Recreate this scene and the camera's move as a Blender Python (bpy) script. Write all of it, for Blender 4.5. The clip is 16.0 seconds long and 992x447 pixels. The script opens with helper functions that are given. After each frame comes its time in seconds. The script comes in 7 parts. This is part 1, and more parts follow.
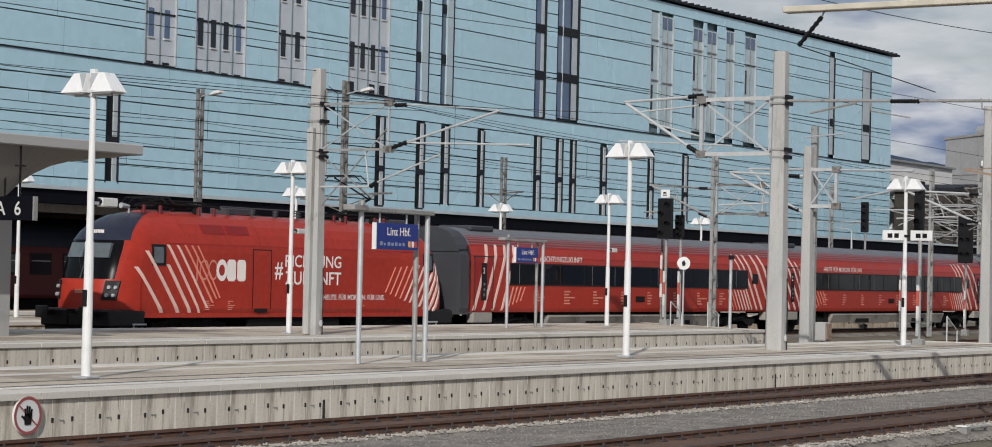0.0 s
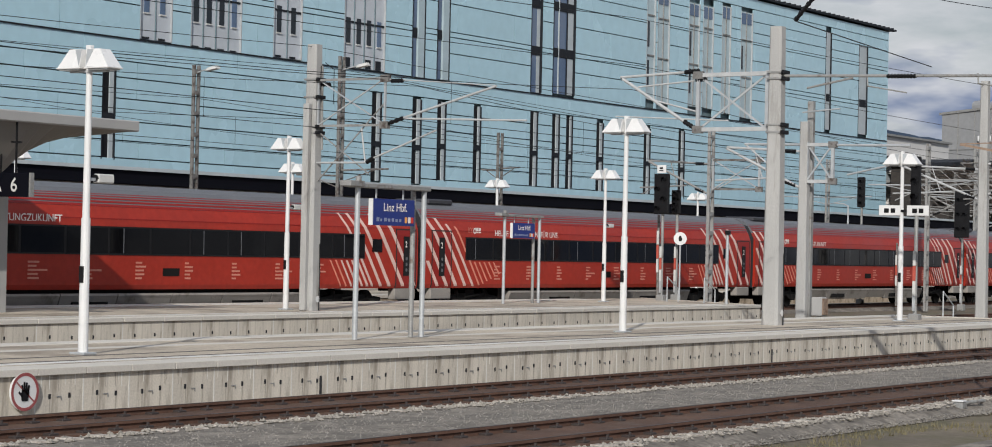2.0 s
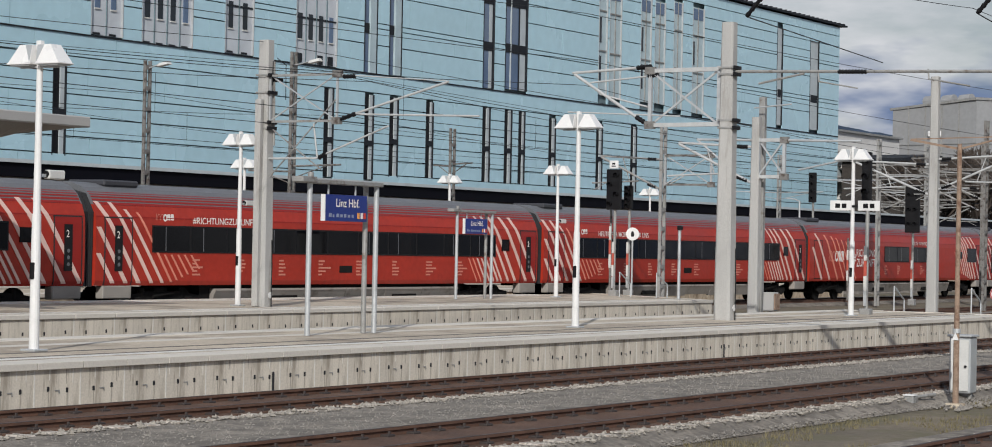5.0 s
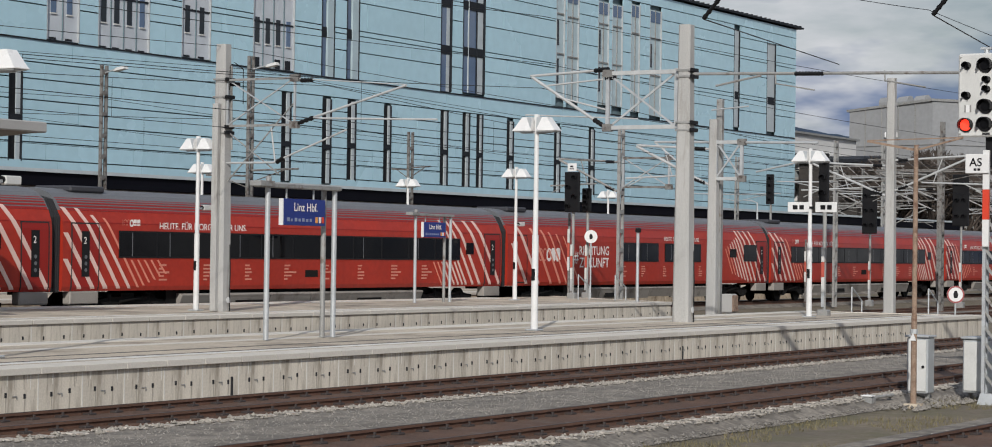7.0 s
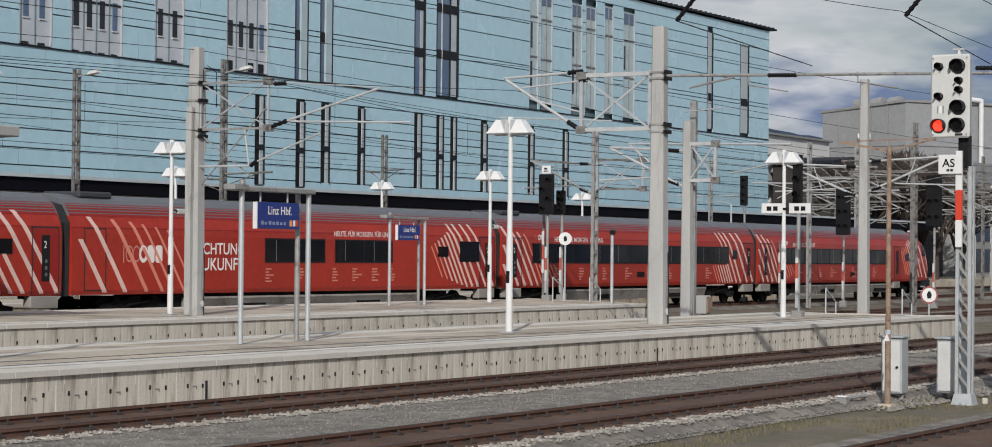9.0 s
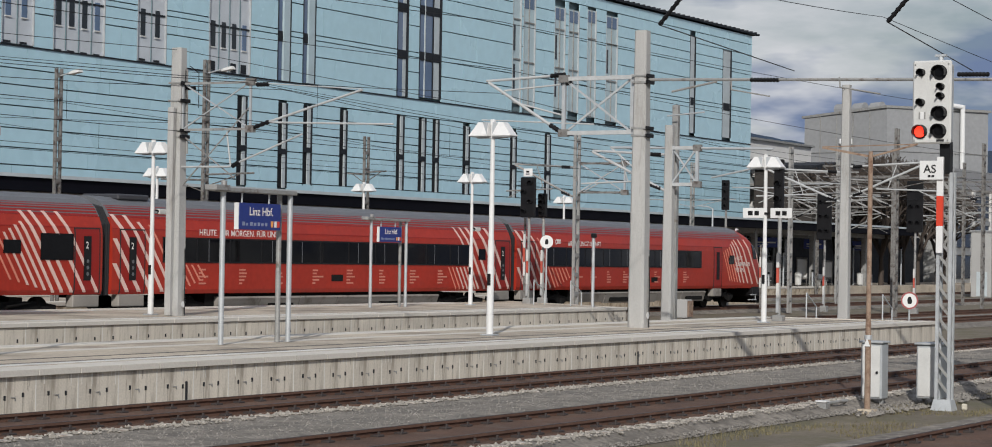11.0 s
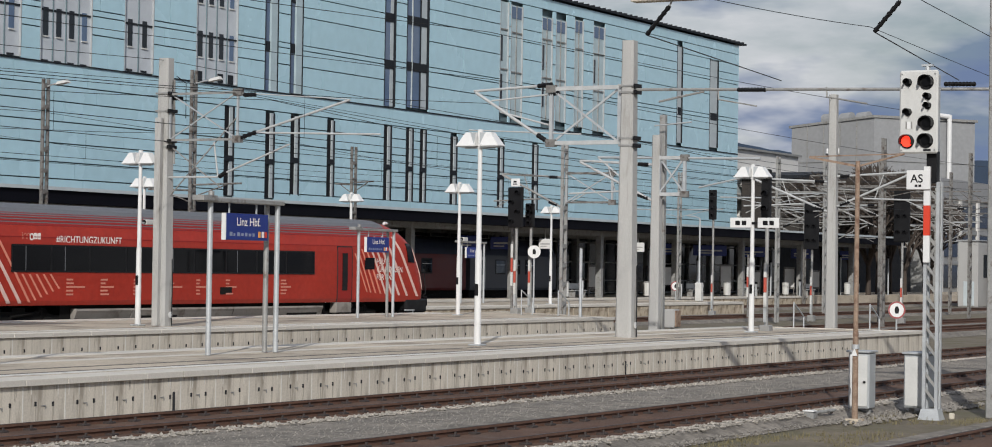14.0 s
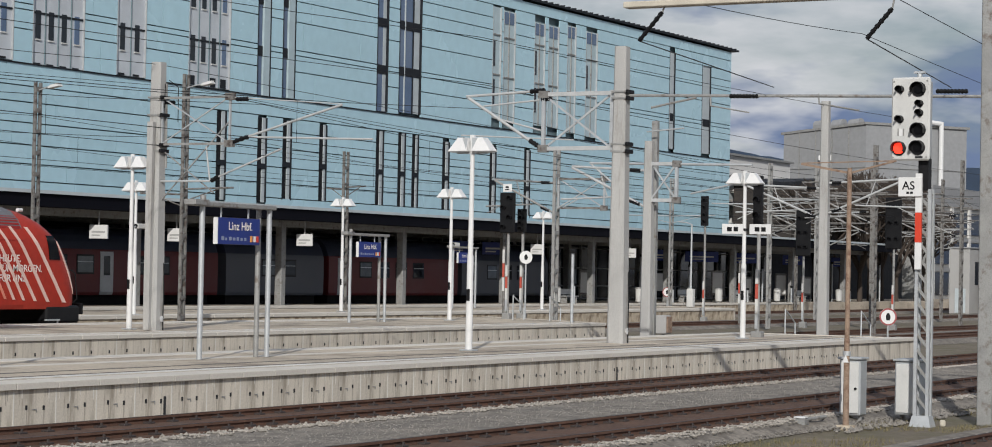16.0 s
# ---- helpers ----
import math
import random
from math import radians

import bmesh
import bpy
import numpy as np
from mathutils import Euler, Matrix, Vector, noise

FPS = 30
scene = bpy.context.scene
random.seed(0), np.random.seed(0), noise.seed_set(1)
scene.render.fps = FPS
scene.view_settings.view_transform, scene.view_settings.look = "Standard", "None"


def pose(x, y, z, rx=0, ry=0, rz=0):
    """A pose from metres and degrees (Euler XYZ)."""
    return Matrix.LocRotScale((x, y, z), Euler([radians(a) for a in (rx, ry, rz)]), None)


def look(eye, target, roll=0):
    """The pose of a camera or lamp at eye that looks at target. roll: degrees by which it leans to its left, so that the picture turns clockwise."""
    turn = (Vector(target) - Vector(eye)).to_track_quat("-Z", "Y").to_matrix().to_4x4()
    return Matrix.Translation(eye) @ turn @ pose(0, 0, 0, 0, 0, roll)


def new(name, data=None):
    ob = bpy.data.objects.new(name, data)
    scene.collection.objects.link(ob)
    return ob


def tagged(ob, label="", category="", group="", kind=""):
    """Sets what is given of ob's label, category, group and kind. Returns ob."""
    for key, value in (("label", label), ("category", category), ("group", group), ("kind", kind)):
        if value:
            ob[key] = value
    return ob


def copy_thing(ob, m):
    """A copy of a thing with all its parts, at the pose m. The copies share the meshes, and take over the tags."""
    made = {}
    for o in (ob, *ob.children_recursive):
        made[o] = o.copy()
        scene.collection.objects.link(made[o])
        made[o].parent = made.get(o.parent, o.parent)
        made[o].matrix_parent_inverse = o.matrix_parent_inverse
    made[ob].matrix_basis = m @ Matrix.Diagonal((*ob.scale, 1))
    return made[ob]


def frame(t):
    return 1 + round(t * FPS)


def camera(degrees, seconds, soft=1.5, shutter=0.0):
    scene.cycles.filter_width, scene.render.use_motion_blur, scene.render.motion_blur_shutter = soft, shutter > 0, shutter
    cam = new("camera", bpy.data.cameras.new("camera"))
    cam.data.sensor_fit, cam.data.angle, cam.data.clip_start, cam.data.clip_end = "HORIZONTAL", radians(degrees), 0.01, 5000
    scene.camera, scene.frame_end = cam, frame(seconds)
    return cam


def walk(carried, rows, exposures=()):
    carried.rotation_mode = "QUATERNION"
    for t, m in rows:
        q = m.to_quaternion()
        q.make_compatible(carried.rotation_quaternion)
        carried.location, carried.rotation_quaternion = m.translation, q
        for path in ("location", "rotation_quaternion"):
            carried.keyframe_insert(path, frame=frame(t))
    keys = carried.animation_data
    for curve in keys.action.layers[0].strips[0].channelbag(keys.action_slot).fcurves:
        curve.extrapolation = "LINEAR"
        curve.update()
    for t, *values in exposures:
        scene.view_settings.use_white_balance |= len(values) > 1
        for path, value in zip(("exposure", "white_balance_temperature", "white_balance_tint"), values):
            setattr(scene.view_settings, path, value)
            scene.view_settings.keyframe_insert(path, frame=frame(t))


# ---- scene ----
# camera: a hand-held zoom lens on the spot, turning slowly along the tracks (x runs with the tracks, y across them)
cam = camera(25.25, 16.0, soft=0.95)
EYE = 2.35
ROWS = [
    (0, 32.921, 1.345, 1.310),
    (0.1, 32.889, 1.804, 1.310),
    (0.2, 32.954, 1.820, 1.310),
    (0.3, 32.856, 1.312, 1.310),
    (0.4, 32.823, 0.707, 1.310),
    (0.5, 32.822, 0.702, 1.369),
    (1, 32.812, 0.729, 1.342),
    (1.5, 32.806, 0.674, 1.274),
    (2, 32.817, 0.717, 1.217),
    (2.5, 32.775, 0.689, 1.147),
    (3, 32.675, 0.666, 1.149),
    (3.5, 32.486, 0.671, 1.067),
    (4, 32.165, 0.645, 1.085),
    (4.5, 31.876, 0.638, 1.094),
    (5, 31.587, 0.629, 1.122),
    (7.5, 30.284, 0.764, 0.648),
    (8, 30.091, 0.782, 0.530),
    (8.5, 29.971, 0.778, 0.547),
    (9, 29.849, 0.803, 0.553),
    (9.5, 29.741, 0.816, 0.658),
    (10, 29.572, 0.835, 0.774),
    (12.5, 29.265, 0.943, 1.044),
    (13, 29.219, 1.026, 0.996),
    (13.5, 29.145, 1.081, 0.972),
    (14, 29.053, 1.142, 0.887),
    (14.5, 28.980, 1.195, 0.855),
    (15, 28.932, 1.271, 0.853),
    (15.5, 28.877, 1.330, 0.948),
    (16, 28.846, 1.284, 1.104),
]


def aim(yaw, pitch, roll):
    return pose(0, 0, EYE, 0, 0, yaw - 90) @ pose(0, 0, 0, 90 + pitch) @ pose(0, 0, 0, 0, 0, roll)


STOPS = [(0.0, -0.40), (3.0, -0.36), (5.0, -0.36), (7.5, -0.42), (10.0, -0.44), (12.5, -0.38), (16.0, -0.42)]
walk(cam, [(t, aim(yaw, pitch, roll)) for t, yaw, pitch, roll in ROWS], STOPS)

# ---- light ----
SUN_FROM = Vector((-0.80, -0.37, 0.47)).normalized()
world = bpy.data.worlds.new("sky")
scene.world = world
world.use_nodes = True


def sky_nodes():
    nt = world.node_tree
    n, ln = nt.nodes, nt.links
    n.clear()
    out = n.new("ShaderNodeOutputWorld")
    bg = n.new("ShaderNodeBackground")
    sky = n.new("ShaderNodeTexSky")
    sky.sky_type, sky.sun_disc = "NISHITA", False
    sky.sun_elevation = math.asin(SUN_FROM.z)
    sky.sun_rotation = math.atan2(SUN_FROM.x, SUN_FROM.y)
    co = n.new("ShaderNodeTexCoord")
    mp = n.new("ShaderNodeMapping")
    mp.inputs["Scale"].default_value = (1.0, 1.0, 3.4)
    mp.inputs["Location"].default_value = (0.37, 0.2, 0.19)
    nz = n.new("ShaderNodeTexNoise")
    nz.inputs["Scale"].default_value = 5.0
    nz.inputs["Detail"].default_value = 7
    nz.inputs["Roughness"].default_value = 0.55
    ramp = n.new("ShaderNodeValToRGB")
    ramp.color_ramp.elements[0].position = 0.30
    ramp.color_ramp.elements[1].position = 0.52
    shade = n.new("ShaderNodeTexNoise")
    shade.inputs["Scale"].default_value = 8.5
    shade.inputs["Detail"].default_value = 5
    cr = n.new("ShaderNodeValToRGB")
    cr.color_ramp.elements[0].position, cr.color_ramp.elements[0].color = 0.43, (3.4, 4.6, 7.6, 1)
    cr.color_ramp.elements[1].position, cr.color_ramp.elements[1].color = 0.55, (13.6, 13.9, 14.6, 1)
    mix = n.new("ShaderNodeMix")
    mix.data_type = "RGBA"
    ln.new(co.outputs["Generated"], mp.inputs["Vector"])
    ln.new(mp.outputs[0], nz.inputs["Vector"])
    ln.new(mp.outputs[0], shade.inputs["Vector"])
    ln.new(nz.outputs["Fac"], ramp.inputs[0])
    ln.new(shade.outputs["Fac"], cr.inputs[0])
    ln.new(ramp.outputs[0], mix.inputs[0])
    ln.new(sky.outputs[0], mix.inputs[6])
    ln.new(cr.outputs[0], mix.inputs[7])
    ln.new(mix.outputs[2], bg.inputs[0])
    bg.inputs[1].default_value = 0.062
    ln.new(bg.outputs[0], out.inputs[0])


sky_nodes()
sun = new("sun", bpy.data.lights.new("sun", "SUN"))
sun.data.energy, sun.data.angle, sun.data.color = 4.5, radians(0.6), (1.0, 0.968, 0.92)
sun.matrix_world = look(SUN_FROM * 100, (0, 0, 0))


# ---- materials ----
def mat(name, rgb, rough=0.6, metal=0.0, vary=0.12, scale=3.0, fine=60.0, bump=0.0, dirt=None, dirt_at=0.58, streak=False, each=0.0, coat=0.0, spec=0.5):
    """A surface with broad and fine variation; dirt: a second colour in stains; each: variation from piece to piece."""
    m = bpy.data.materials.new(name)
    m.use_nodes = True
    nt = m.node_tree
    n, ln = nt.nodes, nt.links
    b = n["Principled BSDF"]
    b.inputs["Metallic"].default_value = metal
    b.inputs["Specular IOR Level"].default_value = spec
    b.inputs["Coat Weight"].default_value = coat
    b.inputs["Coat Roughness"].default_value = 0.12
    co = n.new("ShaderNodeTexCoord")
    vec = co.outputs["Object"]
    big = n.new("ShaderNodeTexNoise")
    big.inputs["Scale"].default_value, big.inputs["Detail"].default_value = scale, 5
    small = n.new("ShaderNodeTexNoise")
    small.inputs["Scale"].default_value, small.inputs["Detail"].default_value = fine, 3
    if streak:
        mp = n.new("ShaderNodeMapping")
        mp.inputs["Scale"].default_value = (1, 1, 0.15)
        ln.new(vec, mp.inputs["Vector"])
        ln.new(mp.outputs[0], big.inputs["Vector"])
    else:
        ln.new(vec, big.inputs["Vector"])
    ln.new(vec, small.inputs["Vector"])
    add = n.new("ShaderNodeMath")
    add.operation = "ADD"
    ln.new(big.outputs["Fac"], add.inputs[0])
    ln.new(small.outputs["Fac"], add.inputs[1])
    val = add.outputs[0]
    lo, hi = 0.7, 1.3
    if each:
        info = n.new("ShaderNodeObjectInfo")
        mul = n.new("ShaderNodeMath")
        mul.operation = "MULTIPLY_ADD"
        mul.inputs[1].default_value = each
        ln.new(info.outputs["Random"], mul.inputs[0])
        ln.new(val, mul.inputs[2])
        val, hi = mul.outputs[0], hi + each
    rg = n.new("ShaderNodeMapRange")
    rg.inputs["From Min"].default_value, rg.inputs["From Max"].default_value = lo, hi
    rg.inputs["To Min"].default_value, rg.inputs["To Max"].default_value = 1 - vary, 1 + vary
    ln.new(val, rg.inputs["Value"])
    base = n.new("ShaderNodeMix")
    base.data_type, base.blend_type = "RGBA", "MULTIPLY"
    base.inputs[0].default_value = 1
    base.inputs[6].default_value = (*rgb, 1)
    ln.new(rg.outputs[0], base.inputs[7])
    col = base.outputs[2]
    if dirt:
        spot = n.new("ShaderNodeTexNoise")
        spot.inputs["Scale"].default_value, spot.inputs["Detail"].default_value = scale * 1.7, 8
        spot.inputs["Roughness"].default_value = 0.65
        ln.new(mp.outputs[0] if streak else vec, spot.inputs["Vector"])
        ramp = n.new("ShaderNodeMapRange")
        ramp.inputs["From Min"].default_value, ramp.inputs["From Max"].default_value = dirt_at - 0.06, dirt_at + 0.08
        ln.new(spot.outputs["Fac"], ramp.inputs["Value"])
        dm = n.new("ShaderNodeMix")
        dm.data_type = "RGBA"
        ln.new(ramp.outputs[0], dm.inputs[0])
        ln.new(col, dm.inputs[6])
        dm.inputs[7].default_value = (*dirt, 1)
        col = dm.outputs[2]
    ln.new(col, b.inputs["Base Color"])
    rr = n.new("ShaderNodeMapRange")
    rr.inputs["From Min"].default_value, rr.inputs["From Max"].default_value = 0.3, 0.7
    rr.inputs["To Min"].default_value, rr.inputs["To Max"].default_value = max(rough - 0.1, 0.02), min(rough + 0.1, 1)
    ln.new(big.outputs["Fac"], rr.inputs["Value"])
    ln.new(rr.outputs[0], b.inputs["Roughness"])
    if bump:
        bp = n.new("ShaderNodeBump")
        bp.inputs["Strength"].default_value, bp.inputs["Distance"].default_value = bump, 0.02
        ln.new(small.outputs["Fac"], bp.inputs["Height"])
        ln.new(bp.outputs[0], b.inputs["Normal"])
    return m


def glow(name, rgb, power):
    m = bpy.data.materials.new(name)
    m.use_nodes = True
    b = m.node_tree.nodes["Principled BSDF"]
    b.inputs["Base Color"].default_value = (*rgb, 1)
    b.inputs["Emission Color"].default_value = (*rgb, 1)
    b.inputs["Emission Strength"].default_value = power
    return m


CONCRETE = mat("precast_concrete", (0.585, 0.535, 0.455), 0.9, vary=0.2, scale=2.4, fine=30, bump=0.3, dirt=(0.34, 0.30, 0.245), dirt_at=0.56, streak=True, each=0.25)
CONCRETE_OLD = mat("old_concrete", (0.46, 0.39, 0.295), 0.9, vary=0.22, scale=1.1, fine=30, bump=0.3, dirt=(0.24, 0.185, 0.13), dirt_at=0.56, each=0.25)
PAVING = mat("platform_asphalt_paving", (0.47, 0.405, 0.32), 0.9, vary=0.25, scale=0.35, fine=12, bump=0.2, dirt=(0.28, 0.235, 0.185), dirt_at=0.54)
EDGE = mat("pale_edge_slab", (0.58, 0.545, 0.485), 0.85, vary=0.12, scale=1.0, fine=30, each=0.2, dirt=(0.36, 0.34, 0.3), dirt_at=0.64)
PALE_LINE = mat("worn_white_line", (0.66, 0.65, 0.62), 0.8, vary=0.12, scale=1.0, dirt=(0.4, 0.38, 0.35), dirt_at=0.58)
PALE_JOINT = mat("pale_joint_mortar", (0.66, 0.64, 0.59), 0.9, vary=0.12, scale=4)
WEEP_STAIN = mat("weep_stain", (0.39, 0.355, 0.30), 0.9, vary=0.25, scale=8)
DARK_JOINT = mat("dark_joint", (0.12, 0.11, 0.10), 0.9)
BALLAST = mat("grey_gravel", (0.20, 0.178, 0.150), 0.95, vary=0.45, scale=1.2, fine=11, bump=1.0, dirt=(0.125, 0.11, 0.092), dirt_at=0.54)
STONE = mat("ballast_stone", (0.20, 0.185, 0.165), 0.95, vary=0.45, scale=6, fine=18, dirt=(0.30, 0.28, 0.255), dirt_at=0.6)
STONE_PALE = mat("pale_ballast_stone", (0.27, 0.248, 0.215), 0.95, vary=0.4, scale=6, fine=18)
RUST = mat("rusty_rail_side", (0.12, 0.062, 0.041), 0.85, vary=0.25, scale=2.0, fine=40, bump=0.3, dirt=(0.085, 0.046, 0.032), dirt_at=0.58)
RAILTOP = mat("worn_rail_head", (0.045, 0.035, 0.032), 0.6, metal=0.2, vary=0.15)
SLEEPER = mat("concrete_sleeper", (0.46, 0.42, 0.37), 0.95, vary=0.3, scale=3, fine=30, each=0.3, dirt=(0.24, 0.19, 0.15), dirt_at=0.56)
GALV = mat("galvanised_steel", (0.45, 0.47, 0.48), 0.5, metal=0.35, vary=0.12, scale=4, fine=50)
STEEL_GREY = mat("weathered_grey_steel", (0.30, 0.30, 0.29), 0.6, metal=0.3, vary=0.2, scale=3, dirt=(0.17, 0.14, 0.12), dirt_at=0.6)
POLE_CONC = mat("spun_concrete_mast", (0.40, 0.395, 0.38), 0.85, vary=0.2, scale=1.5, fine=40, bump=0.2, dirt=(0.25, 0.235, 0.21), dirt_at=0.6, streak=True)
RUST_POLE = mat("rusty_post", (0.28, 0.20, 0.145), 0.85, vary=0.25, scale=3, fine=40, dirt=(0.16, 0.09, 0.06), dirt_at=0.55)
DARK_STEEL = mat("dark_weathered_steel", (0.20, 0.195, 0.185), 0.65, metal=0.3, vary=0.25, scale=3, dirt=(0.08, 0.06, 0.05), dirt_at=0.55)
WHITE = mat("white_paint", (0.68, 0.68, 0.67), 0.45, vary=0.07, scale=3)
WHITE_GLOSS = mat("white_enamel", (0.74, 0.74, 0.73), 0.3, vary=0.05, scale=3)
BLACK = mat("black_enamel", (0.007, 0.007, 0.008), 0.5, vary=0.2, spec=0.25)
BLACK_MATT = mat("black_rubber", (0.02, 0.02, 0.022), 0.85, vary=0.2)
BLUE = mat("station_sign_blue", (0.012, 0.03, 0.19), 0.4, vary=0.08)
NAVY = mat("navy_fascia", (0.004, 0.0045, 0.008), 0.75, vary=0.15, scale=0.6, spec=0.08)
BAND_RED = mat("faded_red_band", (0.42, 0.075, 0.05), 0.6, vary=0.2, scale=6)
REDLINE = mat("signal_red_paint", (0.62, 0.05, 0.02), 0.5, vary=0.12)
DULL_RED = mat("faded_red_rim", (0.30, 0.075, 0.075), 0.6, vary=0.15)
ORANGE = mat("orange_line", (0.75, 0.32, 0.08), 0.5, vary=0.1)
RED = mat("train_red", (0.345, 0.029, 0.016), 0.38, vary=0.14, scale=0.5, fine=5, coat=0.08, spec=0.2)
RED_DARK = mat("door_red", (0.27, 0.016, 0.012), 0.42, vary=0.1, scale=0.7, coat=0.08, spec=0.2)
STRIPE = mat("pale_livery_stripe", (0.70, 0.50, 0.44), 0.4, vary=0.12, scale=1.5)
STRIPE_DIM = mat("thin_livery_stripe", (0.66, 0.24, 0.17), 0.4, vary=0.1, scale=1.5)
LETTER = mat("white_lettering", (0.80, 0.74, 0.70), 0.45, vary=0.05)
LETTER_DIM = mat("faded_lettering", (0.58, 0.22, 0.16), 0.5, vary=0.1)
ROOF_GREY = mat("train_roof_grey", (0.125, 0.13, 0.14), 0.5, vary=0.15, scale=0.8, fine=12)
ROOF_DARK = mat("train_roof_dark", (0.04, 0.041, 0.048), 0.55, vary=0.15, scale=0.8)
SKIRT = mat("train_skirt_grey", (0.26, 0.24, 0.215), 0.6, vary=0.18, scale=1.0, dirt=(0.14, 0.12, 0.10), dirt_at=0.6)
UNDER = mat("underframe", (0.009, 0.0085, 0.008), 0.85, vary=0.3, scale=2, spec=0.2)
GLASS_TRAIN = mat("tinted_train_window", (0.005, 0.005, 0.006), 0.10, vary=0.3, scale=0.5, spec=0.10)
GLASS_DARK = mat("dark_window_glass", (0.02, 0.025, 0.032), 0.08, vary=0.2, scale=0.4, spec=0.3)
GLASS_BLUE = mat("blue_window_glass", (0.10, 0.15, 0.24), 0.05, vary=0.2, scale=0.4)
FACADE = mat("pale_aqua_glass_cladding", (0.415, 0.615, 0.695), 0.25, vary=0.08, scale=0.12, fine=1.5, each=0.22, spec=0.45)
FACADE_GAP = mat("cladding_joint_backing", (0.14, 0.20, 0.22), 0.7, vary=0.15)
FACADE_GREY = mat("grey_reveal", (0.44, 0.49, 0.51), 0.5, vary=0.12, scale=1.2)
FACADE_INFILL = mat("aqua_grey_infill", (0.40, 0.50, 0.535), 0.5, vary=0.12, scale=1.2)
FACADE_PALE = mat("pale_grey_infill", (0.50, 0.535, 0.57), 0.5, vary=0.12, scale=1.2)
# dark of window frames; also stands for shade under the canopy
FACADE_DARK = mat("dark_frame_and_canopy_shade", (0.022, 0.025, 0.030), 0.6, vary=0.15, spec=0.1)
# soffit toned darker than the slab, so its colour holds the shade
SOFFIT = mat("shade_dark_soffit", (0.22, 0.205, 0.185), 0.85, vary=0.12, scale=0.6)
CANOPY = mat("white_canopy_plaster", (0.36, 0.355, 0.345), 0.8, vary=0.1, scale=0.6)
PLASTER = mat("pale_plaster", (0.60, 0.59, 0.57), 0.85, vary=0.1, scale=0.2)
SHED = mat("grey_sheet_cladding", (0.27, 0.275, 0.28), 0.6, vary=0.1, scale=0.1, fine=2)
# distance haze is mixed into the hill's blue base colour
HILL = mat("hazy_wooded_hill", (0.03, 0.05, 0.085), 1.0, vary=0.3, scale=0.02)
# parked coach colours kept extra dark to carry the canopy's shade
OLD_RED = mat("dark_red_and_coach_shade", (0.115, 0.011, 0.013), 0.5, vary=0.12, scale=0.6)
OLD_GREY = mat("shade_dark_grey_coach", (0.085, 0.095, 0.115), 0.5, vary=0.12, scale=0.6)
OLD_BLUE = mat("shade_dark_coach_roof", (0.035, 0.045, 0.075), 0.5, vary=0.12, scale=0.6)
TWIG = mat("bare_twig", (0.06, 0.046, 0.037), 0.9, vary=0.3)
BED_BROWN = mat("rust_stained_ballast", (0.095, 0.050, 0.031), 0.95, vary=0.5, scale=1.2, fine=18, bump=1.0, dirt=(0.12, 0.09, 0.07), dirt_at=0.62)
SHED_WOOD = mat("dark_brown_mass", (0.035, 0.030, 0.026), 0.85, vary=0.35, scale=0.6, fine=4)
BRIGHT = mat("bright_galvanised_tube", (0.42, 0.43, 0.43), 0.55, vary=0.15, scale=4)
BEIGE = mat("beige_steel_beam", (0.50, 0.46, 0.38), 0.7, vary=0.15, scale=2)
HOUSING = mat("grey_signal_housing", (0.55, 0.55, 0.53), 0.6, vary=0.1, scale=3)
SIGNAL_RED = glow("lit_red_lens", (1.0, 0.035, 0.015), 2.2)


GROUND = mat("station_ground", (0.155, 0.128, 0.092), 0.95, vary=0.3, scale=0.5, fine=9, bump=0.8, dirt=(0.118, 0.105, 0.06), dirt_at=0.52)
GRASS = mat("dry_grass", (0.175, 0.15, 0.08), 0.9, vary=0.35, scale=2)


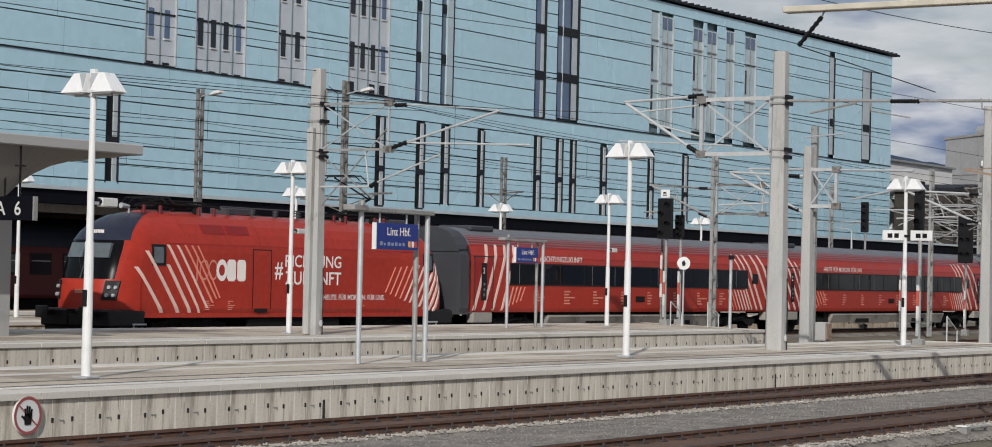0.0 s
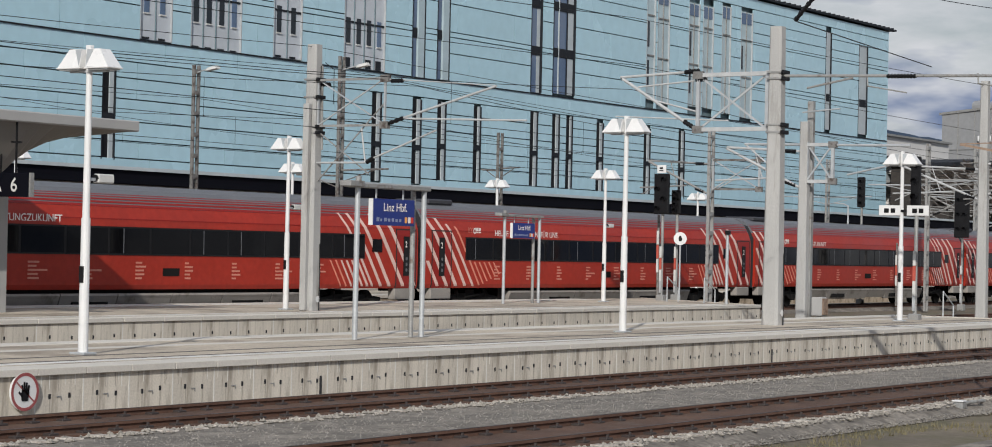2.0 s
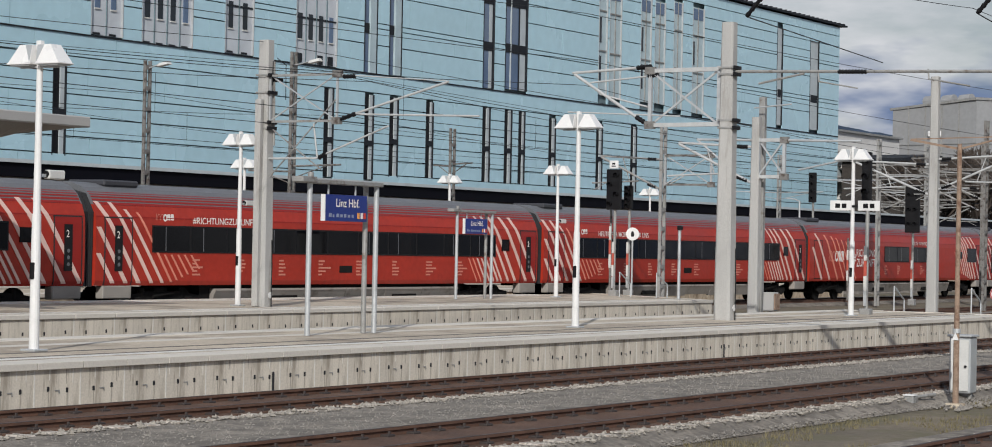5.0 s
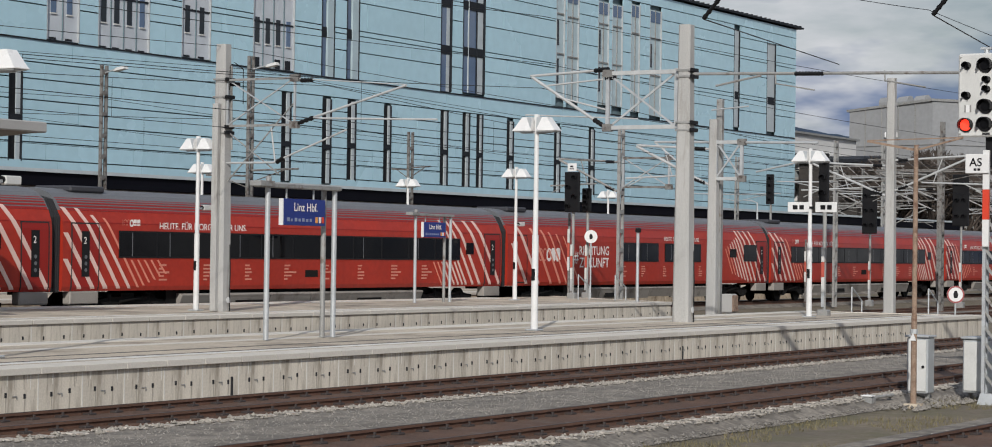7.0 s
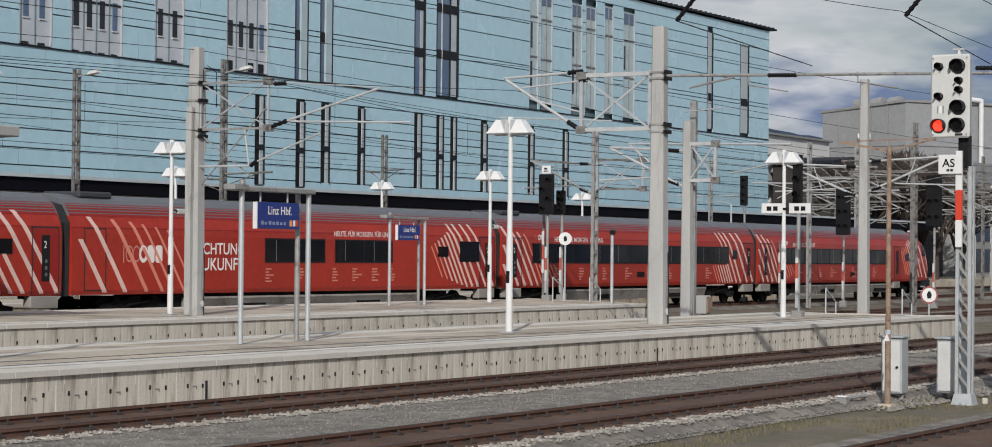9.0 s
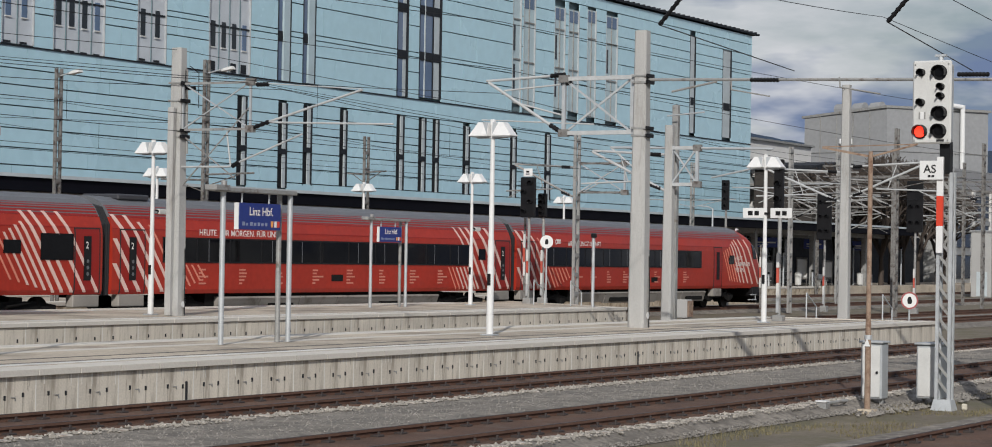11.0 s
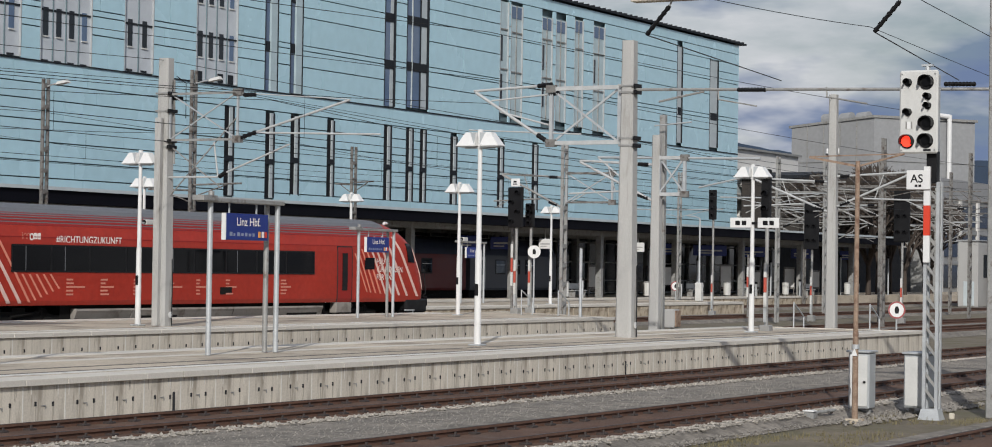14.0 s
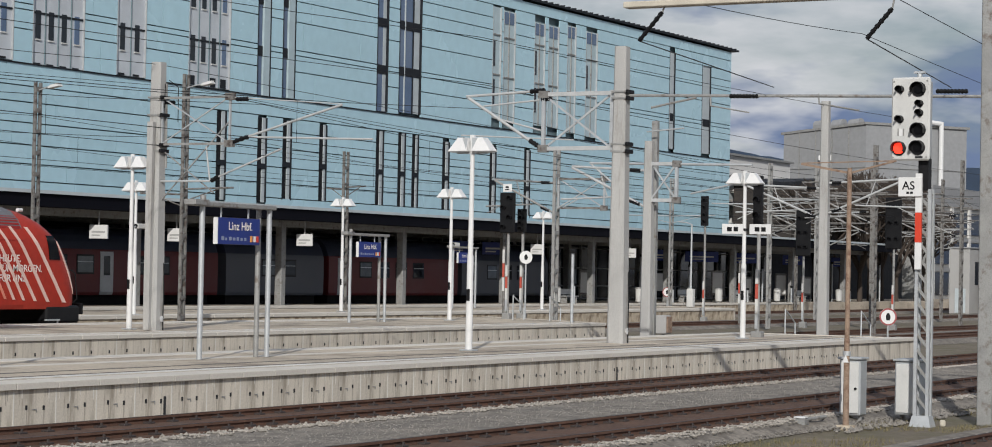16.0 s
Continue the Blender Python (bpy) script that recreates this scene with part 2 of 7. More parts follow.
# ---- building kit ----
class G:
    """Collects corners and faces of one part."""

    def __init__(self):
        self.v, self.f = [], []

    def add(self, vs, fs):
        k = len(self.v)
        self.v += [tuple(p) for p in vs]
        self.f += [tuple(i + k for i in q) for q in fs]
        return self

    def box(self, x0, x1, y0, y1, z0, z1):
        vs = [(x, y, z) for z in (z0, z1) for y in (y0, y1) for x in (x0, x1)]
        return self.add(vs, [(0, 2, 3, 1), (4, 5, 7, 6), (0, 1, 5, 4), (1, 3, 7, 5), (3, 2, 6, 7), (2, 0, 4, 6)])

    def cbox(self, x0, x1, y0, y1, z0, z1, b=0.02):
        """A box with chamfered edges."""
        bm = bmesh.new()
        bmesh.ops.create_cube(bm, size=1)
        for p in bm.verts:
            p.co = Vector(((x0 + x1) / 2 + p.co.x * (x1 - x0), (y0 + y1) / 2 + p.co.y * (y1 - y0), (z0 + z1) / 2 + p.co.z * (z1 - z0)))
        bmesh.ops.bevel(bm, geom=bm.edges[:], offset=b, segments=1, affect="EDGES")
        bm.verts.index_update()
        self.add([p.co for p in bm.verts], [[p.index for p in q.verts] for q in bm.faces])
        bm.free()
        return self

    def cyl(self, p, q, r0, r1=None, n=10):
        p, q = Vector(p), Vector(q)
        r1 = r0 if r1 is None else r1
        w = (q - p).normalized()
        a = w.orthogonal().normalized()
        b = w.cross(a)
        vs = []
        for c, r in ((p, r0), (q, r1)):
            vs += [c + (a * math.cos(2 * math.pi * i / n) + b * math.sin(2 * math.pi * i / n)) * r for i in range(n)]
        fs = [(i, (i + 1) % n, n + (i + 1) % n, n + i) for i in range(n)]
        return self.add(vs, fs + [tuple(range(n))[::-1], tuple(range(n, 2 * n))])

    def bar(self, p, q, w, d=None):
        """A straight bar of rectangular section."""
        p, q = Vector(p), Vector(q)
        d = w if d is None else d
        u = (q - p).normalized()
        side = Vector((0, 0, 1)).cross(u)
        side = Vector((1, 0, 0)) if side.length < 1e-3 else side.normalized()
        up = u.cross(side)
        vs = [c + side * (sx * w / 2) + up * (sz * d / 2) for c in (p, q) for sx, sz in ((-1, -1), (1, -1), (1, 1), (-1, 1))]
        return self.add(vs, [(3, 2, 1, 0), (4, 5, 6, 7), (0, 1, 5, 4), (1, 2, 6, 5), (2, 3, 7, 6), (3, 0, 4, 7)])

    def prism(self, pts, axis, a, b):
        """A flat outline pushed from a to b along an axis; pts are the other two coordinates in order."""
        def put(u, w, c):
            return (c, u, w) if axis == "x" else (u, c, w) if axis == "y" else (u, w, c)
        n = len(pts)
        vs = [put(u, w, a) for u, w in pts] + [put(u, w, b) for u, w in pts]
        fs = [(i, (i + 1) % n, n + (i + 1) % n, n + i) for i in range(n)]
        return self.add(vs, fs + [tuple(range(n))[::-1], tuple(range(n, 2 * n))])

    def frustum(self, lo, hi):
        """Two four-cornered outlines joined to a solid."""
        return self.add(list(lo) + list(hi), [(3, 2, 1, 0), (4, 5, 6, 7), (0, 1, 5, 4), (1, 2, 6, 5), (2, 3, 7, 6), (3, 0, 4, 7)])

    def tube(self, pts, r, n=6):
        """A bent tube through the points, in one piece."""
        pts = [Vector(p) for p in pts]
        rings = []
        for i, p in enumerate(pts):
            w = (pts[min(i + 1, len(pts) - 1)] - pts[max(i - 1, 0)]).normalized()
            a = Vector((0.3, 0.2, 0.93)).cross(w).normalized()
            b = w.cross(a)
            rings.append([p + (a * math.cos(2 * math.pi * k / n) + b * math.sin(2 * math.pi * k / n)) * r for k in range(n)])
        fs = [(i * n + k, i * n + (k + 1) % n, i * n + n + (k + 1) % n, i * n + n + k) for i in range(len(pts) - 1) for k in range(n)]
        fs += [tuple(range(n))[::-1], tuple(range((len(pts) - 1) * n, len(pts) * n))]
        return self.add([p for q in rings for p in q], fs)

    def mesh(self, name, smooth=False):
        me = bpy.data.meshes.new(name)
        me.from_pydata(self.v, [], self.f)
        bm = bmesh.new()
        bm.from_mesh(me)
        bmesh.ops.recalc_face_normals(bm, faces=bm.faces[:])
        bm.to_mesh(me)
        bm.free()
        if smooth:
            for q in me.polygons:
                q.use_smooth = True
        return me


def part(name, g, material, parent=None, label="", smooth=False):
    me = g if isinstance(g, bpy.types.Mesh) else g.mesh(name, smooth)
    if not me.materials:
        me.materials.append(material)
    ob = new(name, me)
    ob.parent = parent
    if label:
        ob["label"] = label
    return ob


def thing(name, at, label, category, group="", turn=0):
    ob = new(name)
    ob.empty_display_size = 0.3
    ob.matrix_world = pose(*at, 0, 0, turn)
    return tagged(ob, label, category, group)


def setting(name, g, material, label=""):
    return tagged(part(name, g, material), label, kind="structure")


def text_mesh(words, size, squeeze=1.0):
    """Lettering as a flat mesh, in the x-z plane, from its lower left corner, facing -y."""
    cu = bpy.data.curves.new("lettering", "FONT")
    cu.body, cu.size, cu.extrude, cu.offset = words, size, 0.0, size * 0.012
    ob = bpy.data.objects.new("lettering", cu)
    scene.collection.objects.link(ob)
    me = bpy.data.meshes.new_from_object(ob.evaluated_get(bpy.context.evaluated_depsgraph_get()))
    bpy.data.objects.remove(ob)
    bpy.data.curves.remove(cu)
    me.transform(Matrix(((squeeze, 0, 0, 0), (0, 0, -1, 0), (0, 1, 0, 0), (0, 0, 0, 1))))
    return me


def insulator(g, p, q, r=0.07, n=5):
    p, q = Vector(p), Vector(q)
    g.cyl(p, q, r * 0.78, n=8)
    for i in range(n):
        a = p.lerp(q, (i + 0.3) / n)
        b = p.lerp(q, (i + 0.7) / n)
        g.cyl(a, b, r, n=10)


# ---- ground, tracks and platforms ----
setting("ground", G().add([(-3000, -3000, -0.28), (4500, -3000, -0.28), (4500, 4500, -0.28), (-3000, 4500, -0.28)], [(0, 1, 2, 3)]), GROUND, "gravelly ground with patches of thin grass")


def ballast_bed(name, y0, y1, x0, x1):
    g = G().prism([(y0 - 0.45, -0.27), (y1 + 0.45, -0.27), (y1, -0.13), (y0, -0.13)], "x", x0, x1)
    return setting(name, g, BALLAST, "grey crushed stone ballast under the rails")


ballast_bed("ballast_bed_1", 14.0, 22.2, -60, 400)
ballast_bed("ballast_bed_3", 28.7, 36.4, -60, 500)
ballast_bed("ballast_bed_4", 44.9, 50.6, -60, 600)
ballast_bed("ballast_bed_5", 7.5, 10.9, -60, 300)
ballast_bed("ballast_bed_6", 57.4, 61.0, -60, 600)
ballast_bed("ballast_bed_7", 65.6, 68.4, -60, 600)

SLEEPER_MESH = G().cbox(-0.13, 0.13, -1.32, 1.32, -0.30, -0.112, 0.03).mesh("sleeper")
CLIP_MESH = G().cbox(-0.09, 0.09, -0.13, 0.13, -0.12, -0.075, 0.012).cyl((0, -0.09, -0.09), (0, -0.09, -0.035), 0.022, n=6).cyl((0, 0.09, -0.09), (0, 0.09, -0.035), 0.022, n=6).mesh("rail_clip")


def rail_profile(y):
    half = [(0.036, 0.0), (0.036, -0.035), (0.01, -0.05), (0.01, -0.13), (0.07, -0.145), (0.07, -0.165)]
    return [(y - a, b) for a, b in half][::-1] + [(y + a, b) for a, b in half]


def track(yc, x0, x1, s0=0, s1=0):
    """One track; sleepers and clips between s0 and s1."""
    t = thing("railway_track", (0, yc, 0), "rust-brown steel rails on sleepers in grey ballast", "railway track", "tracks of the station")
    for dy in (-0.75, 0.75):
        r = part("rail", G().prism(rail_profile(dy), "x", x0, x1), RUST, t)
        part("rail_head", G().box(x0, x1, dy - 0.026, dy + 0.026, 0.0, 0.004), RAILTOP, r, "worn running surface")
    part("rust_bed", G().prism([(-1.05, -0.20), (1.05, -0.20), (0.98, -0.105), (-0.98, -0.105)], "x", x0, x1), BED_BROWN, t, "rust-stained stones between the rails")
    x = s0
    while x < s1:
        part("sleeper", SLEEPER_MESH, SLEEPER, t).location = (x, 0, 0)
        for dy in (-0.75, 0.75):
            part("rail_clip", CLIP_MESH, RAILTOP, t).location = (x, dy, 0)
        x += 0.6
    return t


track(20.75, -60, 400, 17, 70)
track(15.4, -60, 400, 20, 75)
track(30.4, -60, 500)
track(34.9, -60, 500, 72, 90)
track(46.3, -60, 600)
track(9.2, -60, 300, 24, 42)
track(59.2, -60, 600)
track(66.9, -60, 600)


def loose_stones(name, boxes, count, seed, lo, hi, material=STONE):
    """Loose ballast: small uneven eight-cornered stones."""
    rnd = np.random.default_rng(seed)
    area = np.array([(b[1] - b[0]) * (b[3] - b[2]) for b in boxes])
    pick = rnd.choice(len(boxes), count, p=area / area.sum())
    base = np.array([(1, 0, 0), (0, 1, 0), (-1, 0, 0), (0, -1, 0), (0, 0, 0.8), (0, 0, -0.6)])
    faces = np.array([(0, 1, 4), (1, 2, 4), (2, 3, 4), (3, 0, 4), (1, 0, 5), (2, 1, 5), (3, 2, 5), (0, 3, 5)])
    vs, fs = [], []
    for i, k in enumerate(pick):
        b = boxes[k]
        c = np.array([rnd.uniform(b[0], b[1]), rnd.uniform(b[2], b[3]), b[4]])
        s = rnd.uniform(lo, hi)
        a = rnd.uniform(0, 6.28)
        q = base * s * rnd.uniform(0.6, 1.3, (6, 1))
        rot = np.array([(math.cos(a), -math.sin(a), 0), (math.sin(a), math.cos(a), 0), (0, 0, 1)])
        vs.append(q @ rot.T + c)
        fs.append(faces + 6 * i)
    me = bpy.data.meshes.new(name)
    me.from_pydata(np.concatenate(vs).tolist(), [], np.concatenate(fs).tolist())
    me.materials.append(material)
    return tagged(new(name, me), "loose grey and pale crushed stones between the rails", "ballast", kind="stuff")


loose_stones("loose_ballast", [(19, 62, 17.2, 19.3, -0.137), (21, 60, 16.4, 17.2, -0.14), (21, 60, 13.3, 13.9, -0.22)], 17000, 4, 0.012, 0.03)
loose_stones("pale_ballast", [(19, 62, 19.25, 19.75, -0.115), (21, 60, 13.85, 14.4, -0.12), (19, 62, 20.25, 20.6, -0.12), (21, 60, 14.85, 15.2, -0.12)], 5500, 14, 0.02, 0.05, STONE_PALE)


def grass_tufts():
    rnd = np.random.default_rng(9)
    vs, fs = [], []
    for i in range(3200):
        x, y = rnd.uniform(23, 50), rnd.uniform(10.8, 13.5)
        if noise.noise(Vector((x * 0.35, y * 0.7, 3))) < -0.02:
            continue
        for j in range(5):
            a = rnd.uniform(0, 6.28)
            h, l, w = rnd.uniform(0.03, 0.10), rnd.uniform(0.01, 0.07), 0.006
            k = len(vs)
            px, py = x + rnd.uniform(-0.05, 0.05), y + rnd.uniform(-0.05, 0.05)
            dx, dy = math.cos(a), math.sin(a)
            vs += [(px - dy * w, py + dx * w, -0.29), (px + dy * w, py - dx * w, -0.29), (px + dx * l, py + dy * l, -0.28 + h)]
            fs.append((k, k + 1, k + 2))
    me = bpy.data.meshes.new("thin_grass")
    me.from_pydata(vs, [], fs)
    me.materials.append(GRASS)
    tagged(new("thin_grass", me), "thin dry yellow-green grass on gravelly soil", "grass", kind="stuff")


grass_tufts()


def platform(name, y0, y1, x0, x1, label, z=0.55, mat_top=PAVING):
    g = G().box(x0, x1, y0 + 0.24, y1, -0.27, z - 0.01)
    return setting(name, g, mat_top, label)


platform("platform_0", -6.24, 4.0, -60, 60, "paved platform on which the viewer stands")
plat_1 = platform("platform_1", 22.4, 28.2, -40, 68.0, "concrete-walled island platform with grey paving")
plat_2 = setting("platform_2", G().prism([(-40, 36.94), (75.2, 36.94), (80.2, 44.55), (-40, 44.55)], "z", -0.27, 0.54), PAVING, "concrete-walled island platform with grey paving")
plat_3 = platform("platform_3", 51.0, 56.9, -40, 122.0, "older low platform with weathered edge wall")
plat_4 = platform("platform_4", 61.5, 65.0, -40, 330.0, "older low platform below the station canopy")


def wall_panel(width, z0, z1):
    """A precast edge panel."""
    g = G().cbox(0.006, width - 0.006, 0.0, 0.22, z0, z1, 0.003)
    return g.mesh("panel")


def edge_walls():
    rnd = random.Random(3)
    w = 0.975
    me = wall_panel(w, -0.27, 0.45)
    hole = G().cbox(-0.034, 0.034, -0.006, 0.03, -0.045, 0.045, 0.014).mesh("weep_hole")
    lug = G().box(-0.05, 0.05, -0.012, 0.0, 0.0, 0.014).box(0.036, 0.05, -0.012, 0.0, -0.04, 0.0).mesh("lug")
    stain = G().prism([(-0.016, -0.03), (0.016, -0.03), (0.010, -0.28), (-0.004, -0.33)], "y", -0.0025, 0.01).mesh("weep_stain")
    joint = G().box(-0.013, 0.013, -0.003, 0.1, -0.27, 0.45).mesh("joint")
    slab = G().cbox(0.006, w - 0.006, -0.06, 0.62, 0.452, 0.555, 0.006).mesh("edge_slab")
    x = 14.04
    while x < 67.9:
        p = part("panel", me, CONCRETE, plat_1)
        p.location = (x, 22.4, 0)
        if 22.5 < x < 62:
            for dx in (0.29, 0.69):
                hz = 0.155 + rnd.uniform(-0.02, 0.02)
                part("weep_hole", hole, BLACK_MATT, p).location = (dx, 0, hz)
                part("weep_stain", stain, WEEP_STAIN, p).location = (dx + rnd.uniform(-0.006, 0.006), 0, hz)
            part("joint", joint, PALE_JOINT, p)
            for k in range(5):
                h, q = rnd.uniform(0.06, 0.24), rnd.uniform(0.06, w - 0.06)
                g = G().prism([(q - 0.012, 0.447), (q + 0.016, 0.447), (q + 0.006, 0.447 - h), (q - 0.004, 0.447 - h * 0.9)], "y", -0.0022, 0.01)
                part("drip_mark", g, PALE_JOINT if rnd.random() < 0.55 else WEEP_STAIN, p)
            part("lug", lug, STEEL_GREY, p).location = (0.47, 0, 0.135)
        part("edge_slab", slab, EDGE, plat_1).location = (x, 22.4, 0)
        x += w
    part("edge_line", G().box(-40, 67.9, 23.05, 23.13, 0.54, 0.546), DARK_JOINT, plat_1, "dark joint line")
    part("safety_line", G().box(-40, 67.9, 23.38, 23.62, 0.54, 0.547), PALE_LINE, plat_1, "worn pale line")
    part("safety_line", G().box(-40, 67.9, 23.75, 23.83, 0.54, 0.5455), DARK_JOINT, plat_1)
    part("far_edge", G().cbox(-40, 67.9, 27.6, 28.25, 0.45, 0.556, 0.01), EDGE, plat_1)
    part("paving_strip", G().box(-40, 67.5, 24.6, 24.75, 0.54, 0.5438), DARK_JOINT, plat_1, "dark drainage joint")
    part("paving_strip", G().box(-40, 67.5, 26.2, 26.6, 0.54, 0.5436), EDGE, plat_1, "paler guide strip")
    for x in (29.45, 46.64):
        part("drain_slot", G().cbox(x - 0.03, x + 0.03, 22.385, 22.42, -0.14, 0.22, 0.012), BLACK_MATT, plat_1, "dark drain slot in the wall")
    w2 = 1.46
    me2 = wall_panel(w2, -0.27, 0.43)
    slab2 = G().cbox(0.006, w2 - 0.006, -0.05, 0.5, 0.432, 0.555, 0.015).mesh("edge_slab")
    joint2 = G().box(-0.018, 0.018, -0.003, 0.1, -0.27, 0.43).mesh("joint")
    hole2 = G().cbox(-0.035, 0.035, -0.006, 0.03, -0.05, 0.05, 0.012).mesh("weep_hole")
    x = 33.0
    while x < 74.6:
        p = part("panel", me2, CONCRETE, plat_2)
        p.location = (x, 36.7, 0)
        for k in (0.3, 0.8):
            part("weep_hole", hole2, BLACK_MATT, p).location = (w2 * k, 0, 0.11 + rnd.uniform(-0.02, 0.02))
        part("joint", joint2, PALE_JOINT, p)
        part("edge_slab", slab2, EDGE, plat_2).location = (x, 36.7, 0)
        x += w2
    part("end_wall", G().prism([(74.8, 36.72), (75.2, 36.72), (80.4, 44.55), (80.0, 44.55)], "z", -0.27, 0.556), CONCRETE, plat_2)
    part("end_wall", G().cbox(67.6, 68.1, 22.42, 28.2, -0.27, 0.556, 0.02), CONCRETE, plat_1)
    part("safety_line", G().box(-40, 74.8, 37.7, 37.95, 0.54, 0.547), PALE_LINE, plat_2, "worn pale line")
    part("safety_line", G().box(-40, 74.8, 43.4, 43.65, 0.54, 0.547), PALE_LINE, plat_2)
    part("far_edge", G().cbox(-40, 74.9, 44.0, 44.6, 0.45, 0.556, 0.01), EDGE, plat_2)
    for pl, y, x1 in ((plat_3, 51.0, 122), (plat_4, 61.5, 160)):
        block = G().cbox(0.008, 1.992, -0.02, 0.24, -0.27, 0.40, 0.02).mesh("wall_block")
        cap = G().cbox(0.005, 1.995, -0.07, 0.6, 0.40, 0.555, 0.02).mesh("edge_slab")
        x = 36.0
        while x < x1 - 1:
            part("wall_block", block, CONCRETE_OLD, pl).location = (x, y, 0)
            part("edge_slab", cap, EDGE, pl).location = (x, y, 0)
            x += 2.0
    part("end_wall", G().cbox(121.9, 122.3, 51.0, 56.9, -0.27, 0.556, 0.02), CONCRETE, plat_3)


edge_walls()


# ---- the moving train ----
Z_RED0, Z_RED1 = 1.02, 3.42
SIDE = [(1.36, 0.98), (1.41, 1.12), (1.42, 2.0), (1.41, 2.85), (1.385, 3.08), (1.25, 3.44), (1.08, 3.72), (0.80, 3.95), (0.42, 4.08), (0.0, 4.12)]


def half_width(z):
    for (a, za), (b, zb) in zip(SIDE, SIDE[1:]):
        if z <= zb:
            return a + (b - a) * max(0, (z - za)) / (zb - za)
    return 0.0


def band(x0, x1, z0, z1, out=0.0, both=True, x0_top=None, x1_top=None):
    """A strip of the body's skin between two heights, following the side's curve; out: how far it stands proud."""
    zs = sorted({z0, z1, *[z for _, z in SIDE if z0 < z < z1]})
    g = G()
    x0_top, x1_top = x0 if x0_top is None else x0_top, x1 if x1_top is None else x1_top
    for s in ((-1, 1) if both else (-1,)):
        vs = []
        for z in zs:
            k = (z - z0) / (z1 - z0)
            w = half_width(z)
            for o in (out, -0.03):
                vs += [(x0 + (x0_top - x0) * k, s * (w + o), z), (x1 + (x1_top - x1) * k, s * (w + o), z)]
        fs = []
        for i in range(len(zs) - 1):
            a, b = 4 * i, 4 * i + 4
            fs += [(a, a + 1, b + 1, b), (a + 2, b + 2, b + 3, a + 3), (a, b, b + 2, a + 2), (a + 1, a + 3, b + 3, b + 1)]
        e = 4 * (len(zs) - 1)
        fs += [(0, 2, 3, 1), (e, e + 1, e + 3, e + 2)]
        g.add(vs, fs)
    return g


def shell(x0, x1, z0, z1):
    """The body between two heights as a closed solid."""
    pts = [(half_width(z0), z0)] + [(a, z) for a, z in SIDE if z0 < z < z1] + [(half_width(z1), z1)]
    ring = [(-a, z) for a, z in pts] + [(a, z) for a, z in pts[::-1]]
    if ring[len(pts) - 1] == ring[len(pts)]:
        ring.pop(len(pts))
    return G().prism(ring, "x", x0, x1)


WHEEL = G().cyl((0, -0.80, 0.46), (0, -0.66, 0.46), 0.46, n=20).cyl((0, 0.66, 0.46), (0, 0.80, 0.46), 0.46, n=20).cyl((0, -0.9, 0.46), (0, 0.9, 0.46), 0.09, n=10).mesh("wheelset")


def bogie(parent, x):
    g = G()
    for s in (-1, 1):
        y = s * 1.0
        g.prism([(x - 1.75, 0.50), (x - 1.5, 0.38), (x - 0.9, 0.38), (x - 0.6, 0.55), (x + 0.6, 0.55), (x + 0.9, 0.38), (x + 1.5, 0.38), (x + 1.75, 0.50), (x + 1.75, 0.66), (x + 0.8, 0.78), (x - 0.8, 0.78), (x - 1.75, 0.66)], "y", y - 0.08, y + 0.08)
        for dx in (-1.25, 1.25):
            g.cbox(x + dx - 0.17, x + dx + 0.17, y - 0.14, y + 0.14, 0.32, 0.62, 0.04)
            g.cyl((x + dx * 0.75, y, 0.6), (x + dx * 0.75, y, 0.88), 0.11, n=10)
        g.cyl((x - 0.5, y + s * 0.12, 0.62), (x + 0.5, y + s * 0.12, 0.74), 0.05, n=8)
    g.box(x - 0.3, x + 0.3, -1.0, 1.0, 0.5, 0.9)
    b = part("bogie", g, UNDER, parent)
    for dx in (-1.25, 1.25):
        w = part("wheelset", WHEEL, UNDER, b)
        w.location = (x + dx, 0, 0)
    return b


def wording(parent, words, x, z, size, material=LETTER, squeeze=1.0, y=None):
    me = text_mesh(words, size, squeeze)
    ob = part("lettering", me, material, parent)
    ob.location = (x, -(half_width(z + size * 0.4) + 0.012) if y is None else y, z)
    return ob


def fitted(parent, words, x0, x1, z0, z1):
    """Lettering that fills a given width and height on the near side."""
    me = text_mesh(words, 1.0)
    xs, zs = [v.co.x for v in me.vertices], [v.co.z for v in me.vertices]
    kx, kz = (x1 - x0) / (max(xs) - min(xs)), (z1 - z0) / (max(zs) - min(zs))
    for v in me.vertices:
        v.co.x, v.co.z = (v.co.x - min(xs)) * kx, (v.co.z - min(zs)) * kz
    ob = part("lettering", me, LETTER, parent)
    ob.location = (x0, -(half_width((z0 + z1) / 2) + 0.012), z0)
    return ob


def text_block(parent, x, z, rnd, s=1.0):
    """Small unreadable lines of lettering."""
    g = G()
    for i in range(5):
        w = (0.16 + 0.26 * rnd.random()) * s * (2.0 if i == 2 else 1.0)
        y = -(half_width(z) + 0.006)
        g.box(x, x + w, y, y + 0.01, z - 0.105 * i * s, z - 0.105 * i * s + 0.05 * s)
    part("small_print", g, LETTER_DIM, parent)


def stripes(parent, rows, name="livery_stripe"):
    """rows: foot x, lean over the full height, width, foot z, top z, bright or dim."""
    for x, lean, w, z0, z1, bright in rows:
        part(name, band(x, x + w, z0, z1, 0.0145, False, x + lean, x + w + lean), STRIPE if bright else STRIPE_DIM, parent)


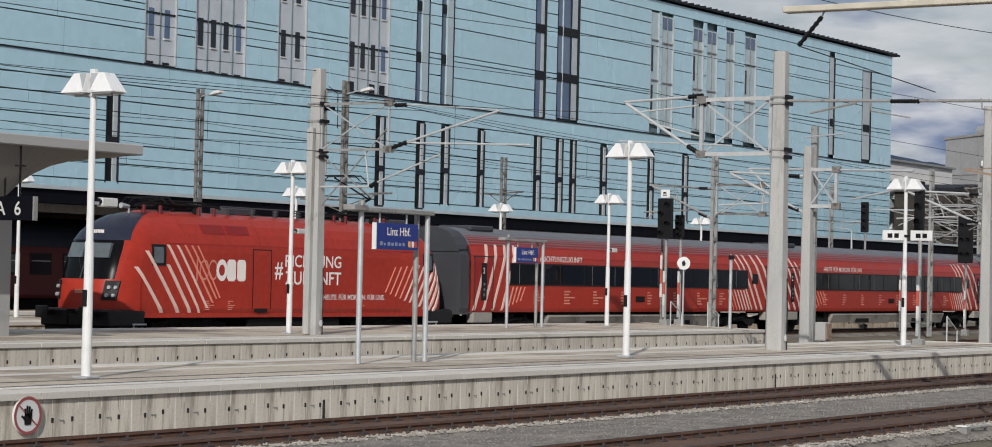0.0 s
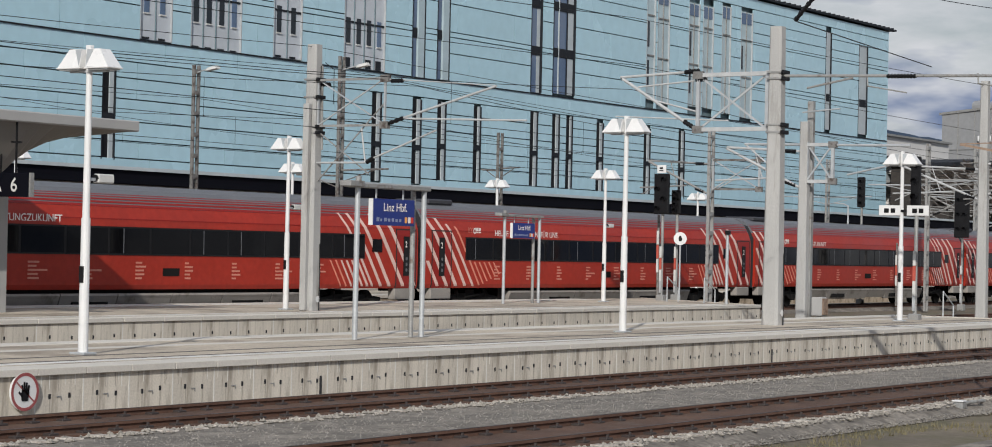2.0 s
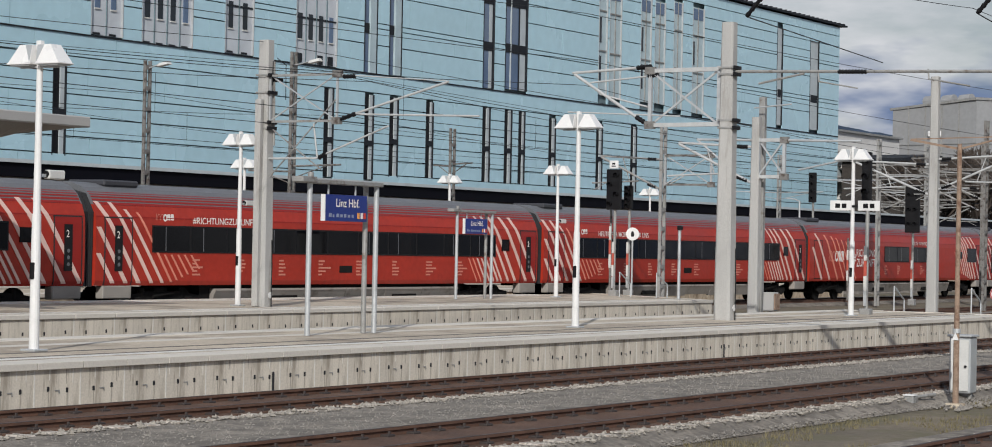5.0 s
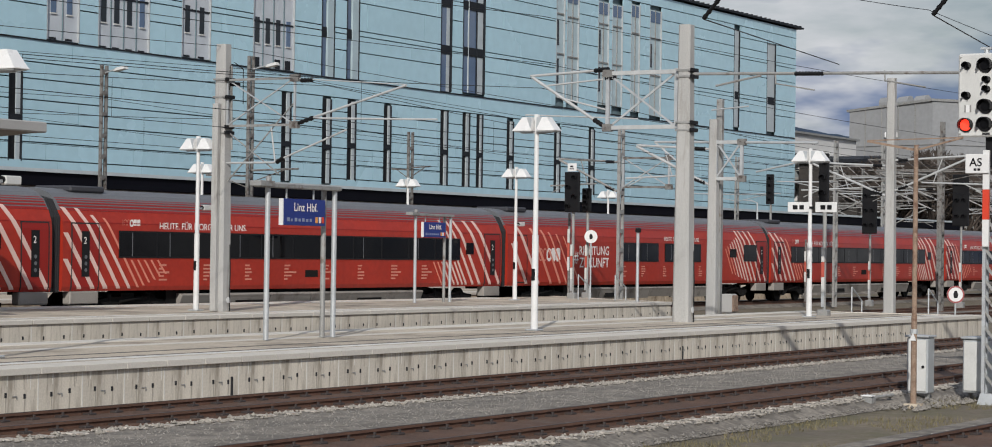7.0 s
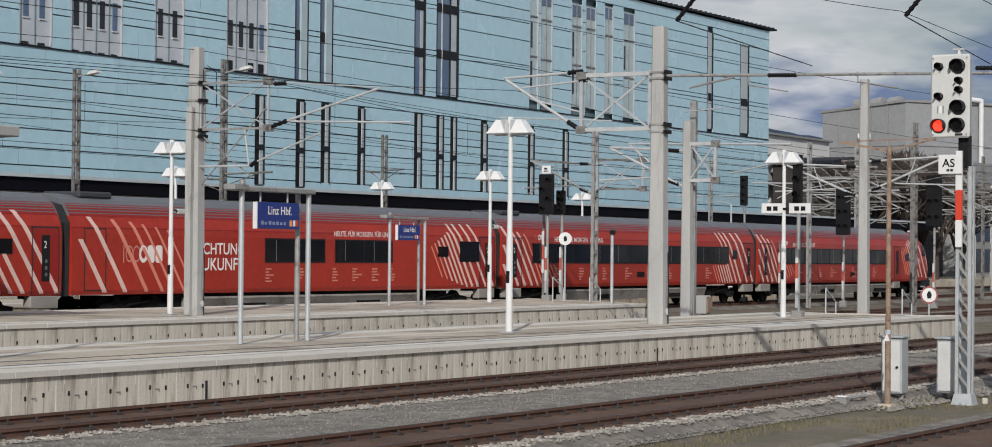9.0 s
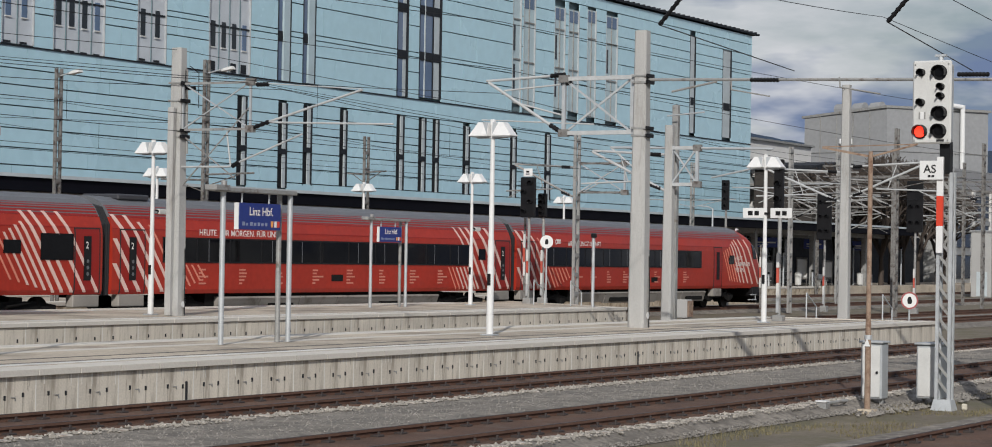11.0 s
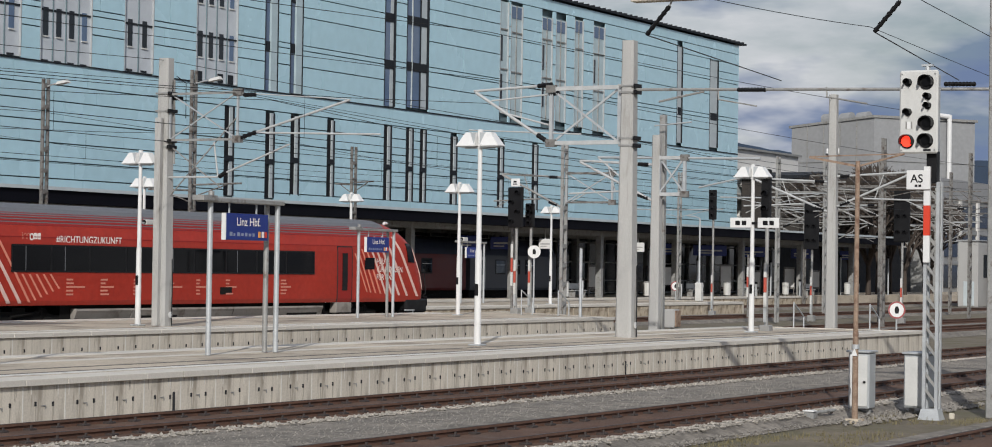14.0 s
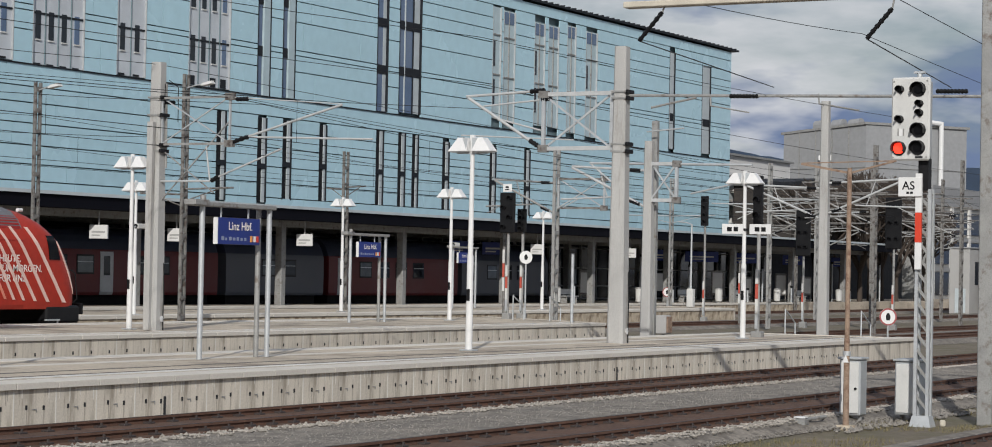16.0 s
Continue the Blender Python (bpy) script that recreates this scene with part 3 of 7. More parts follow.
def skirt(parent, x0, x1):
    """Grey valance with equipment covers between the bogies."""
    n = max(1, int((x1 - x0) / 2.4))
    d = (x1 - x0) / n
    for i in range(n):
        a, b = x0 + i * d + 0.02, x0 + (i + 1) * d - 0.02
        lo = 0.42 if i % 3 else 0.48
        g = G().prism([(-1.36, 0.86), (-1.38, 0.80), (-1.34, 0.72), (-1.22, lo - 0.06), (-1.10, lo - 0.06), (-1.10, 0.86)], "x", a, b)
        p = part("skirt_panel", g, SKIRT, parent)
        if i % 3 == 1:
            part("vent", G().box(a + 0.5, b - 0.4, -1.36, -1.20, lo + 0.02, lo + 0.2), UNDER, p)
    part("far_skirt", G().box(x0, x1, 1.10, 1.36, 0.42, 0.97), SKIRT, parent)
    part("underframe", G().box(x0 - 0.5, x1 + 0.5, -1.12, 1.12, 0.45, 0.99), UNDER, parent)


def roof_lines(parent, x0, x1):
    """Red lines that thin out up the shoulder of the roof, and the gutter below them."""
    for z, h in ((3.425, 0.075), (3.535, 0.06), (3.635, 0.045), (3.72, 0.03), (3.79, 0.018)):
        part("roof_line", band(x0, x1, z, z + h, 0.010, True), RED_DARK, parent)
    part("gutter", band(x0, x1, 3.055, 3.08, 0.010, True), RED_DARK, parent)


def roof(parent, x0, x1):
    part("roof", shell(x0, x1, Z_RED1, 4.12), ROOF_GREY, parent, "grey roof with thin red lines")
    roof_lines(parent, x0 + 0.05, x1 - 0.05)


def door(parent, x0, x1, number=True):
    d = part("door", band(x0, x1, 0.80 + 0.2, 3.02, 0.012, False), RED_DARK, parent, "plug door with a tall narrow window")
    for a, b, c, e in ((x0 - 0.035, x0, 1.0, 3.05), (x1, x1 + 0.035, 1.0, 3.05), (x0 - 0.035, x1 + 0.035, 3.02, 3.06)):
        part("door_seal", band(a, b, c, e, 0.02, False), BLACK_MATT, d)
    m = (x0 + x1) / 2
    part("door_window", band(m - 0.17, m + 0.17, 1.42, 2.80, 0.028, False), BLACK, d)
    part("door_step", G().cbox(x0 - 0.05, x1 + 0.05, -1.41, -1.1, 0.58, 0.97, 0.03), SKIRT, d, "grey entrance step box")
    if number:
        wording(d, "2", m - 0.10, 2.42, 0.30, LETTER, 0.9, -(half_width(2.6) + 0.034))
        for k in range(3):
            part("door_mark", G().cyl((m, -(half_width(1.9) + 0.036), 1.62 + 0.2 * k), (m, -(half_width(1.9) + 0.03), 1.62 + 0.2 * k), 0.06, n=10), ROOF_GREY, d)
    return d


def window_band(parent, x0, x1, z0=2.0, z1=2.84):
    """A flush dark band of panes with thin joints and paler seats and blinds behind some."""
    part("window_band", band(x0, x1, z0, z1, 0.018, False), BLACK, parent)
    n = max(1, round((x1 - x0) / 1.9))
    d = (x1 - x0) / n
    for i in range(n):
        part("window_pane", band(x0 + i * d + 0.05, x0 + (i + 1) * d - 0.05, z0 + 0.05, z1 - 0.05, 0.023, False), GLASS_TRAIN, parent)
        if i % 3 != 2:
            part("pane_divider", band(x0 + i * d + 0.62, x0 + i * d + 0.65, z0 + 0.05, z1 - 0.05, 0.026, False), ROOF_GREY, parent)


FRONT = [(0.92, -0.68, 0.20, 1.05, 1.96, True), (1.52, -1.27, 0.20, 1.05, 2.75, True), (2.12, -1.83, 0.20, 1.05, 3.52, True), (2.74, -1.83, 0.17, 1.05, 3.50, True), (3.27, -1.72, 0.14, 1.05, 3.30, True), (3.70, -1.60, 0.10, 1.08, 3.22, False)] + [(3.98 + 0.27 * i, -0.62 + 0.05 * i, 0.085, 1.14 + 0.09 * i, 1.94, False) for i in range(5)]


def end_fairing(parent, x, s):
    """The dark concertina between coaches."""
    g = G()
    for k in range(3):
        a = x + s * (0.02 + k * 0.07)
        pts = [(-1.30 + 0.02 * k, 0.95), (-1.32 + 0.02 * k, 3.2), (-1.0, 3.75), (0, 3.98), (1.0, 3.75), (1.32, 3.2), (1.30, 0.95)]
        g.prism(pts, "x", min(a, a + s * 0.06), max(a, a + s * 0.06))
    part("gangway_bellows", g, BLACK_MATT, parent)
    part("coupler", G().box(min(x - s * 0.2, x + s * 0.24), max(x - s * 0.2, x + s * 0.24), -0.15, 0.15, 0.85, 1.05), UNDER, parent)


L = 26.5
TRAIN_Y = 46.28
A0, A1 = 0.24, L - 0.24


def coach(kind, label):
    """kind: 'first' (behind the engine), 'second', 'bistro'."""
    rnd = random.Random(len(kind) * 7)
    c = thing("railway_coach", (0, TRAIN_Y, 0), label, "railway coach", "cars of the red train")
    part("body", shell(A0, A1, 0.98, Z_RED1), RED, c)
    roof(c, A0 + (0.2 if kind == "first" else 0), A1)
    end_fairing(c, A0, -1)
    end_fairing(c, A1, 1)
    for x in (3.75, L - 3.75):
        bogie(c, x)
    skirt(c, 6.0, L - 6.0)
    if kind == "first":
        part("end_cowl", shell(A0 - 0.05, A0 + 0.66, 0.9, 3.3), ROOF_DARK, c, "dark grey end cowl behind the engine").location = (-0.5, 0, 0)
        part("cowl_top", shell(-0.35, 0.42, 3.2, 4.125), ROOF_DARK, c)
    ac = G().cbox(1.3, 2.9, -0.75, 0.75, 4.0, 4.2, 0.05)
    part("roof_unit", ac, ROOF_DARK, c)
    if kind != "bistro":
        door(c, 0.65, 1.85)
    door(c, 24.95, 26.1)
    # leaning stripes at both ends
    if kind == "first":
        rows = [(0.53 + 0.64 * i, 0.98, 0.19 - 0.02 * i, 1.05, 3.50, True) for i in range(4)]
        rows += [(2.95 + 0.28 * i, 0.30, 0.09 - 0.008 * i, 1.2 + 0.07 * i, 1.94, False) for i in range(4)]
    elif kind == "second":
        rows = FRONT
    else:
        rows = [(x, -0.72 * (z - 1.05), w, 1.05, z, i < 2) for i, (x, w, z) in enumerate(((1.69, 0.21, 2.7), (2.70, 0.20, 3.40), (3.77, 0.18, 3.34), (4.59, 0.15, 3.28), (5.15, 0.12, 3.20), (5.73, 0.10, 3.12), (6.28, 0.08, 3.04)))]
    rows = list(rows)
    if kind == "bistro":
        rows += [(22.0 + 0.38 * i, -0.70 * (1.20 + 0.19 * i), 0.075 + 0.012 * i, 1.45 - 0.08 * i, 2.65 + 0.11 * i, i > 1) for i in range(6)]
        rows += [(x, -1.80, 0.16, 1.05, 3.54, True) for x in (24.30, 24.75, 25.35, 25.95)]
    else:
        rows += [(21.72 + 0.30 * i, -0.64, 0.07 + 0.01 * i, 1.05, 1.94, i > 1) for i in range(6)]
        rows += [(x, -1.82, w, 1.05, 3.54, True) for x, w in ((23.50, 0.12), (23.98, 0.15), (24.48, 0.18), (25.28, 0.20), (25.98, 0.20))]
    stripes(c, rows)
    if kind == "bistro":
        window_band(c, 10.25, 13.9)
        window_band(c, 14.55, 18.4)
        part("small_window", band(21.7, 22.45, 2.24, 2.64, 0.028, False), GLASS_TRAIN, c)
        part("small_window", band(23.35, 24.85, 2.05, 2.86, 0.028, False), GLASS_TRAIN, c)
        for a, b, z0, z1 in ((0.8, 0.84, 1.1, 3.05), (1.8, 1.84, 1.1, 3.05), (0.8, 1.84, 3.02, 3.06), (0.8, 1.84, 1.1, 1.14)):
            part("hatch_line", band(a, b, z0, z1, 0.009, False), BLACK_MATT, c)
        logo(c, 2.65, 1.98, 0.56)
        fitted(c, "RICHTUNG", 6.31, 9.02, 2.26, 2.65)
        fitted(c, "ZUKUNFT", 6.31, 9.02, 1.73, 2.15)
        fitted(c, "#", 5.85, 6.22, 1.89, 2.39)
        wording(c, "HEUTE. FÜR MORGEN. FÜR UNS.", 14.5, 2.96, 0.26)
        for x in (10.3, 12.2, 14.4, 15.7, 17.0, 18.2):
            text_block(c, x, 1.75, rnd)
    else:
        w0 = 3.05 if kind == "first" else 2.8
        window_band(c, w0, 23.05)
        part("small_window", band(23.5, 24.05, 2.24, 2.68, 0.028, False), GLASS_TRAIN, c)
        logo(c, w0 + 0.2, 2.96, 0.24)
        if kind == "first":
            wording(c, "#RICHTUNGZUKUNFT", 5.2, 2.92, 0.31)
        else:
            wording(c, "#RICHTUNGZUKUNFT" if kind == "second" and SLOGAN[0] else "HEUTE. FÜR MORGEN. FÜR UNS.", 4.77, 2.91, 0.31, squeeze=1.02)
        for x in (4.77, 7.04, 9.28, 11.52, 13.75, 16.0, 18.2, 20.3):
            text_block(c, x, 1.75, rnd, 1.1)
        part("vent_grille", band(12.74, 13.5, 1.38, 1.62, 0.01, False), UNDER, c)
    return c


SLOGAN = [True]


def logo(parent, x, z, h):
    """The railway's mark as plain shapes: three rings in outline and three solid blocks."""
    y = -(half_width(z + h / 2) + 0.008)
    g = G()
    for k in range(2):
        cx = x + (0.55 + 0.62 * k) * h
        n = 14
        vs, fs = [], []
        for i in range(n):
            a = 2 * math.pi * i / n
            for r in (0.48, 0.38):
                vs.append((cx + math.cos(a) * r * h * 0.7, y, z + h / 2 + math.sin(a) * r * h))
        for i in range(n):
            j = (i + 1) % n
            fs.append((2 * i, 2 * j, 2 * j + 1, 2 * i + 1))
        g.add(vs, fs)
    g.add([(x, y, z), (x + 0.09 * h, y, z), (x + 0.09 * h, y, z + h), (x, y, z + h)], [(0, 1, 2, 3)])
    part("outline_mark", g, LETTER_DIM, parent)
    g = G()
    for k in range(1, 3):
        a = x + (1.45 + 0.72 * k) * h
        b = 0.12 * h
        g.prism([(a, z + b), (a + b, z), (a + 0.5 * h, z), (a + 0.62 * h, z + b), (a + 0.62 * h, z + h - b), (a + 0.5 * h, z + h), (a + b, z + h), (a, z + h - b)], "y", y, y + 0.006)
    part("block_mark", g, LETTER, parent)
    cx, n = x + 1.78 * h, 20
    vs = [(cx + math.cos(2 * math.pi * i / n) * r * 0.8, y - 0.004, z + h / 2 + math.sin(2 * math.pi * i / n) * r) for i in range(n) for r in (0.5 * h, 0.26 * h)]
    part("ring_mark", G().add(vs, [(2 * i, 2 * ((i + 1) % n), 2 * ((i + 1) % n) + 1, 2 * i + 1) for i in range(n)]), LETTER, parent)


# rounded driving ends
def curve_at(rows, z):
    for (xa, za), (xb, zb) in zip(rows, rows[1:]):
        if z <= zb:
            return xa + (xb - xa) * max(0.0, z - za) / (zb - za)
    return rows[-1][0]


def nose(parent, rows, depth, x_join, mirror=None, brow=True):
    """A rounded driving end looking to -x (or +x, mirrored about the given length): rows give x of the middle line over z.
    Screen and brow are pieces of the same skin."""
    zs = [0.98, 1.25, 1.6, 1.98, 2.3, 2.62, 2.9, 3.15, 3.4, 3.62, 3.80, 3.94, 4.03, 4.09, 4.12]
    n = 20
    grid = []
    for z in zs:
        w = max(half_width(z), 0.04)
        xm = curve_at(rows, z)
        line = []
        for k in range(n + 1):
            f = -math.pi / 2 + math.pi * k / n
            c, q = abs(math.cos(f)), math.sin(f)
            line.append((min(xm + depth * (1 - c ** 0.75), x_join), math.copysign(abs(q) ** 0.8, q) * w, z))
        grid.append([(x_join, -w, z)] + line + [(x_join, w, z)])
    red, dark, top = G(), G(), G()
    for i in range(len(zs) - 1):
        for k in range(n + 2):
            f = (k - 0.5) / n
            zc = (zs[i] + zs[i + 1]) / 2
            g = red
            if 0.24 < f < 0.76 and 1.98 < zc < 3.15:
                g = dark
            elif brow and 0.20 < f < 0.80 and 3.15 < zc < 4.03:
                g = top
            q = [grid[i][k], grid[i][k + 1], grid[i + 1][k + 1], grid[i + 1][k]]
            if mirror is not None:
                q = [(mirror - x, y, z) for x, y, z in q][::-1]
            g.add(q, [(0, 1, 2, 3)])
    out = []
    for name, g, m, label in (("nose", red, RED, ""), ("windscreen", dark, GLASS_TRAIN, "dark wraparound windscreen"), ("brow", top, NAVY_BROW, "dark blue brow over the windscreen")):
        if g.f:
            me = g.mesh(name)
            bm = bmesh.new()
            bm.from_mesh(me)
            bmesh.ops.remove_doubles(bm, verts=bm.verts[:], dist=0.0005)
            bmesh.ops.recalc_face_normals(bm, faces=bm.faces[:])
            bm.to_mesh(me)
            bm.free()
            for p in me.polygons:
                p.use_smooth = True
            out.append(part(name, me, m, parent, label))
    return out


def nose_strip(profile, depth, end, x0, x1, z0, z1, x0_top, x1_top, front=False, out=0.022):
    """A strip on the near side that follows a rounded end; end: the car's length; front: the end that looks to -x."""
    g, n = G(), 10
    vs = []
    for i in range(n + 1):
        k = i / n
        z = z0 + (z1 - z0) * k
        for x in (x0 + (x0_top - x0) * k, x1 + (x1_top - x1) * k):
            u = min(max(((x if front else end - x) - curve_at(profile, z)) / depth, 0.0), 1.0)
            bulge = math.sqrt(max(0.0, 1 - (1 - u) ** 2.667)) ** 0.8
            for o in (out, -0.03):
                vs.append((x + o * (-0.6 if front else 0.6) * (u < 1), -half_width(z) * bulge - o, z))
    fs = [(0, 2, 3, 1), (4 * n, 4 * n + 1, 4 * n + 3, 4 * n + 2)]
    for i in range(n):
        a, b = 4 * i, 4 * i + 4
        fs += [(a, b, b + 2, a + 2), (a + 1, a + 3, b + 3, b + 1), (a, a + 1, b + 1, b), (a + 2, b + 2, b + 3, a + 3)]
    return g.add(vs, fs)


def pantograph(parent, x, raised):
    y = 0.0
    g = G().bar((x - 0.9, -0.45, 4.28), (x + 0.9, -0.45, 4.28), 0.07).bar((x - 0.9, 0.45, 4.28), (x + 0.9, 0.45, 4.28), 0.07).bar((x - 0.9, -0.5, 4.28), (x - 0.9, 0.5, 4.28), 0.07).bar((x + 0.9, -0.5, 4.28), (x + 0.9, 0.5, 4.28), 0.07)
    for dx in (-0.8, 0.8):
        for yy in (-0.45, 0.45):
            g.cyl((x + dx, yy, 4.05), (x + dx, yy, 4.27), 0.07, n=8)
    p = part("pantograph", g, UNDER, parent, "dark roof frame with a folding black arm")
    if raised:
        elbow, head = (x + 1.35, 0, 4.95), (x - 0.35, 0, 5.62)
    else:
        elbow, head = (x + 1.3, 0, 4.36), (x - 0.9, 0, 4.46)
    foot = (x - 0.5, 0, 4.3)
    part("lower_arm", G().cyl(foot, elbow, 0.05, n=8).cyl((x - 0.7, 0.1, 4.3), (elbow[0] - 0.1, 0.1, elbow[2] - 0.12), 0.025, n=6), BLACK, p)
    part("upper_arm", G().cyl((elbow[0], -0.08, elbow[2]), (head[0], -0.3, head[2]), 0.03, n=6).cyl((elbow[0], 0.08, elbow[2]), (head[0], 0.3, head[2]), 0.03, n=6), BLACK, p)
    hg = G()
    for dx in (-0.18, 0.18):
        hg.bar((head[0] + dx, -0.7, head[2] + 0.06), (head[0] + dx, 0.7, head[2] + 0.06), 0.05).bar((head[0] + dx, 0.7, head[2] + 0.06), (head[0] + dx, 0.95, head[2] - 0.14), 0.03).bar((head[0] + dx, -0.7, head[2] + 0.06), (head[0] + dx, -0.95, head[2] - 0.14), 0.03)
    part("contact_head", hg, BLACK, p)


def end_gear(parent, x, s):
    """Dark buffer beam with buffers, steps and coupling at a driving end; s: +1 when the end looks to -x."""
    g = G().cbox(min(x, x + s * 1.6), max(x, x + s * 1.6), -1.40, 1.40, 0.55, 1.08, 0.06)
    b = part("buffer_beam", g, BLACK, parent, "black buffer beam")
    for y in (-0.875, 0.875):
        part("buffer", G().cyl((x + s * 0.05, y, 0.98), (x - s * 0.42, y, 0.98), 0.11, n=12).cbox(min(x - s * 0.42, x - s * 0.48), max(x - s * 0.42, x - s * 0.48), y - 0.26, y + 0.26, 0.80, 1.16, 0.02), BLACK, b)
    part("plough", G().prism([(x + s * 0.0, 0.55), (x + s * 0.1, 0.2), (x + s * 0.5, 0.2), (x + s * 1.0, 0.55)], "y", -1.2, 1.2), UNDER, b)
    part("coupling_hook", G().bar((x, 0, 1.02), (x - s * 0.3, 0, 1.0), 0.07, 0.12).bar((x - s * 0.28, 0, 1.0), (x - s * 0.28, 0, 0.6), 0.06), UNDER, b)
    part("foot_step", G().box(min(x + s * 1.0, x + s * 1.6), max(x + s * 1.0, x + s * 1.6), -1.44, -1.2, 0.62, 0.67).box(min(x + s * 1.0, x + s * 1.6), max(x + s * 1.0, x + s * 1.6), -1.44, -1.2, 0.35, 0.40).box(x + s * 1.05, x + s * 1.09, -1.42, -1.38, 0.35, 0.67), GALV, b)


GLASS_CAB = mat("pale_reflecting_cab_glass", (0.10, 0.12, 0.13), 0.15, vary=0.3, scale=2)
NAVY_BROW = mat("dark_blue_paint", (0.012, 0.015, 0.030), 0.35, vary=0.1)
LOCO = 19.3


ENGINE_NOSE = [(0.70, 0.98), (0.75, 1.6), (0.84, 1.98), (1.06, 2.62), (1.28, 3.15), (1.44, 3.4), (1.80, 3.7), (2.35, 3.95), (3.3, 4.12)]


def engine():
    c = thing("electric_locomotive", (0, TRAIN_Y, 0), "red electric locomotive with pale leaning stripes and dark blue brow", "locomotive", "cars of the red train")
    part("body", shell(3.9, LOCO - 3.9, 0.98, 4.12), RED, c)
    skin = nose(c, ENGINE_NOSE, 1.4, 3.9)
    nose(c, ENGINE_NOSE, 1.4, 3.9, LOCO)
    part("lower_body", G().box(1.9, LOCO - 1.9, -1.38, 1.38, 0.84, 0.98), RED, c)
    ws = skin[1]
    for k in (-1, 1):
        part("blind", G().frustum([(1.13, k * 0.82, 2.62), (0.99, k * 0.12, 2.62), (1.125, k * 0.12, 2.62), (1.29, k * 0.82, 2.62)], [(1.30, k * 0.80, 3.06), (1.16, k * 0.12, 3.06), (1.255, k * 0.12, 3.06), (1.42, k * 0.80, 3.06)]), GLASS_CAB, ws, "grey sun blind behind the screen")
    part("screen_pillar", G().tube([(0.83, 0.0, 1.98), (1.05, 0.0, 2.62), (1.27, 0.0, 3.15)], 0.03), BLACK, ws)
    part("wiper", G().tube([(0.92, -0.05, 2.25), (1.16, -0.35, 2.85)], 0.018).tube([(0.92, 0.05, 2.25), (1.15, 0.4, 2.8)], 0.018), BLACK, ws)
    part("pillar_seam", band(1.95, 1.99, 1.05, 2.0, 0.006, False), RED_DARK, c)
    g = G()
    for k in range(8):
        g.box(0, 0.02, -0.36 + 0.085 * k, -0.305 + 0.085 * k, 0, 0.10)
    part("number_bar", g, LETTER, c).location = (1.41, 0, 3.36)
    part("front_mark", G().box(0.72, 0.80, -0.42, 0.1, 1.55, 1.66), LETTER_DIM, c)
    for k in (-1, 1):
        # a wedge round the corner of the nose with two clear lenses
        lo = [(0.84, k * 0.84, 1.36), (1.10, k * 1.19, 1.36), (1.35, k * 1.15, 1.36), (1.15, k * 0.84, 1.36)]
        hi = [(0.96, k * 0.90, 1.94), (1.24, k * 1.23, 1.94), (1.5, k * 1.18, 1.94), (1.25, k * 0.9, 1.94)]
        h = part("headlight", G().frustum(lo, hi), BLACK, c, "black headlight cluster with clear lenses")
        for x, y, z in ((0.94, 0.95, 1.50), (1.00, 1.00, 1.74), (1.06, 1.11, 1.50), (1.13, 1.14, 1.74)):
            part("lamp_lens", G().cyl((x + 0.05, k * y, z), (x - 0.04, k * (y + 0.03), z), 0.055, n=10), GALV, h)
    part("windscreen_frame", G().tube([(1.50, -1.22, 2.0), (1.56, -1.2, 2.6), (1.78, -1.16, 3.12)], 0.02), BLACK, ws)
    end_gear(c, 0.62, 1)
    end_gear(c, LOCO - 0.62, -1)
    for x in (4.6, LOCO - 4.6):
        bogie(c, x)
    part("equipment_box", G().cbox(7.2, LOCO - 7.2, -1.25, 1.25, 0.35, 0.84, 0.05), UNDER, c)
    for x in (2.42, 16.7):
        p = part("cab_window", band(x, x + 0.62, 2.42, 3.06, 0.014, True), BLACK, c)
        part("cab_pane", band(x + 0.08, x + 0.50, 2.50, 2.98, 0.022, False), GLASS_CAB, p)
    d0 = 7.2
    for a, b, z0, z1 in ((d0, d0 + 0.03, 1.1, 3.0), (d0 + 0.92, d0 + 0.95, 1.1, 3.0), (d0, d0 + 0.95, 2.98, 3.01)):
        part("hatch_line", band(a, b, z0, z1, 0.007, False), UNDER, c)
    part("hatch_step", G().box(d0 + 0.15, d0 + 0.75, -1.44, -1.3, 1.0, 1.12), UNDER, c)
    for x in (4.9, 6.1):
        v = part("roof_vent", band(x, x + 1.1, 3.44, 3.74, 0.014, False), RED_DARK, c)
        for k in range(4):
            part("louvre", band(x + 0.05, x + 1.05, 3.47 + 0.07 * k, 3.485 + 0.07 * k, 0.02, False), OLD_RED, v)
    for x in (4.0, 7.6, 11.5, 15.3):
        part("roof_seam", band(x, x + 0.02, 3.0, 3.9, 0.004, True), RED_DARK, c)
    part("gutter_line", band(3.2, LOCO - 3.2, 3.09, 3.12, 0.006, True), RED_DARK, c)
    lean = ((2.86, 1.70, 0.99, 2.37, 0.15), (3.61, 2.12, 0.99, 2.86, 0.15), (4.16, 3.06, 0.99, 2.46, 0.14), (4.62, 3.09, 0.99, 3.06, 0.11), (4.95, 3.53, 1.14, 3.06, 0.095), (5.22, 3.88, 1.30, 3.06, 0.08), (5.40, 4.21, 1.42, 3.06, 0.065), (5.57, 4.49, 1.46, 3.06, 0.05))
    for i, (foot, top, z0, z1, w) in enumerate(lean):
        part("livery_stripe", nose_strip(ENGINE_NOSE, 1.4, LOCO, foot, foot + w, z0, z1, top, top + w, True), STRIPE if i < 5 else STRIPE_DIM, c)
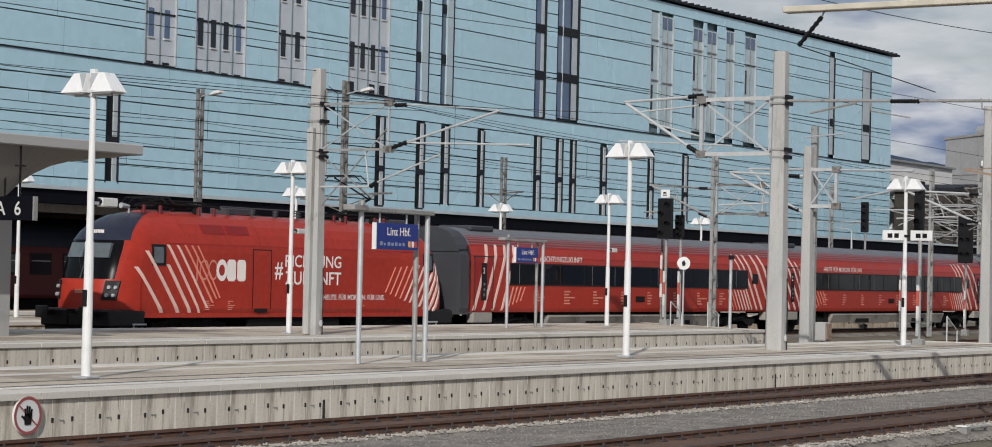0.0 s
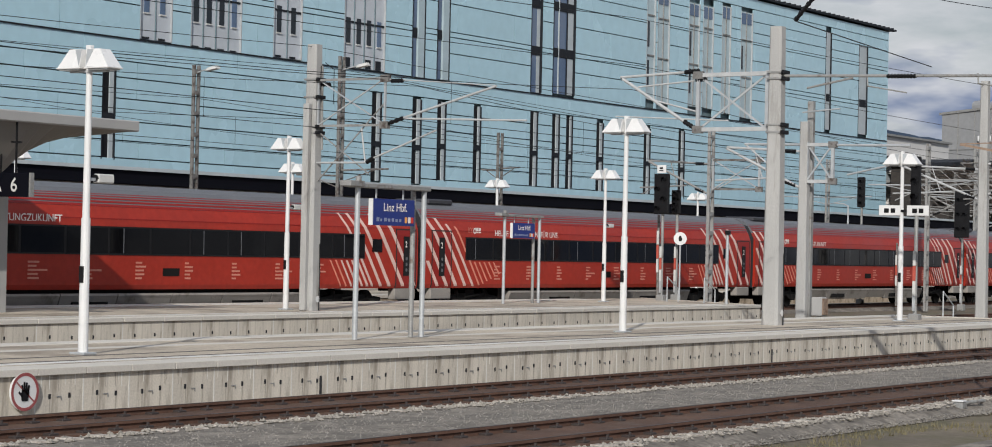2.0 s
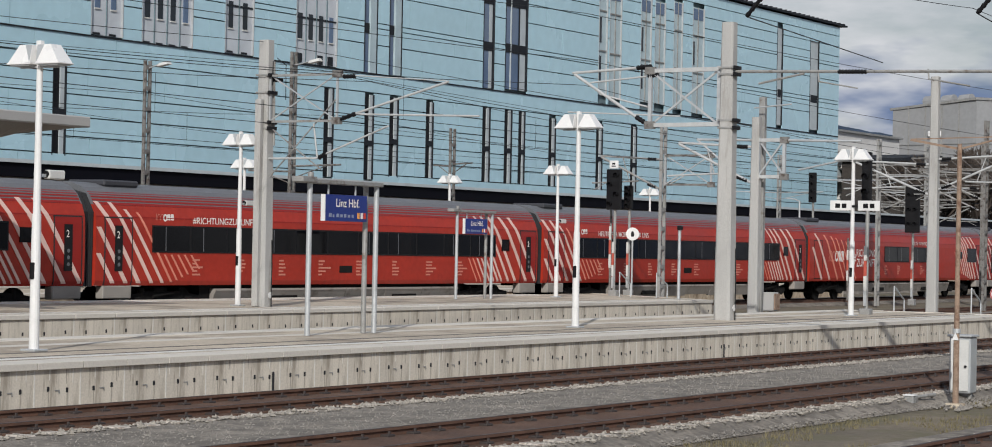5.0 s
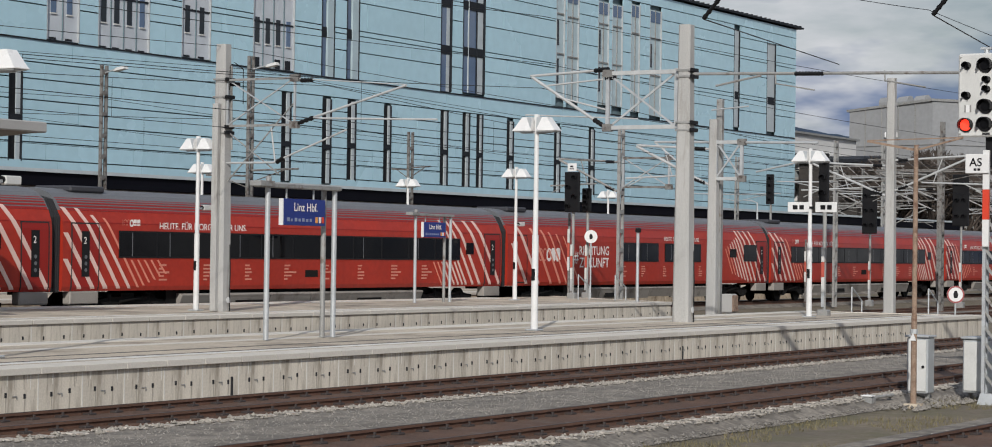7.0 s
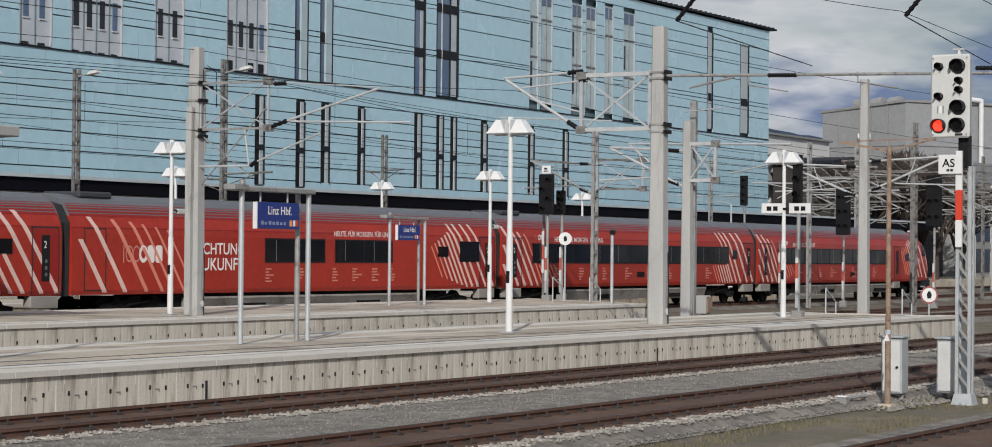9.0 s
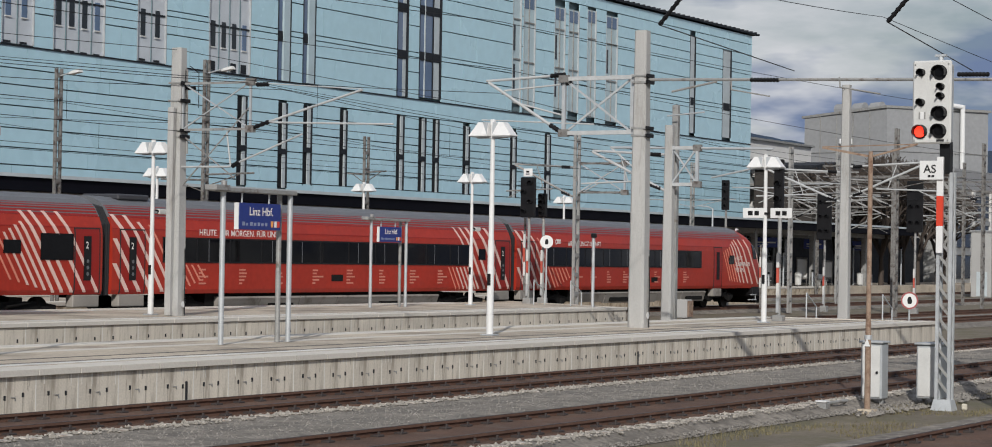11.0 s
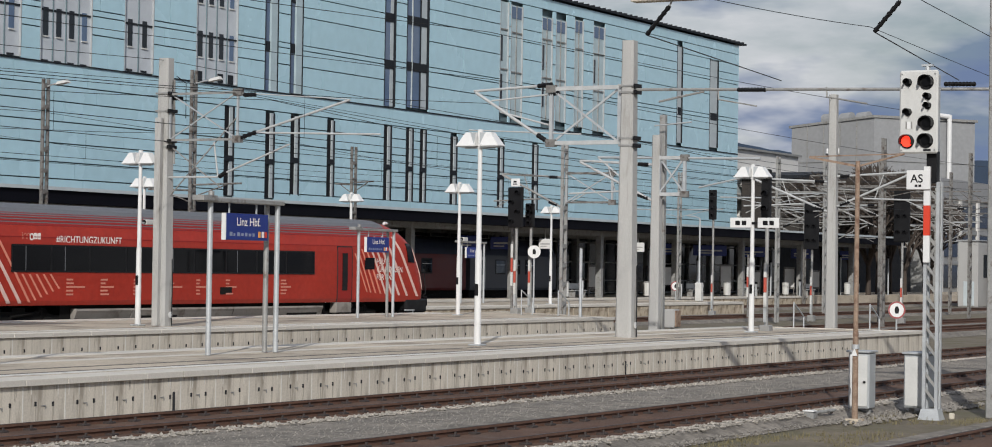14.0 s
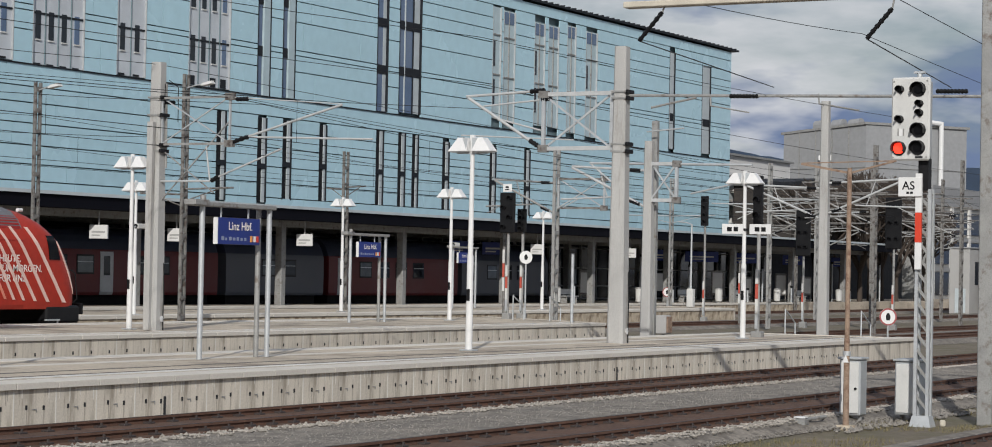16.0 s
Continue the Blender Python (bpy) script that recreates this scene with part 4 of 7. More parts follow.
    for i in range(11):
        foot, w = 14.42 + 0.29 * i, 0.045 + 0.009 * i
        z0, z1 = 1.68 - 0.07 * i, 2.55 + 0.025 * i
        part("livery_stripe", nose_strip(ENGINE_NOSE, 1.4, LOCO, foot, foot + w, z0, z1, foot + (z1 - z0) * 0.66, foot + w + (z1 - z0) * 0.66), STRIPE if i > 3 else STRIPE_DIM, c)
    logo(c, 4.45, 1.98, 0.68)
    fitted(c, "RICHTUNG", 8.84, 11.86, 2.47, 2.87)
    fitted(c, "ZUKUNFT", 8.84, 11.86, 1.90, 2.33)
    fitted(c, "#", 8.30, 8.72, 2.06, 2.62)
    wording(c, "HEUTE. FÜR MORGEN. FÜR UNS.", 10.9, 1.42, 0.24)
    rnd = random.Random(5)
    for x in (4.9, 6.0, 12.9):
        text_block(c, x, 1.33, rnd, 0.6)
    pantograph(c, 4.6, False)
    pantograph(c, 14.0, True)
    g = G()
    for x in (7.0, 8.2, 9.4, 10.6, 11.8):
        g.cyl((x, -0.5, 4.08), (x, -0.5, 4.32), 0.06, n=8).cyl((x, -0.5, 4.16), (x, -0.5, 4.2), 0.11, n=8).cyl((x, -0.5, 4.25), (x, -0.5, 4.29), 0.11, n=8)
    g.cyl((6.6, -0.5, 4.34), (12.2, -0.5, 4.34), 0.025, n=6)
    part("roof_busbar", g, ROOF_DARK, c)
    for x, y in ((3.0, -0.5), (3.7, -0.55), (5.5, -0.55), (6.3, -0.5), (12.6, -0.5), (13.2, -0.55), (14.9, -0.55), (15.5, -0.5)):
        g = G()
        insulator(g, (x, y, 4.0), (x, y, 4.27), 0.07, 3)
        part("roof_insulator", g, OLD_RED, c, "dark red ribbed roof insulator")
    for x0, x1, z in ((2.7, 6.6, 4.32), (3.2, 5.9, 4.42), (12.3, 15.8, 4.32)):
        part("roof_bar", G().tube([(x0, -0.5, z - 0.06), (x0 + 0.3, -0.5, z), (x1 - 0.3, -0.5, z), (x1, -0.5, z - 0.06)], 0.035), UNDER, c)
    part("roof_horn", G().cyl((2.55, -0.3, 4.2), (2.2, -0.3, 4.22), 0.05, 0.09, 8).cyl((2.55, -0.3, 4.0), (2.55, -0.3, 4.2), 0.03, n=6), GALV, c)
    part("roof_cabinet", G().cbox(7.6, 9.0, 0.1, 0.8, 4.1, 4.35, 0.04), ROOF_DARK, c)
    part("roof_cabinet", G().cbox(15.6, 16.9, -0.5, 0.6, 3.98, 4.25, 0.05), ROOF_DARK, c)
    return c


def driving_trailer():
    rnd = random.Random(11)
    c = thing("driving_trailer", (0, TRAIN_Y, 0), "red driving trailer with sloping nose and pale stripes", "railway coach", "cars of the red train")
    N = L + 1.0
    profile, depth = [(0.05, 0.98), (0.10, 1.6), (0.28, 2.1), (0.62, 2.7), (0.95, 3.2), (1.55, 3.65), (2.2, 3.95), (2.9, 4.12)], 0.95
    part("body", shell(A0, N - 2.9, 0.98, Z_RED1), RED, c)
    part("roof", shell(A0, N - 2.9, Z_RED1, 4.12), ROOF_GREY, c, "grey roof with thin red lines")
    nose(c, profile, depth, 2.9, N, False)
    roof_lines(c, A0 + 0.05, N - 2.95)
    end_fairing(c, A0, -1)
    for x in (3.75, L - 4.3):
        bogie(c, x)
    skirt(c, 6.0, L - 6.6)
    door(c, 0.65, 1.85)
    door(c, 20.75, 21.7, False)
    stripes(c, FRONT)

    feet = ((22.75, 21.88, 2.80), (23.02, 22.11, 2.90), (23.35, 22.35, 2.97), (23.70, 22.60, 3.08), (24.08, 22.87, 3.21), (24.52, 23.13, 3.35), (25.04, 23.43, 3.46), (25.62, 23.98, 3.48), (26.37, 24.70, 3.48), (27.02, 26.12, 3.08))
    for i, (foot, top, z) in enumerate(feet):
        w = 0.06 + 0.011 * i
        part("livery_stripe", nose_strip(profile, depth, N, foot, foot + w, 1.36 - 0.022 * i if i < 9 else 1.45, z, top, top + w), STRIPE if i > 3 else STRIPE_DIM, c)
    window_band(c, 2.9, 19.2)
    part("small_window", band(22.61, 23.27, 2.21, 2.65, 0.024, False), GLASS_TRAIN, c)
    logo(c, 3.4, 2.95, 0.24)
    wording(c, "#RICHTUNGZUKUNFT", 4.95, 2.91, 0.31)
    for k, w in enumerate(("HEUTE.", "FÜR MORGEN.", "FÜR UNS.")):
        wording(c, w, 23.43, 2.42 - 0.30 * k, 0.30)
    for x in (5.45, 7.1, 8.76, 10.42, 12.1, 13.78, 17.08):
        text_block(c, x, 1.75, rnd, 1.1)
    part("vent_grille", band(13.46, 14.13, 1.29, 1.54, 0.01, False), UNDER, c)
    part("cab_window", nose_strip(profile, depth, N, 25.72, 26.2, 2.5, 3.24, 25.62, 26.0), GLASS_TRAIN, c)
    part("grab_rail", G().tube([(26.9, -1.42, 1.2), (26.96, -1.5, 1.3), (26.9, -1.46, 2.1), (26.8, -1.36, 2.2)], 0.02), BLACK, c)
    end_gear(c, N - 0.25, -1)
    part("gangway_lamp", G().cyl((N - 2.6, -0.8, 4.0), (N - 2.4, -0.8, 4.0), 0.06), WHITE, c)
    return c


def train_at(t):
    """Where the gangway behind the engine stands, slowing towards the station."""
    return 67.30 - 14.825 * t + 0.1493 * t * t


cars = []
cars.append((engine(), -LOCO - 0.1))
cars.append((coach("first", "red coach with dark end cowl, black window band and pale stripes"), 0.0))
proto = coach("second", "red coach with black window band and leaning pale stripes")
SLOGAN[0] = False
alt = coach("second", "red coach with black window band and a white slogan")
cars.append((alt, L))
cars.append((proto, 2 * L))
cars.append((copy_thing(alt, alt.matrix_basis.copy()), 3 * L))
cars.append((coach("bistro", "red dining coach with big white lettering and two window groups"), 4 * L))
cars.append((copy_thing(alt, alt.matrix_basis.copy()), 5 * L))
cars.append((driving_trailer(), 6 * L))


# ---- platform furniture ----
def platform_lamp(x, y, z=0.55, height=5.0, hood_turn=0):
    c = thing("platform_lamp", (x, y, z), "white steel platform lamp with two flared hoods", "lamp post", "platform lamps", hood_turn)
    part("pole", G().cyl((0, 0, 0), (0, 0, 2.2), 0.085, 0.075, 14).cyl((0, 0, 2.2), (0, 0, height - 0.05), 0.062, 0.05, 14), WHITE, c, smooth=False)
    part("base_plate", G().cbox(-0.16, 0.16, -0.16, 0.16, -0.01, 0.03, 0.01), GALV, c)
    part("cap", G().cbox(-0.05, 0.05, -0.05, 0.05, height - 0.16, height - 0.01, 0.01), WHITE, c)
    part("hatch", G().cbox(-0.098, -0.06, -0.04, 0.04, 1.15, 1.42, 0.005), BLACK, c)
    for s in (-1, 1):
        # a flared shade, closed above, open below, with a folded inner cheek
        lo = [(-0.17, s * 0.06, height - 0.37), (0.17, s * 0.06, height - 0.37), (0.17, s * 0.55, height - 0.38), (-0.17, s * 0.55, height - 0.38)]
        hi = [(-0.12, s * 0.06, height - 0.08), (0.12, s * 0.06, height - 0.08), (0.12, s * 0.33, height - 0.08), (-0.12, s * 0.33, height - 0.08)]
        h = part("hood", G().frustum(lo, hi), WHITE_GLOSS, c)
        part("rim", G().cbox(-0.18, 0.18, min(s * 0.05, s * 0.565), max(s * 0.05, s * 0.565), height - 0.40, height - 0.375, 0.006), WHITE, h)
        part("diffuser", G().box(-0.15, 0.15, min(s * 0.1, s * 0.52), max(s * 0.1, s * 0.52), height - 0.42, height - 0.40), GALV, h)
        cheek = [(-0.128, s * 0.06, height - 0.085), (-0.128, s * 0.20, height - 0.085), (-0.176, s * 0.075, height - 0.36)]
        part("cheek", G().add(cheek + [(x + 0.012, y, z) for x, y, z in cheek], [(0, 1, 2), (5, 4, 3), (0, 3, 4, 1), (1, 4, 5, 2), (2, 5, 3, 0)]), GALV, h)
    part("cross_arm", G().box(-0.03, 0.03, -0.4, 0.4, height - 0.45, height - 0.42), GALV, c)
    return c


for x, y in ((26.47, 24.95), (44.56, 25.2), (61.25, 25.3), (50.2, 39.5), (71.87, 41.5), (65.7, 51.5), (54.14, 54.3), (81.46, 52.5), (99.0, 51.8)):
    platform_lamp(x, y)


def camera_box(x, y, z):
    c = thing("cctv_camera", (x, y, z), "pale boxed surveillance camera on a short arm", "camera", "platform cameras")
    part("housing", G().cbox(0.12, 0.50, -0.07, 0.07, -0.08, 0.07, 0.02), HOUSING, c)
    part("lens", G().cyl((0.09, 0, 0), (0.13, 0, 0), 0.06, n=10), BLACK, c)
    part("arm", G().box(-0.02, 0.14, -0.03, 0.03, -0.05, 0.0), GALV, c)


camera_box(26.55, 24.95, 3.40)
camera_box(50.3, 39.5, 3.5)
camera_box(71.95, 41.5, 3.4)


SIGN_GREY = mat("greyed_sign_print", (0.22, 0.25, 0.36), 0.5, vary=0.1)


def name_sign(x, y, z=0.55):
    c = thing("station_name_sign", (x, y, z), "blue station name board hanging in a grey steel frame", "sign", "station name boards")
    part("post", G().cyl((0, 0, 0), (0, 0, 3.0), 0.055, n=12), GALV, c)
    part("post", G().cyl((2.06, 0.1, 0), (2.06, 0.1, 3.0), 0.055, n=12), STEEL_GREY, c)
    part("post", G().cyl((2.30, 0.0, 0), (2.30, 0.0, 3.05), 0.055, n=12), GALV, c)
    part("beam", G().cbox(-0.35, 2.42, -0.10, 0.10, 3.0, 3.09, 0.015), STEEL_GREY, c)
    part("beam_cap", G().cbox(-0.42, 0.05, -0.14, 0.14, 3.02, 3.13, 0.01).cyl((0.02, 0, 3.1), (0.02, 0, 3.22), 0.06), STEEL_GREY, c)
    for dx in (0.62, 1.55):
        part("hanger", G().cyl((dx, 0, 2.7), (dx, 0, 3.02), 0.02, n=6), GALV, c)
    b = part("board", G().cbox(0.46, 1.9, -0.05, 0.05, 2.27, 2.80, 0.008), BLUE, c, "blue board with white lettering")
    part("end_cap", G().box(0.44, 0.462, -0.05, 0.05, 2.27, 2.80), WHITE, b)
    me = text_mesh("Linz Hbf.", 0.23)
    o = part("lettering", me, LETTER, b)
    o.location = (0.80, -0.056, 2.56)
    rnd = random.Random(2)
    for i in range(7):
        g = G().box(0.58 + i * 0.13, 0.58 + i * 0.13 + 0.05 + 0.04 * rnd.random(), -0.056, -0.05, 2.35, 2.35 + 0.05 + 0.03 * rnd.random())
        part("exit_mark", g, SIGN_GREY, b)
    for k, m in ((1.56, ORANGE), (1.68, LETTER), (1.78, REDLINE)):
        part("pictogram", G().box(k, k + 0.07, -0.059, -0.05, 2.33, 2.45), m, b)
    return c


name_sign(35.19, 25.95)
name_sign(64.44, 41.2)
name_sign(95.5, 55.0)


def disc_sign(x, y, z, pole, size, kind, label, rim=DULL_RED):
    c = thing("round_sign", (x, y, z), label, "sign", "round platform-end signs", -63)
    part("post", G().cyl((0, 0, 0), (0, 0, pole), 0.035, n=10), GALV, c)
    d = part("plate", G().cyl((0, -0.05, pole + size * 0.4), (0, -0.03, pole + size * 0.4), size / 2, n=28), WHITE, c)
    d.matrix_basis = Matrix.Translation((0, 0, 0))
    if rim:
        ring_g = G()
        n = 28
        vs, fs = [], []
        for i in range(n):
            a = 2 * math.pi * i / n
            for r in (0.5, 0.41):
                vs.append((math.cos(a) * r * size, -0.056, pole + size * 0.4 + math.sin(a) * r * size))
        for i in range(n):
            j = (i + 1) % n
            fs.append((2 * i, 2 * j, 2 * j + 1, 2 * i + 1))
        part("rim", ring_g.add(vs, fs), rim, d)
    h = pole + size * 0.4
    part("symbol", G().prism([(-0.10 * size, h - 0.2 * size), (0.10 * size, h - 0.2 * size), (0.15 * size, h), (0.06 * size, h + 0.22 * size), (-0.07 * size, h + 0.2 * size), (-0.13 * size, h + 0.04 * size)], "y", -0.06, -0.052), BLACK, d)
    return c


disc_sign(78.25, 41.7, 0.55, 2.25, 0.52, "", "white round plate with a black mark on a thin post", None)
disc_sign(76.2, 25.9, -0.1, 0.91, 0.62, "", "round no-entry plate with red rim on a short post")
disc_sign(129.0, 58.5, 0.0, 1.1, 0.62, "", "round no-entry plate with red rim on a short post")


def stop_hand():
    """Round prohibition plate with a raised hand on the platform wall."""
    c = thing("no_trespassing_sign", (22.55, 22.37, 0.24), "round white prohibition plate with red rim and black palm", "sign")
    part("plate", G().cyl((0, -0.035, 0), (0, 0.0, 0), 0.27, n=32), WHITE, c)
    vs, fs = [], []
    for i in range(32):
        a = 2 * math.pi * i / 32
        for r in (0.27, 0.225):
            vs.append((math.cos(a) * r, -0.04, math.sin(a) * r))
    for i in range(32):
        j = (i + 1) % 32
        fs.append((2 * i, 2 * j, 2 * j + 1, 2 * i + 1))
    part("rim", G().add(vs, fs), DULL_RED, c)
    g = G().prism([(-0.06, -0.13), (0.05, -0.13), (0.075, -0.02), (0.07, 0.03), (-0.06, 0.03), (-0.075, -0.03)], "y", -0.046, -0.036)
    for x, z in ((-0.05, 0.10), (-0.015, 0.14), (0.022, 0.13), (0.058, 0.09)):
        g.bar((x * 0.9, -0.041, 0.0), (x * 1.25, -0.041, z), 0.01, 0.026)
    g.bar((-0.055, -0.041, -0.06), (-0.12, -0.041, 0.0), 0.01, 0.03)
    part("palm_symbol", g, BLACK, c)
    part("slash", G().bar((-0.17, -0.044, 0.14), (0.17, -0.044, -0.14), 0.004, 0.022), DULL_RED, c)


stop_hand()


# ---- masts, brackets and wires ----
def concrete_mast(x, y, z0, z1, w0=0.48, w1=0.34, turn=0, label="square tapered concrete catenary mast"):
    c = thing("catenary_mast", (x, y, z0), label, "catenary mast", "catenary masts", turn)
    h = z1 - z0
    k0, k1 = w0 / 2, w1 / 2
    b0, b1 = k0 * 0.72, k1 * 0.72
    def oct8(k, b, z):
        return [(-k, -b, z), (-b, -k, z), (b, -k, z), (k, -b, z), (k, b, z), (b, k, z), (-b, k, z), (-k, b, z)]
    vs = oct8(k0, b0, -0.3) + oct8(k1, b1, h)
    fs = [(i, (i + 1) % 8, 8 + (i + 1) % 8, 8 + i) for i in range(8)] + [tuple(range(8))[::-1], tuple(range(8, 16))]
    part("shaft", G().add(vs, fs), POLE_CONC, c)
    if z0 < 0.3:
        part("footing", G().cbox(-k0 - 0.1, k0 + 0.1, -k0 - 0.1, k0 + 0.1, -0.25, 0.03, 0.03), CONCRETE, c)
    return c


def mast_band(parent, z, w):
    part("clamp_band", G().box(-w / 2 - 0.03, w / 2 + 0.03, -w / 2 - 0.03, w / 2 + 0.03, z - 0.025, z + 0.025), STEEL_GREY, parent)
    part("clamp_bolt", G().cbox(-w / 2 - 0.02, w / 2 + 0.02, -w / 2 - 0.10, -w / 2 - 0.03, z - 0.05, z + 0.05, 0.01), BLACK, parent)


mast_e = concrete_mast(53.55, 25.72, 0.55, 8.49)
mast_d = concrete_mast(50.43, 38.82, 0.55, 8.16)
mast_f = concrete_mast(64.8, 30.1, 0.0, 6.7, 0.36, 0.26)
mast_g = concrete_mast(80.6, 30.0, 0.0, 9.2, 0.42, 0.30)
for m, z in ((mast_e, 6.72), (mast_e, 6.55), (mast_e, 5.32), (mast_e, 5.12), (mast_d, 6.6), (mast_d, 6.1), (mast_d, 5.25), (mast_d, 5.08)):
    mast_band(m, z, 0.36)


def bracket_lattice(parent, x, y0, y1, z0, z1, name="bracket", w=0.11, paint=None):
    """A box of steel angles across the track with crossed diagonals; in the mast's own space."""
    paint = paint or BRIGHT
    b = part(name, G().bar((x, y0, z1), (x, y1, z1), w, w), paint, parent, "galvanised lattice bracket")
    part("chord", G().bar((x, y0, z0), (x, y1, z0), w, w), paint, b)
    for y in (y0, y1):
        part("upright", G().bar((x, y, z0 - 0.05), (x, y, z1 + 0.08), w * 0.9, w * 0.9), GALV, b)
    part("diagonal", G().bar((x - 0.03, y0, z0), (x - 0.03, y1, z1), 0.035, w * 0.5), GALV, b)
    part("diagonal", G().bar((x + 0.03, y0, z1), (x + 0.03, y1, z0), 0.035, w * 0.5), GALV, b)
    part("gusset", G().box(x - 0.07, x + 0.07, y1 - 0.14, y1 + 0.14, z1 - 0.1, z1 + 0.1), DARK_STEEL, b)
    part("gusset", G().box(x - 0.07, x + 0.07, y1 - 0.14, y1 + 0.14, z0 - 0.1, z0 + 0.1), DARK_STEEL, b)
    return b


# mast E: lattice to the far side with a hinged cantilever, long tube to the near side
bracket_lattice(mast_e, -0.05, 0.25, 2.32, 5.22, 6.70)
cant = part("cantilever", G().cyl((-0.05, 2.45, 5.27), (-0.05, 4.7, 6.66), 0.045, n=8).cyl((-0.05, 2.5, 6.80), (-0.05, 4.76, 6.70), 0.038, n=8).cyl((-0.05, 2.45, 6.55), (-0.05, 4.2, 6.42), 0.025, n=8).cyl((-0.05, 2.4, 5.72), (-0.05, 3.9, 6.1), 0.025, n=8).cyl((-0.05, 1.4, 5.45), (-0.05, 4.9, 5.62), 0.02, n=6), BRIGHT, mast_e, "galvanised tube cantilever")
for p, q in (((-0.05, 2.3, 6.82), (-0.05, 2.75, 6.79)), ((-0.05, 2.32, 5.2), (-0.05, 2.75, 5.45)), ((-0.05, 2.1, 6.6), (-0.05, 2.4, 6.56))):
    g = G()
    insulator(g, p, q)
    part("insulator", g, BLACK, cant)
reach = part("reach_tube", G().cyl((-0.05, -0.2, 6.62), (-0.05, -13.5, 6.30), 0.04, n=8).cyl((-0.05, -0.9, 6.28), (-0.05, -2.2, 6.52), 0.03, n=8), STEEL_GREY, mast_e, "long grey steel tube across two tracks")
for y in (-3.15, -8.7, -10.6):
    g = G()
    insulator(g, (-0.05, y, 6.54), (-0.05, y - 0.8, 6.52), 0.062, 9)
    part("insulator", g, BLACK, reach)
for y in (-2.6, -5.6):
    part("drop_arm", G().cyl((-0.05, y, 6.55), (-0.05, y - 0.02, 6.3), 0.02, n=6).cyl((-0.05, y, 6.3), (-0.05, y - 1.1, 6.1), 0.02, n=6), STEEL_GREY, reach)

# mast D: lattice towards the near side, cantilever over the track
bracket_lattice(mast_d, -0.05, -0.2, -2.55, 5.27, 6.58, w=0.065, paint=STEEL_GREY)
cant = part("cantilever", G().cyl((-0.05, -2.6, 5.3), (-0.05, -6.25, 6.28), 0.035, n=8).cyl((-0.05, -3.2, 5.44), (-0.05, -7.25, 5.33), 0.028, n=8).cyl((-0.05, -4.3, 5.1), (-0.05, -1.9, 4.24), 0.028, n=8).cyl((-0.05, -1.9, 4.24), (-0.05, -1.75, 5.2), 0.025, n=8).cyl((-0.05, -0.2, 4.22), (-0.05, -1.9, 4.22), 0.03, n=8).cyl((-0.05, -2.7, 6.55), (-0.05, -6.2, 6.3), 0.015, n=6), BRIGHT, mast_d, "galvanised tube cantilever")
for p, q in (((-0.05, -2.55, 5.27), (-0.05, -3.2, 5.46)), ((-0.05, -2.75, 6.5), (-0.05, -3.15, 6.5)), ((-0.05, -1.95, 4.22), (-0.05, -2.2, 4.36)), ((0.1, -0.15, 6.48), (0.1, -0.5, 6.46))):
    g = G()
    insulator(g, p, q, 0.065, 4)
    part("insulator", g, BLACK, cant)
for mast in (mast_d, mast_e):
    part("number_tag", G().cyl((0.05, -0.262, 0.32), (0.05, -0.25, 0.32), 0.09, n=14), WHITE, mast)
    part("earth_cable", G().tube([(0.12, -0.25, 0.0), (0.10, -0.26, 0.5), (0.13, -0.25, 1.1), (0.12, -0.23, 1.9)], 0.015), BLACK, mast)
part("brace", G().bar((0, -0.2, 3.7), (0, -2.5, 5.9), 0.03).bar((0, -0.2, 5.1), (0, -2.0, 3.9), 0.03), STEEL_GREY, mast_d)
part("conduit", G().cyl((0.12, -0.24, 4.6), (0.12, -0.2, 7.0), 0.03, n=6), STEEL_GREY, mast_d)
part("cable_loop", G().cyl((0.0, -0.24, 7.0), (-0.1, -0.3, 6.3), 0.012, n=5).cyl((0.1, -0.3, 7.1), (0.2, -0.55, 6.9), 0.012, n=5).cyl((0.2, -0.55, 6.9), (0.15, -0.6, 5.9), 0.012, n=5), BLACK, mast_d)
part("side_channel", G().cbox(-0.36, -0.22, -0.1, 0.1, 0.0, 5.9, 0.01), POLE_CONC, mast_d)

# mast F: arms both ways
b = bracket_lattice(mast_f, -0.05, -0.1, -1.0, 4.79, 5.96)
part("reach_tube", G().cyl((-0.05, 2.1, 6.0), (-0.05, -3.6, 5.9), 0.04, n=8).cyl((-0.05, 2.1, 6.0), (-0.05, 1.2, 5.3), 0.03, n=8).cyl((-0.05, -1.5, 5.0), (-0.05, -3.7, 5.45), 0.03, n=8), GALV, mast_f)
part("steel_post", G().cbox(0.35, 0.55, -0.1, 0.1, 0, 7.38, 0.02), STEEL_GREY, mast_f, "dark steel post beside the concrete one")
part("reach_tube", G().cyl((0, 0.1, 7.0), (0, -1.2, 7.1), 0.025, n=6), GALV, mast_f)


